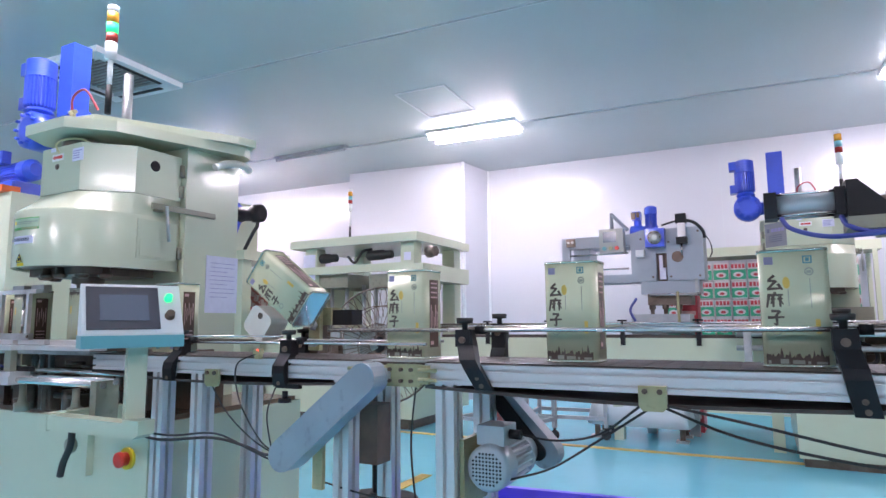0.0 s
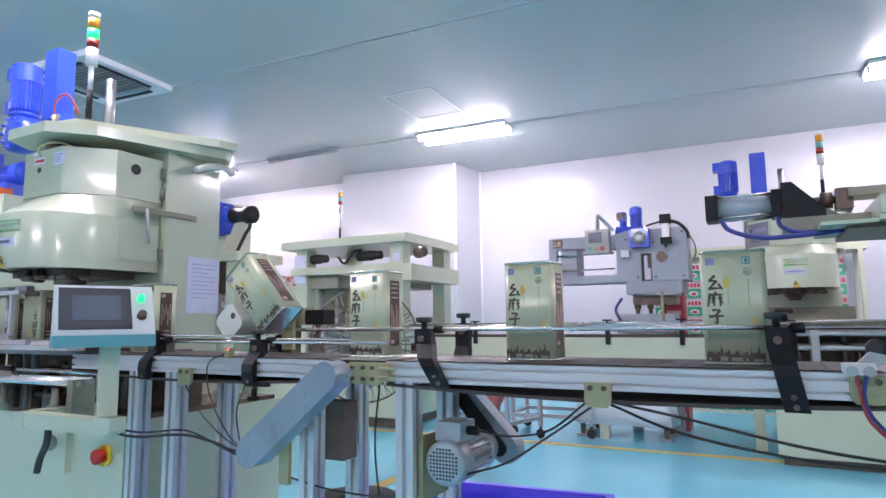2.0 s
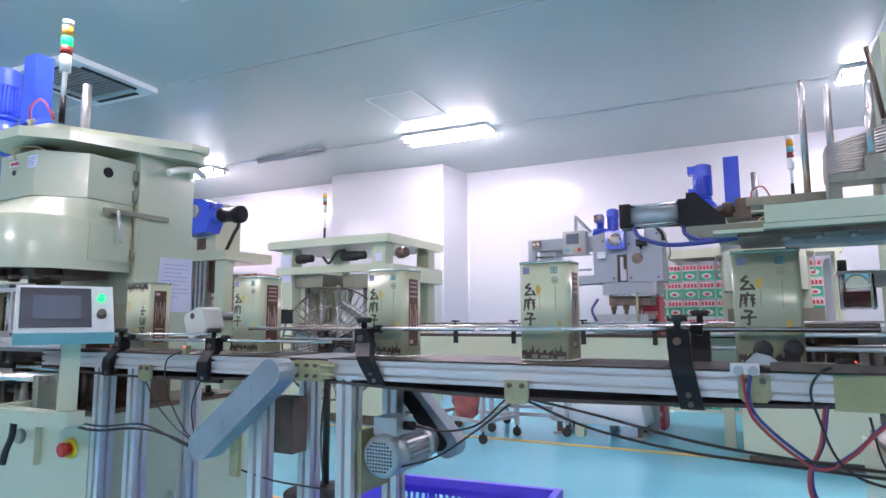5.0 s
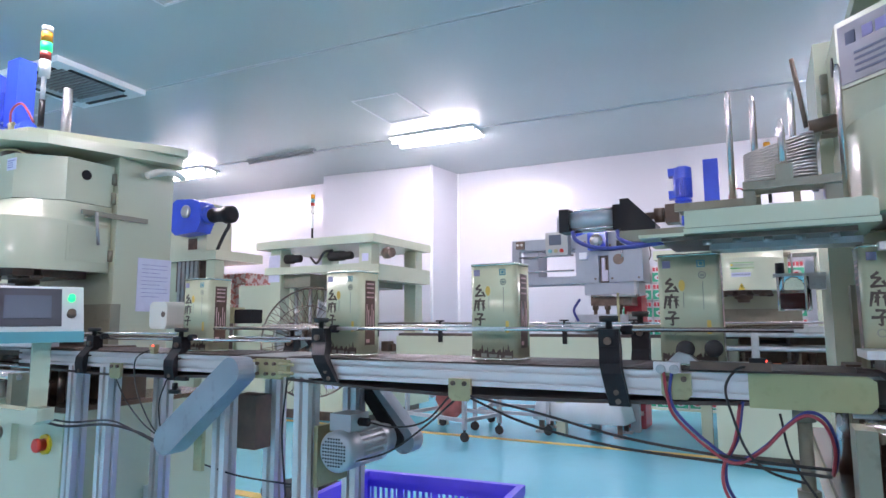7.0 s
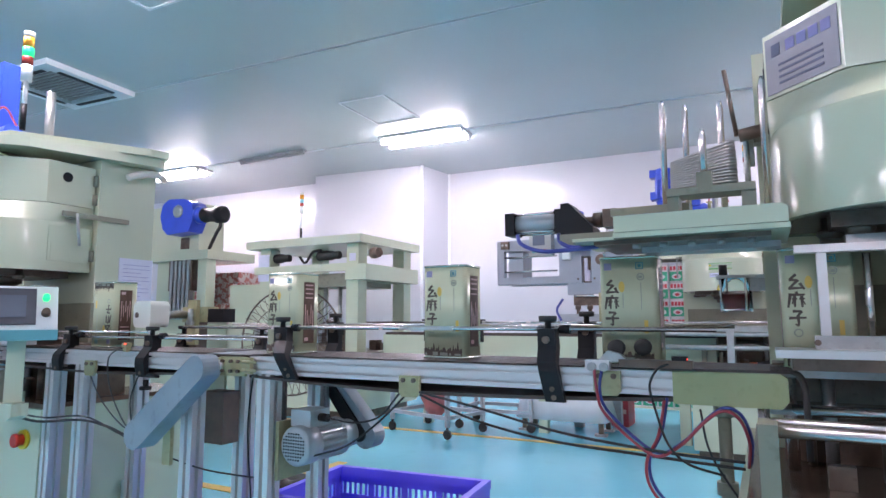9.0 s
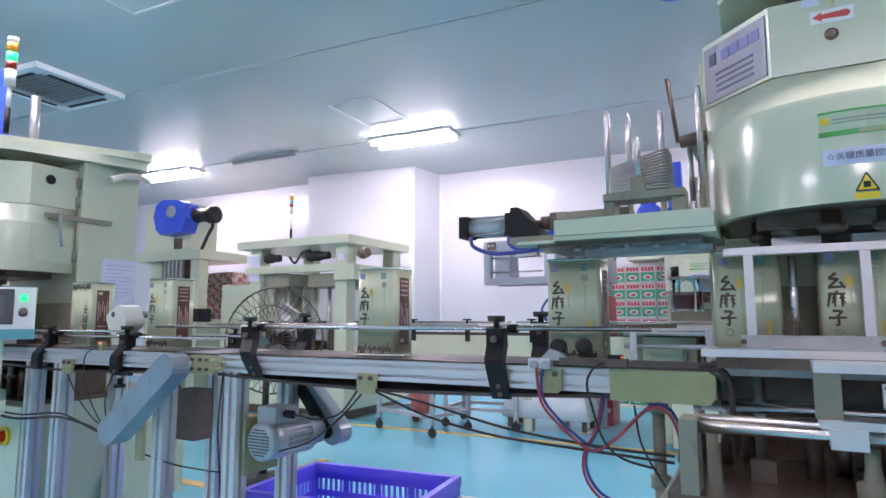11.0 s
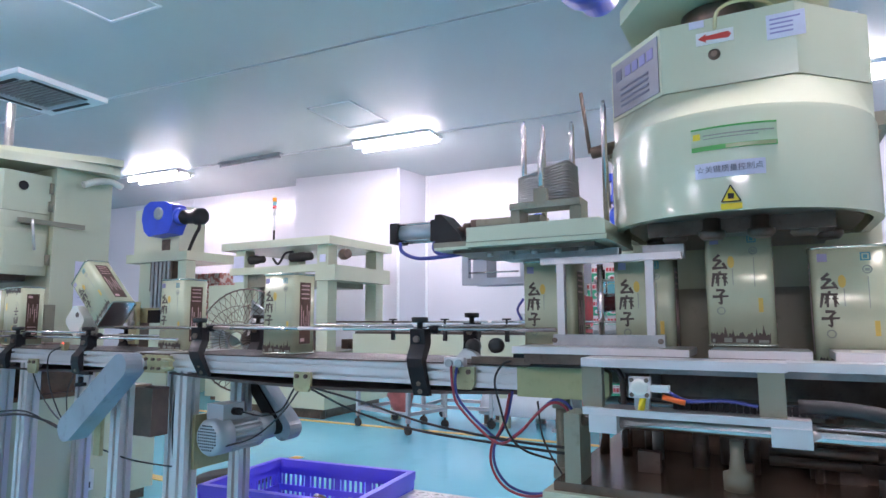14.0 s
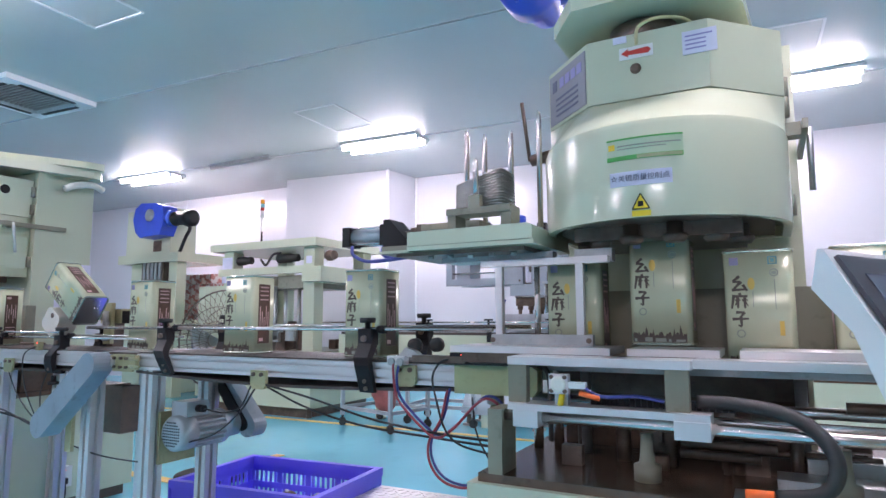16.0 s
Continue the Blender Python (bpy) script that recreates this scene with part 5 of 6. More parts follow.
bx(bm, -0.702, -0.676, 2.285, 2.31, 0.902, 0.921)
bx(bm, -0.70, -0.68, 2.29, 2.31, 0.885, 0.905)
ls = single("sensor", bm, KHAKI, "small khaki photo sensor on the conveyor rail", "sensor")
part("sensor_lamp", B((-0.684, -0.677, 2.2835, 2.2855, 0.914, 0.919)), GLOWRED, ls)


# ---- cables ----
def cable(pts, r, material, label):
    single("cable", T(pts, r, 8), material, label, "cable", "hanging cables")


cable([(0.24, 2.41, 0.678), (0.35, 2.40, 0.672), (0.48, 2.36, 0.705), (0.60, 2.29, 0.792)], 0.0032, RUBBER, "thin black cable from motor to conveyor bracket")
cable([(0.22, 2.36, 0.56), (0.34, 2.38, 0.60), (0.48, 2.36, 0.69), (0.62, 2.29, 0.786)], 0.0032, RUBBER, "thin black cable rising to conveyor bracket")
cable([(0.66, 2.29, 0.80), (0.85, 2.30, 0.765), (1.1, 2.28, 0.72), (1.35, 2.26, 0.70), (1.52, 2.28, 0.69)], 0.0036, RUBBER, "black cable slung under the conveyor")
cable([(0.66, 2.30, 0.792), (0.82, 2.32, 0.73), (1.05, 2.30, 0.695), (1.30, 2.28, 0.685), (1.52, 2.28, 0.675)], 0.0036, RUBBER, "black cable slung lower under the conveyor")
cable([(-1.05, 2.06, 0.655), (-0.95, 2.12, 0.62), (-0.80, 2.20, 0.625), (-0.68, 2.24, 0.60), (-0.60, 2.26, 0.575), (-0.50, 2.28, 0.60), (-0.46, 2.30, 0.64)], 0.005, RUBBER, "thick black panel cable sagging to the conveyor")
cable([(-1.02, 2.06, 0.66), (-0.92, 2.13, 0.635), (-0.78, 2.2, 0.640), (-0.66, 2.25, 0.585), (-0.58, 2.27, 0.56), (-0.48, 2.29, 0.59)], 0.0036, RUBBER, "second black panel cable sagging to the conveyor")
cable([(-0.905, 2.29, 0.79), (-0.83, 2.29, 0.70), (-0.70, 2.28, 0.62), (-0.58, 2.28, 0.57)], 0.0026, RUBBER, "thin black sensor cable hanging below the rail")
cable([(-0.69, 2.29, 0.905), (-0.78, 2.285, 0.86), (-0.76, 2.285, 0.74), (-0.66, 2.28, 0.62), (-0.58, 2.28, 0.575)], 0.0026, RUBBER, "thin black photo sensor cable in a loose loop")
cable([(-0.60, 2.29, 0.79), (-0.63, 2.285, 0.70), (-0.60, 2.28, 0.58)], 0.0026, RUBBER, "thin black cable below the clamp")
cable([(-0.42, 2.31, 0.50), (-0.25, 2.32, 0.475), (-0.05, 2.33, 0.47), (0.03, 2.33, 0.475)], 0.0032, RUBBER, "black cable between the conveyor legs")
LOOP = [(1.191, 2.258, 0.890), (1.198, 2.255, 0.830), (1.214, 2.255, 0.782), (1.279, 2.26, 0.719), (1.335, 2.26, 0.689), (1.39, 2.26, 0.721), (1.438, 2.265, 0.772), (1.478, 2.27, 0.801), (1.512, 2.28, 0.785), (1.530, 2.30, 0.730), (1.525, 2.32, 0.670)]
cable(LOOP, 0.0038, REDHOSE, "red air hose hanging in a loop")
cable([(LOOP[0][0] + 0.020, 2.258, 0.890)] + [(x + 0.005, y + 0.006, z + 0.007) for x, y, z in LOOP[1:]], 0.0038, BLUEHOSE, "blue air hose hanging in a loop")
DROP = [(1.350, 2.295, 0.815), (1.336, 2.28, 0.735), (1.311, 2.26, 0.679), (1.314, 2.255, 0.626), (1.348, 2.255, 0.582), (1.402, 2.26, 0.565), (1.455, 2.28, 0.570), (1.498, 2.31, 0.590)]
cable(DROP, 0.0038, REDHOSE, "red air hose looping to the machine base")
cable([(x + 0.006, y + 0.006, z + 0.006) for x, y, z in DROP], 0.0038, BLUEHOSE, "blue air hose looping to the machine base")
cable([(1.375, 2.275, 0.905), (1.345, 2.26, 0.893), (1.324, 2.255, 0.853), (1.336, 2.255, 0.793), (1.361, 2.255, 0.719), (1.403, 2.26, 0.678), (1.476, 2.29, 0.654)], 0.0030, RUBBER, "black sensor cable hanging beside the hoses")
cable([(1.43, 2.29, 0.80), (1.45, 2.28, 0.70), (1.52, 2.29, 0.58)], 0.0026, RUBBER, "thin black cable below the end guide")
cable([(-0.12, 2.42, 0.82), (-0.14, 2.42, 0.60), (-0.11, 2.42, 0.30), (-0.14, 2.42, 0.05)], 0.0032, RUBBER, "black cable hanging behind the leg")


# ---- crate and tread plate on the floor ----
def crate(m):
    c = thing("crate", "violet-blue slatted plastic crate on the floor", "crate", "")
    c.matrix_basis = m
    L, W, H = 0.78, 0.56, 0.285
    part("bottom", B((-L / 2, L / 2, -W / 2, W / 2, 0.0, 0.015)), CRATE, c)
    bm = bmesh.new()
    t = 0.022
    for b in ((-L / 2 - 0.01, L / 2 + 0.01, -W / 2 - 0.01, -W / 2 + t), (-L / 2 - 0.01, L / 2 + 0.01, W / 2 - t, W / 2 + 0.01), (-L / 2 - 0.01, -L / 2 + t, -W / 2 + t, W / 2 - t), (L / 2 - t, L / 2 + 0.01, -W / 2 + t, W / 2 - t)):
        bx(bm, *b, H - 0.04, H)
    part("rim", bm, CRATE, c, bevel=0.004)
    for x0, y0, x1, y1 in ((-L / 2, -W / 2, L / 2, -W / 2), (-L / 2, W / 2, L / 2, W / 2), (-L / 2, -W / 2, -L / 2, W / 2), (L / 2, -W / 2, L / 2, W / 2)):
        bm = bmesh.new()
        d = Vector((x1 - x0, y1 - y0, 0))
        n = round(d.length / 0.030)
        for z0, z1 in ((0.0, 0.03), (0.125, 0.155), (H - 0.075, H - 0.04)):
            a, b = min(x0, x1) - 0.006, max(x0, x1) + 0.006
            bx(bm, a, b, min(y0, y1) - 0.006, max(y0, y1) + 0.006, z0, z1)
        side = part("side_band", bm, CRATE, c)
        for w in (0.006, 0.016):
            u = d.normalized() * w
            ex, ey = abs(u.x) + 0.004 * (d.x == 0), abs(u.y) + 0.004 * (d.y == 0)
            me = mesh_of("slat", B((-ex, ex, -ey, ey, 0.01, H - 0.03)), CRATE)
            for k in range(n + 1):
                if (k % 6 == 0) == (w > 0.01):
                    q = new("slat", me)
                    q.parent, q.location = side, Vector((x0, y0, 0)) + d * k / n
    return c


crate(Matrix.Translation((0.055, 3.03, 0.0)) @ pose(0, 0, 0, 0, 0, 5.5))
for i, (px, py, rz, s) in enumerate(((0.10, 2.98, 20, 1.0), (0.22, 3.0, -15, 1.0), (0.02, 3.12, 60, 0.8), (0.2, 3.14, 5, 0.9))):
    t = thing("metal_clamp", "dark steel machine clamp lying in the crate", "tool", "tools in the crate")
    t.matrix_basis = Matrix.Translation((px, py, 0.016)) @ pose(0, 0, 0, 0, 0, rz)
    bm = bmesh.new()
    tube(bm, [(-0.08 * s, 0, 0.02), (-0.06 * s, 0, 0.11), (0.0, 0, 0.15), (0.06 * s, 0, 0.12), (0.09 * s, 0.0, 0.03)], 0.016, 8)
    part("clamp_bow", bm, DARKSTEEL, t)
    bm = bmesh.new()
    bx(bm, -0.10 * s, 0.10 * s, -0.02, 0.02, 0.0, 0.03)
    cyl(bm, (0.0, 0, 0.03), (0.0, 0, 0.17), 0.01, 8)
    part("clamp_foot", bm, DULLSTEEL, t, bevel=0.004)
tp = thing("step_platform", "silver tread-plate step standing on the floor", "step")
tp.matrix_basis = Matrix.Translation((0.88, 3.02, 0.0)) @ pose(0, 0, 0, 0, 0, 2)
part("tread_top", B((-0.42, 0.55, -0.42, 0.30, 0.20, 0.215)), TREAD, tp, bevel=0.003)
bm = bmesh.new()
for i in range(26):
    for k in range(19):
        a = 45 if (i + k) % 2 else -45
        bx(bm, -0.014, 0.014, -0.0035, 0.0035, 0, 0.003, Matrix.Translation((-0.40 + i * 0.037, -0.40 + k * 0.037, 0.2145)) @ pose(0, 0, 0, 0, 0, a))
tagged(part("tread_studs", bm, TREAD, tp, "raised diamond tread pattern"), kind="stuff")
for px in (-0.40, 0.51):
    for py in (-0.40, 0.26):
        part("step_leg", B((px, px + 0.03, py, py + 0.03, 0, 0.20)), DULLSTEEL, tp)

# ---- floor fan ----
fn = thing("floor_fan", "black industrial pedestal fan with wire cage", "fan", "", (-1.11, 3.67, 0))
bm = bmesh.new()
turned(bm, (0, 0, 0), (0, 0, 1), [(0, 0.24), (0.02, 0.24), (0.035, 0.05), (0.06, 0.03)], 28)
part("fan_base", bm, BLACK, fn)
part("fan_pole", C(((0, 0, 0.05), (0, 0, 0.80), 0.021), n=12), RUBBER, fn, "dark green-black pole")
FC = Vector((0.03, 0.02, 0.88))
bm = bmesh.new()
ax, R = Vector((0.30, -0.95, 0.05)).normalized(), 0.335
u, v = frame_of(ax)
for k in range(44):
    a = 2 * math.pi * k / 44
    e = u * math.cos(a) + v * math.sin(a)
    tube(bm, [FC + ax * 0.11 + e * 0.05, FC + ax * 0.10 + e * R * 0.55, FC + ax * 0.05 + e * R * 0.94, FC + e * R, FC - ax * 0.06 + e * R * 0.93, FC - ax * 0.10 + e * R * 0.5], 0.0022, 4, 2)
for r, d in ((0.05, 0.11), (R * 0.35, 0.107), (R * 0.65, 0.088), (R, 0.0), (R * 0.7, -0.085)):
    tube(bm, [FC + ax * d + (u * math.cos(2 * math.pi * k / 20) + v * math.sin(2 * math.pi * k / 20)) * r for k in range(21)], 0.003 if r < R else 0.006, 5, 2)
tagged(part("fan_cage", bm, DARKSTEEL, fn, "round wire cage"), kind="stuff")
bm = bmesh.new()
turned(bm, FC - ax * 0.20, ax, [(0, 0.05), (0.02, 0.075), (0.12, 0.075), (0.15, 0.04)], 18)
part("fan_motor", bm, BLACK, fn)
for k in range(3):
    a0 = 2 * math.pi * k / 3
    bm = bmesh.new()
    q = []
    for rr in (0.04, 0.15, 0.27):
        q.append([FC + (u * math.cos(a0 + s) + v * math.sin(a0 + s)) * rr + ax * (0.035 * (1 if s < 0 else -1)) + ax * dd for s, dd in ((-0.45, 0), (0.45, 0), (0.45, 0.004), (-0.45, 0.004))])
    skin(bm, q)
    part("fan_blade", bm, DULLSTEEL, fn)


# ---- press with four posts behind the line ----
def frame_press():
    p = thing("tin_press", "pale green four-post tin forming press on a closed base", "press", "", (-2.85, 6.30, 0))
    w, d = 0.72, 0.52
    part("base_cabinet", B((-w - 0.05, w + 0.07, -d - 0.05, d + 0.1, 0.10, 0.62)), GREEN, p, bevel=0.012)
    part("plinth", B((-w, w, -d, d, 0.0, 0.10)), DARKSTEEL, p)
    part("door_line", B((-0.30, 0.45, -d - 0.053, -d - 0.048, 0.16, 0.52)), GREEN, p, bevel=0.003)
    part("notice", B((0.25, 0.42, -d - 0.056, -d - 0.052, 0.33, 0.52)), PAPER, p)
    part("table", B((-w - 0.06, w + 0.08, -d - 0.06, d, 0.62, 0.68)), GREEN_OLD, p, bevel=0.006)
    for px in (-w + 0.09, w - 0.14):
        for py in (-d + 0.05, d - 0.1):
            part("post", B((px, px + 0.15, py, py + 0.15, 0.68, 1.80)), GREEN, p, bevel=0.006)
    part("crown", B((-w - 0.04, w + 0.10, -d - 0.05, d + 0.1, 1.80, 1.885)), GREEN, p, "flat pale green top plate", bevel=0.008)
    part("cross_beam", B((-w + 0.03, w + 0.03, -d + 0.02, -d + 0.08, 1.52, 1.60)), GREEN, p, bevel=0.004)
    part("cross_beam", B((w - 0.12, w + 0.14, -d + 0.0, d, 1.42, 1.58)), GREEN, p, bevel=0.004)
    part("ram_plate", B((-w + 0.2, -w + 0.62, -d + 0.1, d - 0.2, 1.38, 1.52)), GREEN_OLD, p, "worn green ram block", bevel=0.005)
    part("ram_plate", B((w - 0.55, w - 0.1, -d + 0.1, d - 0.2, 1.36, 1.50)), GREEN_OLD, p, bevel=0.005)
    for px in (-0.42, 0.28):
        bm = bmesh.new()
        turned(bm, (px - 0.16, -d + 0.14, 1.70), (1, 0, 0), [(0, 0.035), (0.02, 0.052), (0.20, 0.052), (0.215, 0.042), (0.30, 0.042), (0.31, 0.025)], 18)
        part("motor", bm, RUBBER, p, "black horizontal motor")
    part("cable_bundle", T([(-0.1, -d + 0.1, 1.70), (0.0, -d + 0.08, 1.63), (0.1, -d + 0.08, 1.74), (0.2, -d + 0.1, 1.76)], 0.014, 8), RUBBER, p)
    bm = bmesh.new()
    turned(bm, (w + 0.12, -d + 0.15, 1.70), (1, -0.3, 0), [(0, 0.06), (0.05, 0.06), (0.06, 0.04), (0.10, 0.05)], 14)
    part("valve", bm, DARKSTEEL, p)
    for px in (-w + 0.30, -w + 0.5, 0.0, 0.15, 0.35):
        part("tool_post", C(((px, -d + 0.25, 0.68), (px, -d + 0.25, 1.40), 0.022), n=10), DULLSTEEL, p)
    bm = bmesh.new()
    rng = random.Random(11)
    for _ in range(30):
        px, py = rng.uniform(-w + 0.1, w - 0.2), rng.uniform(-d + 0.1, d - 0.3)
        bx(bm, px, px + rng.uniform(0.04, 0.2), py, py + rng.uniform(0.04, 0.12), 0.68, 0.68 + rng.uniform(0.05, 0.32))
    tagged(part("tooling", bm, DARKSTEEL, p, "dark steel tooling"), kind="stuff")
    bm = bmesh.new()
    for _ in range(8):
        px, py = rng.uniform(-w + 0.1, w - 0.3), -d + 0.06
        bx(bm, px, px + 0.12, py, py + 0.04, 0.70 + rng.uniform(0, 0.25), 0.72 + rng.uniform(0.05, 0.25))
    tagged(part("tooling_bright", bm, DULLSTEEL, p), kind="stuff")
    part("notice", B((-w + 0.07, -w + 0.23, -d + 0.040, -d + 0.045, 1.44, 1.74)), PAPER, p)
    part("notice", B((w - 0.10, w - 0.02, -d + 0.040, -d + 0.045, 1.62, 1.70)), PAPER, p)
    for px in (-w, w):
        part("foot", C(((px, -d + 0.02, 0), (px, -d + 0.02, 0.16), 0.03), n=12), DARKSTEEL, p)
    tower_light(p, -0.02, -d + 0.02, 1.885, 2.40, False, 0.85)
    return p


frame_press()

# machine with tall head and blue motor at the far end
fp = thing("tall_press", "pale green press with blue side motor far back", "press", "", (-5.5, 6.6, 0))
part("body", B((-0.45, 0.30, -0.3, 0.35, 0.0, 1.02)), GREEN, fp, bevel=0.012)
part("column", B((-0.40, -0.08, -0.27, 0.1, 1.02, 1.92)), GREEN, fp, bevel=0.01)
part("head_column", B((-0.55, 0.40, -0.27, 0.15, 1.92, 2.58)), GREEN, fp, "wide pale green head box", bevel=0.012)
part("head_slot", B((0.05, 0.22, -0.275, -0.268, 1.97, 2.12)), DARKSTEEL, fp)
part("table", B((-0.5, 0.75, -0.42, 0.4, 1.80, 1.92)), GREEN, fp, bevel=0.008)
part("post", B((0.50, 0.66, -0.35, -0.20, 0.0, 1.80)), GREEN, fp)
part("tool_head", B((-0.05, 0.40, -0.36, 0.0, 1.40, 1.80)), DARKSTEEL, fp)
for k in range(5):
    part("tool_rod", B((0.0 + k * 0.08, 0.05 + k * 0.08, -0.38, -0.30, 1.02, 1.80)), DULLSTEEL, fp)
bm = bmesh.new()
prism(bm, [(-0.10, 2.40), (-0.06, 2.55), (0.06, 2.62), (0.36, 2.60), (0.50, 2.55), (0.53, 2.46), (0.53, 2.30), (0.46, 2.16), (0.06, 2.14), (-0.04, 2.22)], -0.50, -0.27, XZ)
gb = part("gear_box", bm, BLUE, fp, "blue gearbox", bevel=0.03, segments=3)
bm = bmesh.new()
turned(bm, (0.50, -0.38, 2.39), (1, 0, 0.0), [(0, 0.12), (0.10, 0.12), (0.12, 0.09)], 20)
part("coupling", bm, BLUE, fp)
bm = bmesh.new()
turned(bm, (0.60, -0.38, 2.38), (1, 0, -0.05), [(0, 0.09), (0.04, 0.10), (0.06, 0.09), (0.26, 0.09), (0.27, 0.115), (0.37, 0.11), (0.39, 0.07)], 20)
part("motor", bm, BLACK, fp, "black motor")
bm = bmesh.new()
turned(bm, (0.26, -0.49, 2.44), (0, -1, 0), [(0, 0.085), (0.03, 0.085), (0.035, 0.05)], 18)
part("flange", bm, DULLSTEEL, fp)
part("motor_cable", T([(0.92, -0.38, 2.28), (0.91, -0.38, 2.20), (0.82, -0.36, 2.12), (0.55, -0.25, 1.90)], 0.022, 8), RUBBER, fp)

# shelf stacks of film-wrapped packs
def printed_packs(x0, y, z0, rows, cols, w, h, depth):
    """Pale film packs, each with a red word strip over a green panel and a red oval."""
    s = thing("pack_stack", "tall stack of pale film packs printed green and red", "packages", "stacked packs", (x0, y, 0))
    part("pallet", B((0, w * cols, 0, depth, 0, z0)), GREEN, s)
    body = mesh_of("pack", B((0.004, w - 0.004, 0, depth, 0, h - 0.008)), PACKPALE, 0.012)
    word = mesh_of("pack_word", B(*[(w * (0.10 + 0.21 * k), w * (0.26 + 0.21 * k), -0.003, 0.001, h * 0.66, h * 0.88) for k in range(4)]), PACKRED)
    green = mesh_of("pack_panel", B((w * 0.06, w * 0.94, -0.002, 0.001, h * 0.06, h * 0.58)), PACKGREEN)
    bm = bmesh.new()
    prism(bm, [(w * 0.5 + w * 0.30 * math.cos(k * math.pi / 7), h * 0.30 + h * 0.15 * math.sin(k * math.pi / 7)) for k in range(14)], -0.004, 0.0, XZ)
    oval = mesh_of("pack_sign", bm, PACKPALE)
    bm = bmesh.new()
    prism(bm, [(w * 0.5 + w * 0.15 * math.cos(k * math.pi / 5), h * 0.28 + h * 0.08 * math.sin(k * math.pi / 5)) for k in range(10)], -0.006, -0.004, XZ)
    mark = mesh_of("pack_mark", bm, PACKRED)
    for r in range(rows):
        for c in range(cols):
            k = new("pack", body)
            k.parent, k.location = s, (w * c, 0.01 * ((r * 3 + c * 5) % 3), z0 + r * h)
            for me in (word, green, oval, mark):
                q = new(me.name, me)
                q.parent = k


def blotched_packs(x1, y, z0, nx, ny, nz, w, d, h):
    """Bags of red and white printed film, several deep, on a green stand."""
    s = thing("pack_stack", "stack of red and white printed film packs", "packages", "stacked packs", (x1, y, 0))
    part("stand", B((-w * nx, 0, 0, d * ny, 0, z0)), GREEN, s, bevel=0.006)
    body = mesh_of("pack", B((-w + 0.006, -0.006, 0.006, d - 0.006, 0, h - 0.006)), REDWHITE, 0.018)
    for i in range(nx):
        for j in range(ny):
            for k in range(nz):
                q = new("pack", body)
                q.parent, q.location = s, (-w * i - 0.006 * ((j + k) % 2), d * j, z0 + k * h)


printed_packs(-0.10, 8.1, 0.02, 8, 11, 0.172, 0.2025, 0.4)
blotched_packs(-5.10, 7.05, 0.95, 8, 3, 5, 0.22, 0.22, 0.150)
bm = B((0.28, 1.98, 8.05, 8.55, 1.70, 1.80), (1.9, 1.94, 8.05, 8.09, 0, 1.70), (1.9, 1.94, 8.51, 8.55, 0, 1.70), (0.30, 0.34, 8.51, 8.55, 0, 1.70))
single("pack_shelf", bm, GREEN, "pale green steel rack over the stacked packs", "rack")
tray = thing("carton_stack", "stack of red display cartons beside the grey machine", "carton", "", (0.20, 6.75, 0))
for k in range(4):
    q = part("carton", B((0, 0.16, 0, 0.3, k * 0.31, k * 0.31 + 0.305)), PACKRED, tray, bevel=0.01)
    part("carton_band", B((0.02, 0.14, -0.004, 0, k * 0.31 + 0.12, k * 0.31 + 0.16)), WHITECARTON, q)

# ---- far conveyor line ----
fc = thing("far_conveyor", "pale green conveyor bed with small black clamps in the second line", "conveyor", "", (0, 6.05, 0))
part("bed", B((-1.95, 1.2, 0, 0.28, 0.66, 0.86)), GREEN, fc, bevel=0.006)
part("belt", B((-1.95, 1.2, 0.04, 0.24, 0.86, 0.885)), BELT, fc)
for z in (0.93, 0.985):
    part("rail", C(((-2.2, 0.02, z), (2.6, 0.02, z), 0.009), n=8), STEEL, fc)
for px in (-1.45, -0.85, -0.2, 0.4):
    part("clamp", B((px, px + 0.035, -0.03, 0.0, 0.80, 0.96), (px - 0.02, px + 0.055, -0.04, 0.0, 1.0, 1.015), (px + 0.01, px + 0.025, -0.03, -0.01, 0.96, 1.0)), BLACK, fc)
for px in (-1.5, -0.3, 0.9):
    part("leg", B((px, px + 0.08, 0.05, 0.13, 0, 0.66)), GREEN, fc)
part("control_box", B((-0.30, 0.05, -0.03, 0.1, 0.42, 0.62)), DULLSTEEL, fc, bevel=0.004)
bm = bmesh.new()
turned(bm, (-0.12, -0.06, 0.53), (0, 1, 0), [(0, 0.05), (0.04, 0.075), (0.1, 0.075)], 18)
part("motor", bm, MOTORGREY, fc)

# ---- grey capping machine ----
gmn = thing("capping_machine", "grey-blue capping machine with open frame and blue motors", "capping machine", "", (0, 6.25, 0))
part("frame_rail", B((-0.75, -0.10, 0, 0.07, 1.67, 1.775), (-0.75, -0.10, 0, 0.07, 1.345, 1.415), (-0.75, -0.68, 0, 0.07, 1.415, 1.67)), CAPGREY, gmn, "open grey arm frame", bevel=0.006)
part("frame_back", B((-0.72, -0.10, 0.30, 0.36, 1.67, 1.75), (-0.72, -0.10, 0.30, 0.36, 1.345, 1.41), (-0.72, -0.66, 0.30, 0.36, 1.41, 1.67)), CAPGREY, gmn)
part("frame_web", B((-0.65, -0.50, 0.05, 0.30, 1.415, 1.67)), CAPGREY, gmn, bevel=0.004)
for pz in (1.47, 1.61):
    part("frame_rod", C(((-0.68, 0.02, pz), (-0.15, 0.02, pz), 0.008), n=8), STEEL, gmn)
part("frame_block", B((-0.70, -0.62, -0.03, 0.0, 1.69, 1.765)), DARKSTEEL, gmn, bevel=0.006)
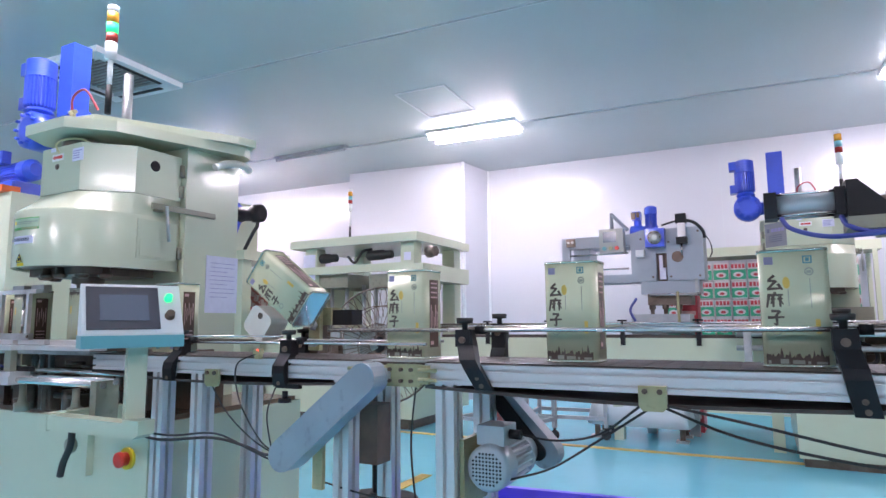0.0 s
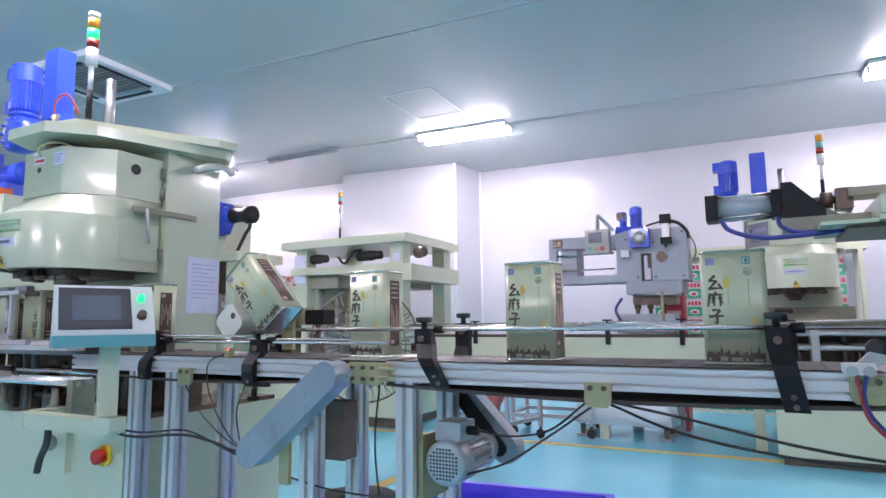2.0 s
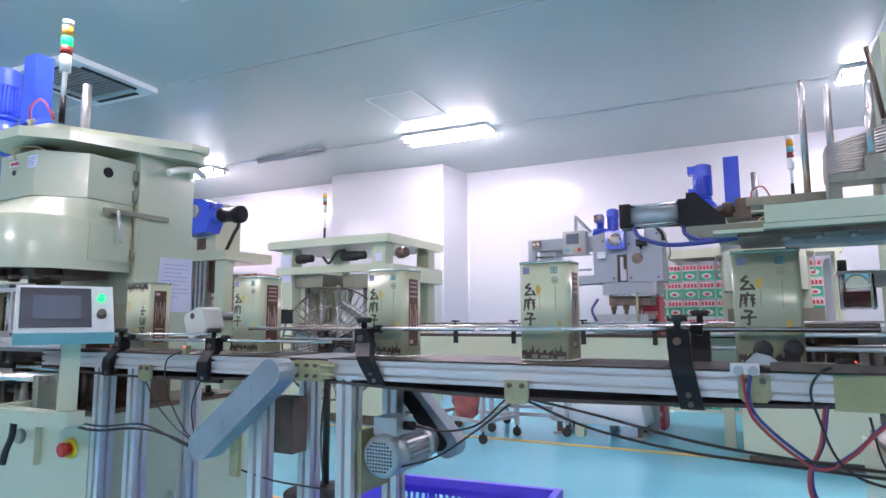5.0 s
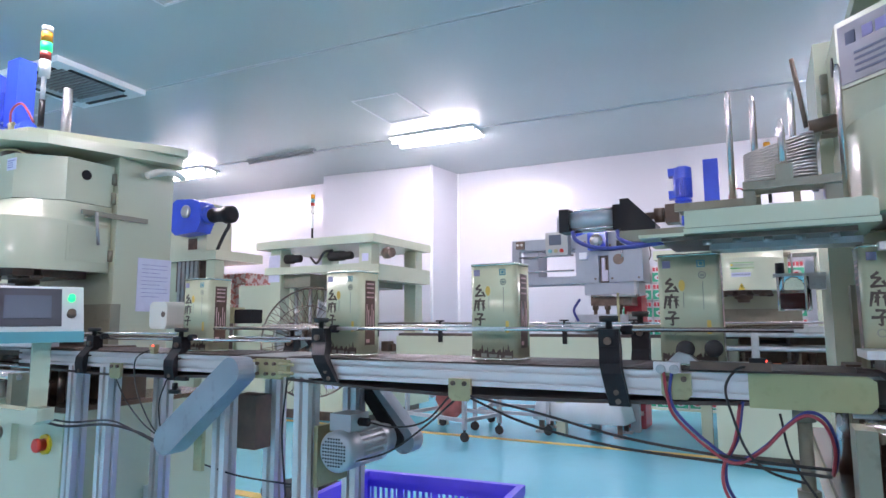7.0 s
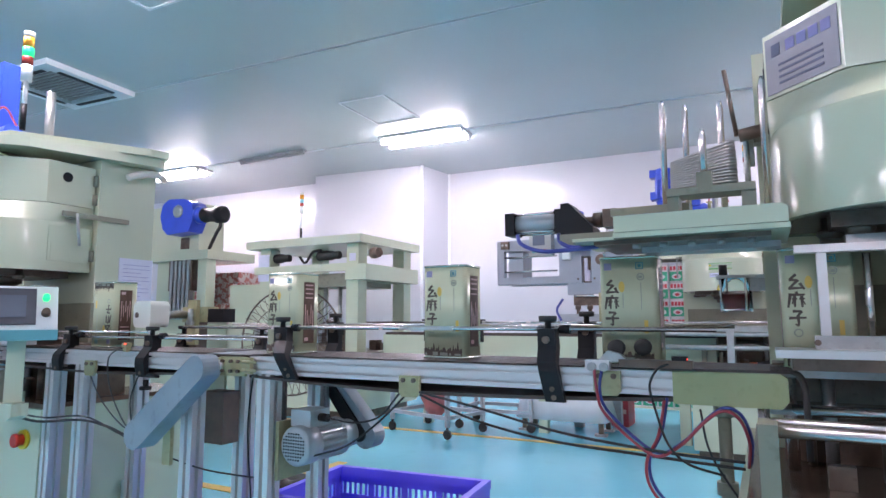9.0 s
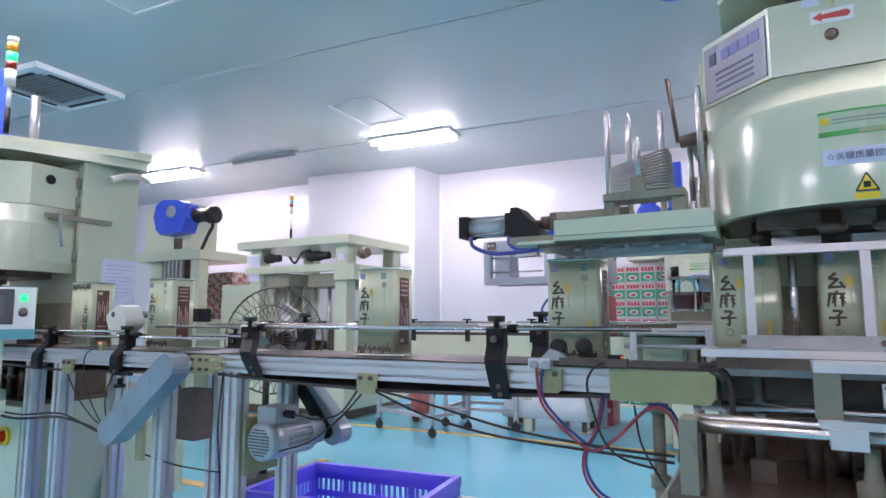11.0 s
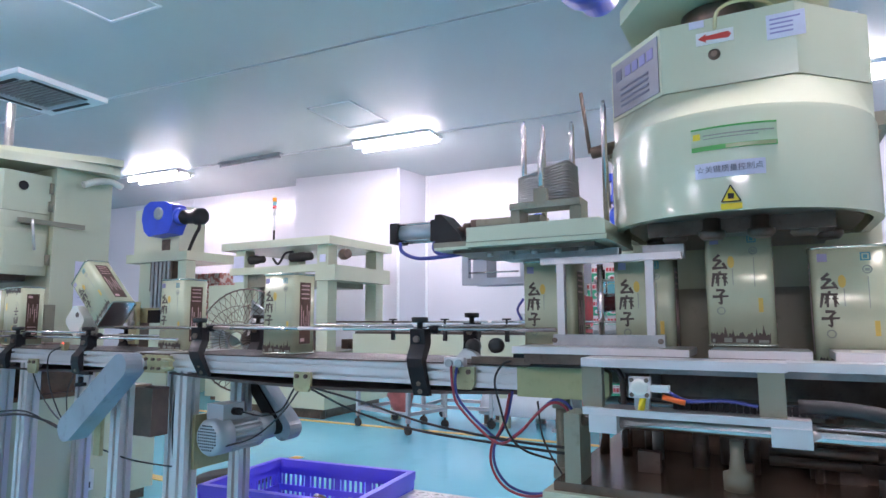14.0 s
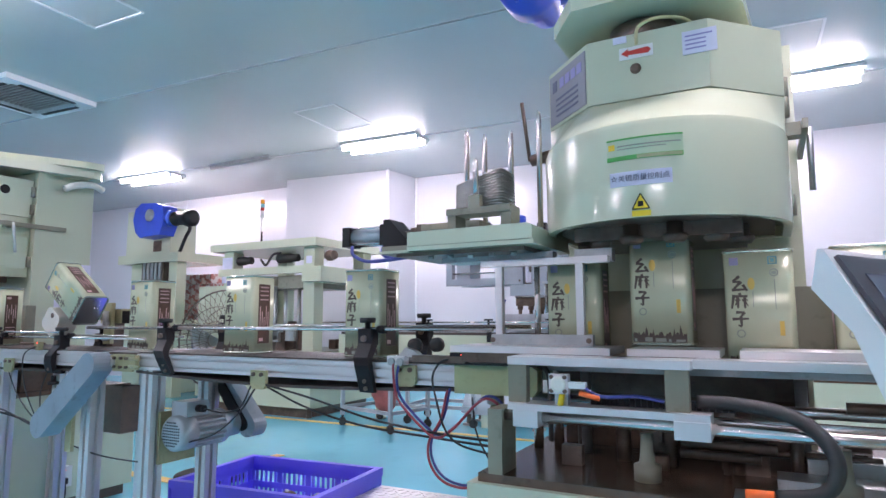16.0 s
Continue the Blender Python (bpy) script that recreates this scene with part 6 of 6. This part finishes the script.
for px in (-0.68, -0.64):
    part("frame_bolt", C(((px, -0.04, 1.73), (px, -0.03, 1.73), 0.012), n=8), DULLSTEEL, gmn)
bm = bmesh.new()
prism(bm, [(-0.12, 1.345), (-0.12, 1.775), (-0.02, 1.80), (0.475, 1.80), (0.475, 1.345), (0.18, 1.345), (0.18, 1.59), (0.09, 1.59), (0.09, 1.345)], -0.02, 0.34, XZ)
part("body_plate", bm, CAPGREY, gmn, "grey-blue machine body", bevel=0.005)
part("body_slot", B((0.09, 0.18, 0.04, 0.30, 1.345, 1.59)), DARKSTEEL, gmn)
part("slot_tool", B((0.115, 0.14, -0.01, 0.03, 1.36, 1.57), (0.14, 0.165, 0.0, 0.03, 1.36, 1.46)), LILAC, gmn, "pale tool in the slot")
part("lower_body", B((-0.05, 0.43, 0.0, 0.34, 1.235, 1.345)), CAPGREY, gmn, bevel=0.004)
part("lower_post", B((0.395, 0.42, -0.03, 0.0, 1.21, 1.36)), DULLSTEEL, gmn)
part("cap_rod", C(((0.02, -0.03, 1.225), (0.44, -0.03, 1.225), 0.012), n=8), STEEL, gmn)
bm = bmesh.new()
turned(bm, (0.268, -0.024, 1.55), (0, 1, 0), [(0, 0.048), (0.004, 0.048), (0.005, 0.03)], 20)
part("body_hole", bm, DARKSTEEL, gmn)
for px, pz in ((-0.03, 1.72), (0.20, 1.68), (0.44, 1.76), (0.44, 1.38), (0.21, 1.38), (0.06, 1.38)):
    part("cover_bolt", C(((px, -0.03, pz), (px, -0.02, pz), 0.010), n=8), DARKSTEEL, gmn)
bm = bmesh.new()
prism(bm, [(-0.375, 1.605), (-0.375, 1.82), (-0.165, 1.82), (-0.165, 1.605)], -0.11, 0.0, XZ)
pbx = part("panel_box", bm, PANELGREY, gmn, "grey control box with small screen", bevel=0.008)
part("panel_screen", B((-0.34, -0.225, -0.115, -0.11, 1.70, 1.795)), SCREEN, pbx)
for k, mm in enumerate((TEAL, KHAKI, RED)):
    part("button", C(((-0.33 + k * 0.055, -0.125, 1.645), (-0.33 + k * 0.055, -0.11, 1.645), 0.018), n=12), mm, pbx)
bm = bmesh.new()
finned(bm, (0.055, 0.04, 1.79), (0, 0, 1), [(0, 0.045, 0), (0.02, 0.050, 0), (0.025, 0.043, 1), (0.15, 0.043, 1), (0.155, 0.055, 0), (0.215, 0.054, 0), (0.23, 0.03, 0)], 20, 0.008)
part("motor", bm, BLUE, gmn, "blue finned motor")
bm = bmesh.new()
turned(bm, (-0.13, 0.05, 1.80), (1, 0, 0), [(0, 0.03), (0.01, 0.052), (0.10, 0.055), (0.12, 0.045), (0.24, 0.045)], 18)
cyl(bm, (-0.06, 0.05, 1.82), (-0.06, 0.05, 1.93), 0.032, 14)
bx(bm, -0.10, -0.03, 0.0, 0.09, 1.90, 1.975)
part("side_motor", bm, BLUE, gmn, "small blue gear motor", bevel=0.004)
part("terminal_box", B((-0.105, -0.07, -0.02, 0.0, 1.905, 1.965), (-0.06, -0.035, -0.02, 0.0, 1.92, 1.965)), DARKSTEEL, gmn)
part("gear_box", B((0.02, 0.18, -0.12, -0.02, 1.635, 1.795)), BLUE, gmn, "square blue worm gearbox", bevel=0.012)
bm = bmesh.new()
turned(bm, (0.10, -0.12, 1.715), (0, -1, 0), [(0, 0.058), (0.012, 0.058), (0.014, 0.035), (0.02, 0.033), (0.022, 0.018)], 18)
flg = part("flange", bm, DULLSTEEL, gmn, "round steel flange")
for k in range(6):
    px, pz = 0.10 + 0.047 * math.cos(k * math.pi / 3), 1.715 + 0.047 * math.sin(k * math.pi / 3)
    part("flange_bolt", C(((px, -0.138, pz), (px, -0.13, pz), 0.008), n=6), DARKSTEEL, flg)
part("air_cylinder", B((0.285, 0.345, -0.09, -0.03, 1.70, 1.84)), ALU, gmn, "short aluminium air cylinder", bevel=0.006)
for z0, z1 in ((1.83, 1.91), (1.655, 1.71)):
    part("cylinder_cap", B((0.272, 0.357, -0.10, -0.02, z0, z1)), BLACK, gmn, bevel=0.005)
part("piston_rod", C(((0.31, -0.06, 1.56), (0.31, -0.06, 1.66), 0.009), n=8), STEEL, gmn)
part("hose", T([(0.15, -0.02, 1.83), (0.21, -0.03, 1.845), (0.28, -0.03, 1.86)], 0.009, 7), RUBBER, gmn)
part("hose", T([(0.35, -0.03, 1.86), (0.42, -0.03, 1.83), (0.48, -0.02, 1.76), (0.49, 0.0, 1.70)], 0.014, 7), RUBBER, gmn)
part("hose", T([(0.48, -0.01, 1.75), (0.53, 0.0, 1.66), (0.54, 0.02, 1.58), (0.52, 0.05, 1.54)], 0.005, 6), RUBBER, gmn)
part("strut", T([(-0.295, 0.05, 1.80), (-0.290, 0.05, 1.985)], 0.018, 6), CAPGREY, gmn)
part("strut", T([(-0.290, 0.05, 1.975), (-0.15, 0.05, 1.82)], 0.018, 6), CAPGREY, gmn)
part("valve_stack", B((-0.07, 0.0, -0.08, -0.02, 1.56, 1.62)), WHITEP, gmn, bevel=0.004)
part("nozzle_block", B((0.0, 0.36, 0.02, 0.3, 1.14, 1.235)), DARKSTEEL, gmn, bevel=0.006)
for k in range(3):
    bm = bmesh.new()
    turned(bm, (0.03 + k * 0.11, 0.06, 0.98), (0, 0, 1), [(0, 0.030), (0.05, 0.036), (0.055, 0.018), (0.12, 0.018), (0.125, 0.028), (0.17, 0.028)], 12)
    part("capping_spindle", bm, DARKSTEEL, gmn, "dark capping spindle")
part("lower_hood", B((-0.14, 0.34, -0.02, 0.36, 0.89, 1.06)), LIGHTGREY, gmn, bevel=0.008)
part("brass_rod", C(((0.255, -0.035, 0.95), (0.255, -0.035, 1.25), 0.012), n=8), KHAKI, gmn)
part("blue_hose", T([(-0.09, -0.02, 1.20), (-0.14, -0.05, 1.10), (-0.10, -0.05, 1.0)], 0.012, 7), BLUEHOSE, gmn)
for px in (-0.10, 0.26):
    part("leg", B((px, px + 0.08, 0.28, 0.36, 0, 0.89)), LIGHTGREY, gmn)

# third seaming machine, in the line behind
seam_c, _ = seamer(1.25, 6.35, (1.24, 1.50, 1.58, 1.80, 1.86, 1.94), (-0.20, 1.9, -0.72, 0.60, 0), "pale green tin seaming machine in the line behind, beacon off", carriage=False, drive=(-0.42, 0.05, 0.02), lamp_at=(0.24, -0.15), lamp_on=False)
bm = bmesh.new()
for z in (0.80, 0.90):
    cyl(bm, (0.7, 5.72, z), (3.2, 5.72, z), 0.02, 10)
for px in (0.75, 1.3, 2.0, 2.8):
    bx(bm, px, px + 0.05, 5.70, 5.95, 0.60, 0.92)
bx(bm, 0.70, 3.2, 5.70, 6.1, 0.92, 0.96)
part("rail_frame", bm, DULLSTEEL, None)
bpy.data.objects["rail_frame"].parent = seam_c
bpy.data.objects["rail_frame"].matrix_parent_inverse = Matrix.Translation((-1.25, -6.35, 0))
jar = thing("oil_cup", "clear glass oil cup half full of dark red oil", "oil cup", "", (1.495, 2.90, 0))
part("cup_bracket", B((-0.055, 0.085, -0.035, 0.035, 1.140, 1.150), (0.040, 0.085, -0.02, 0.02, 1.10, 1.140)), DULLSTEEL, jar)
part("oil", C(((0, 0, 1.042), (0, 0, 1.088), 0.044), n=24), CLEAR, jar, "dark red oil")
bm = bmesh.new()
turned(bm, (0, 0, 1.036), (0, 0, 1), [(0, 0.040), (0.004, 0.047), (0.104, 0.047), (0.104, 0.0455), (0.0055, 0.0455)], 24)
part("glass_cup", bm, GLASS, jar, "clear glass cup")
for k in range(4):
    a = k * math.pi / 2 + 0.6
    part("cage_rod", C(((0.052 * math.cos(a), 0.052 * math.sin(a), 1.034), (0.052 * math.cos(a), 0.052 * math.sin(a), 1.142), 0.004), n=6), STEEL, jar)
part("valve_cap", C(((-0.035, 0, 1.150), (-0.035, 0, 1.185), 0.013), n=12), BLACK, jar, "black valve cap")


# ---- trolleys, draped table, sack ----
def trolley(m):
    t = thing("trolley", "bare steel tube trolley on castors", "trolley", "trolleys")
    t.matrix_basis = m
    L, W = 0.69, 0.475
    for x in (-L / 2, L / 2):
        for y in (-W / 2, W / 2):
            part("upright", B((x - 0.016, x + 0.016, y - 0.016, y + 0.016, 0.10, 0.62)), LIGHTGREY, t)
    for z in (0.16, 0.60):
        bm = bmesh.new()
        for y in (-W / 2, W / 2):
            bx(bm, -L / 2, L / 2, y - 0.014, y + 0.014, z, z + 0.03)
        for x in (-L / 2, L / 2):
            bx(bm, x - 0.014, x + 0.014, -W / 2, W / 2, z, z + 0.03)
        part("shelf_frame", bm, LIGHTGREY, t)
    bm = bmesh.new()
    for k in range(5):
        bx(bm, -L / 2, L / 2, -W / 2 + 0.08 + k * 0.075, -W / 2 + 0.095 + k * 0.075, 0.615, 0.628)
    part("top_bars", bm, DULLSTEEL, t)
    for x in (-L / 2, L / 2):
        for y in (-W / 2, W / 2):
            bm = bmesh.new()
            cyl(bm, (x, y - 0.012, 0.04), (x, y + 0.012, 0.04), 0.04, 14)
            cyl(bm, (x, y, 0.05), (x, y, 0.10), 0.012, 8)
            part("castor", bm, RUBBER, t)
    return t


tr = trolley(Matrix.Translation((-1.155, 5.75, 0)) @ pose(0, 0, 0, 0, 0, -15))
copy_thing(tr, Matrix.Translation((-0.72, 6.25, 0)) @ pose(0, 0, 0, 0, 0, 5))
sk = thing("red_sack", "crumpled red and white plastic sack hung on the trolley", "sack", "", (-1.28, 5.95, 0))
bm = bmesh.new()
rng = random.Random(4)
rings = []
for k in range(9):
    z = 0.10 + k * 0.055
    r = 0.13 * math.sin(math.pi * (k + 0.8) / 10) + 0.03
    rings.append([Vector((r * (1 + rng.uniform(-0.2, 0.2)) * math.cos(2 * math.pi * i / 12), 0.6 * r * (1 + rng.uniform(-0.2, 0.2)) * math.sin(2 * math.pi * i / 12), z)) for i in range(12)])
skin(bm, rings)
part("sack_body", bm, REDCARTON, sk)
dt = thing("draped_table", "low table covered by a white sheet", "table", "", (-0.11, 6.30, 0))
bm = bmesh.new()
rings = []
for z, s in ((0.12, 1.0), (0.30, 0.90), (0.50, 0.80), (0.53, 0.78)):
    rings.append([Vector((s * 0.43 * math.copysign(abs(math.cos(a)) ** 0.35, math.cos(a)) + 0.012 * math.sin(7 * a), s * 0.22 * math.copysign(abs(math.sin(a)) ** 0.35, math.sin(a)), z)) for a in [2 * math.pi * i / 36 for i in range(36)]])
skin(bm, rings)
part("sheet", bm, SHEET, dt, "white hanging sheet")
for px in (-0.35, 0.35):
    for py in (-0.12, 0.15):
        part("leg", B((px - 0.02, px + 0.02, py - 0.02, py + 0.02, 0.02, 0.5)), DARKSTEEL, dt)
        part("foot", B((px - 0.05, px + 0.05, py - 0.04, py + 0.04, 0, 0.02)), DULLSTEEL, dt)
cab = thing("cabinet", "plain pale green machine cabinet behind the first line", "cabinet", "", (-4.0, 6.3, 0))
part("body", B((-0.45, 0.45, 0, 0.6, 0.05, 1.45)), GREEN, cab, bevel=0.01)
part("foot", B((-0.4, 0.4, 0.05, 0.55, 0, 0.05)), DARKSTEEL, cab)

# seaming machine at the far west, partly behind the first one
fw = thing("blue_drive", "blue motor drive on a red-topped machine behind the first seaming machine", "machine", "", (-5.72, 3.75, 0))
part("body", B((-0.5, 0.5, 0, 0.6, 0, 2.25)), GREEN, fw, bevel=0.01)
part("red_cover", B((-0.35, 0.45, -0.06, 0.1, 2.25, 2.31)), ORANGE, fw)
bm = bmesh.new()
finned(bm, (-0.10, 0.2, 2.50), (1, 0, 0), [(0, 0.07, 0), (0.03, 0.105, 0), (0.05, 0.09, 1), (0.42, 0.09, 1), (0.44, 0.108, 0), (0.55, 0.105, 0), (0.60, 0.06, 0)])
bx(bm, 0.1, 0.4, 0.05, 0.35, 2.25, 2.38)
bx(bm, 0.05, 0.25, 0.02, 0.10, 2.56, 2.68)
part("motor", bm, BLUE, fw)

# belt that feeds the first seaming machine
fd = thing("infeed_conveyor", "pale green conveyor bringing tins into the first seaming machine", "conveyor", "", (-3.9, 2.30, 0))
part("bed", B((-1.2, 1.16, 0.0, 0.32, 0.74, 0.865)), GREEN, fd, bevel=0.006)
part("belt", B((-1.2, 1.16, 0.03, 0.29, 0.866, 0.8895)), BELT, fd)
for px in (-1.1, 1.0):
    for py in (0.03, 0.24):
        part("leg", B((px, px + 0.06, py, py + 0.06, 0, 0.74)), ALU, fd)

# ---- motion ----
def ease(t, a, b):
    q = min(1, max(0, (t - a) / (b - a)))
    return q * q * (3 - 2 * q)


def stroke(t):
    """Carriage travel of the seaming machines, 0 to 1."""
    for s in STROKES:
        if s <= t < s + 2.035:
            return ease(t, s, s + 0.68) - ease(t, s + 1.08, s + 1.88)
    return 0


def pushes(t, t0):
    """Number of strokes done by t, counted from t0 on."""
    return sum(ease(t, s, s + 0.68) for s in STROKES if s >= t0)


def tin_pose(t, land):
    zc = BELT_Z + TH / 2
    T0 = land + 2.42                       # passes the zero point of the second belt
    if t < land - 2.75:                    # still in the first machine, moved step by step
        steps = 0
        s = land - 3.45
        while s > t - 0.7:
            steps += 1 - ease(t, s, s + 0.68)
            s -= 2.03
        x = -1.46 - PITCH * steps
        return Matrix.Translation((x, TY, zc)) @ pose(0, 0, 0, 0, 180, 0)
    if t < land - 0.79:                    # carried upside down to the turn-over unit
        a, b = land - 2.75, land - 0.88
        q = min(1, (t - a) / (b - a))
        x = -1.46 + (HUB.x - ARM + 1.46) * q
        return Matrix.Translation((x, TY, zc)) @ pose(0, 0, 0, 0, 180, 0)
    if t < land - 0.02:                    # swung over
        g = -180 * (1 - ease(t, land - 0.79, land - 0.02))
        return Matrix.Translation(HUB) @ pose(0, 0, 0, 0, g, 0) @ Matrix.Translation((ARM, 0, 0))
    xs = HUB.x + ARM
    tj = T0 - 0.62                         # joins the second belt
    xj = 0.043 - 0.28 * 0.62
    if t < tj:
        t1 = land + 0.20
        x = xs + (xj - xs) * (ease(t, t1 - 0.35, tj + 0.9) / ease(tj, t1 - 0.35, tj + 0.9))
        return Matrix.Translation((x, TY, zc))
    x = 0.043 + 0.28 * (t - T0)
    stop = 1.462
    if x < stop:
        return Matrix.Translation((x, TY, zc))
    ta = T0 + (stop - 0.043) / 0.28 - 0.25
    n = pushes(t, ta)
    x = min(x, stop) + (1.688 - stop) * min(1, n) + PITCH * max(0, n - 1)
    # lifted to the rollers at the second rest
    z = zc
    for s in STROKES:
        if s >= ta and abs(pushes(s + 0.7, ta) - 2) < 0.1:
            z += 0.055 * (ease(t, s + 0.80, s + 1.15) - ease(t, s + 1.75, s + 2.02))
    return Matrix.Translation((x, TY, z))


def motions():
    times = [round(i * 0.1, 1) for i in range(161)]
    for ob, land in zip(TINS, LANDINGS):
        walk(ob, [(t, tin_pose(t, land)) for t in times])
    for car in (car_a, car_b):
        walk(car, [(t, pose(PITCH * stroke(t), 0, 0)) for t in times])
    # the gripper block turns over with each tin and swings back
    rows = []
    for t in times:
        g = 0
        for land in LANDINGS:
            g = max(g, 180 * (ease(t, land - 0.79, land - 0.02) - ease(t, land + 0.45, land + 0.95)))
        rows.append((t, Matrix.Translation(HUB) @ pose(0, 0, 0, 0, g, 0) @ Matrix.Translation(-HUB)))
    walk(hubm, rows)


motions()
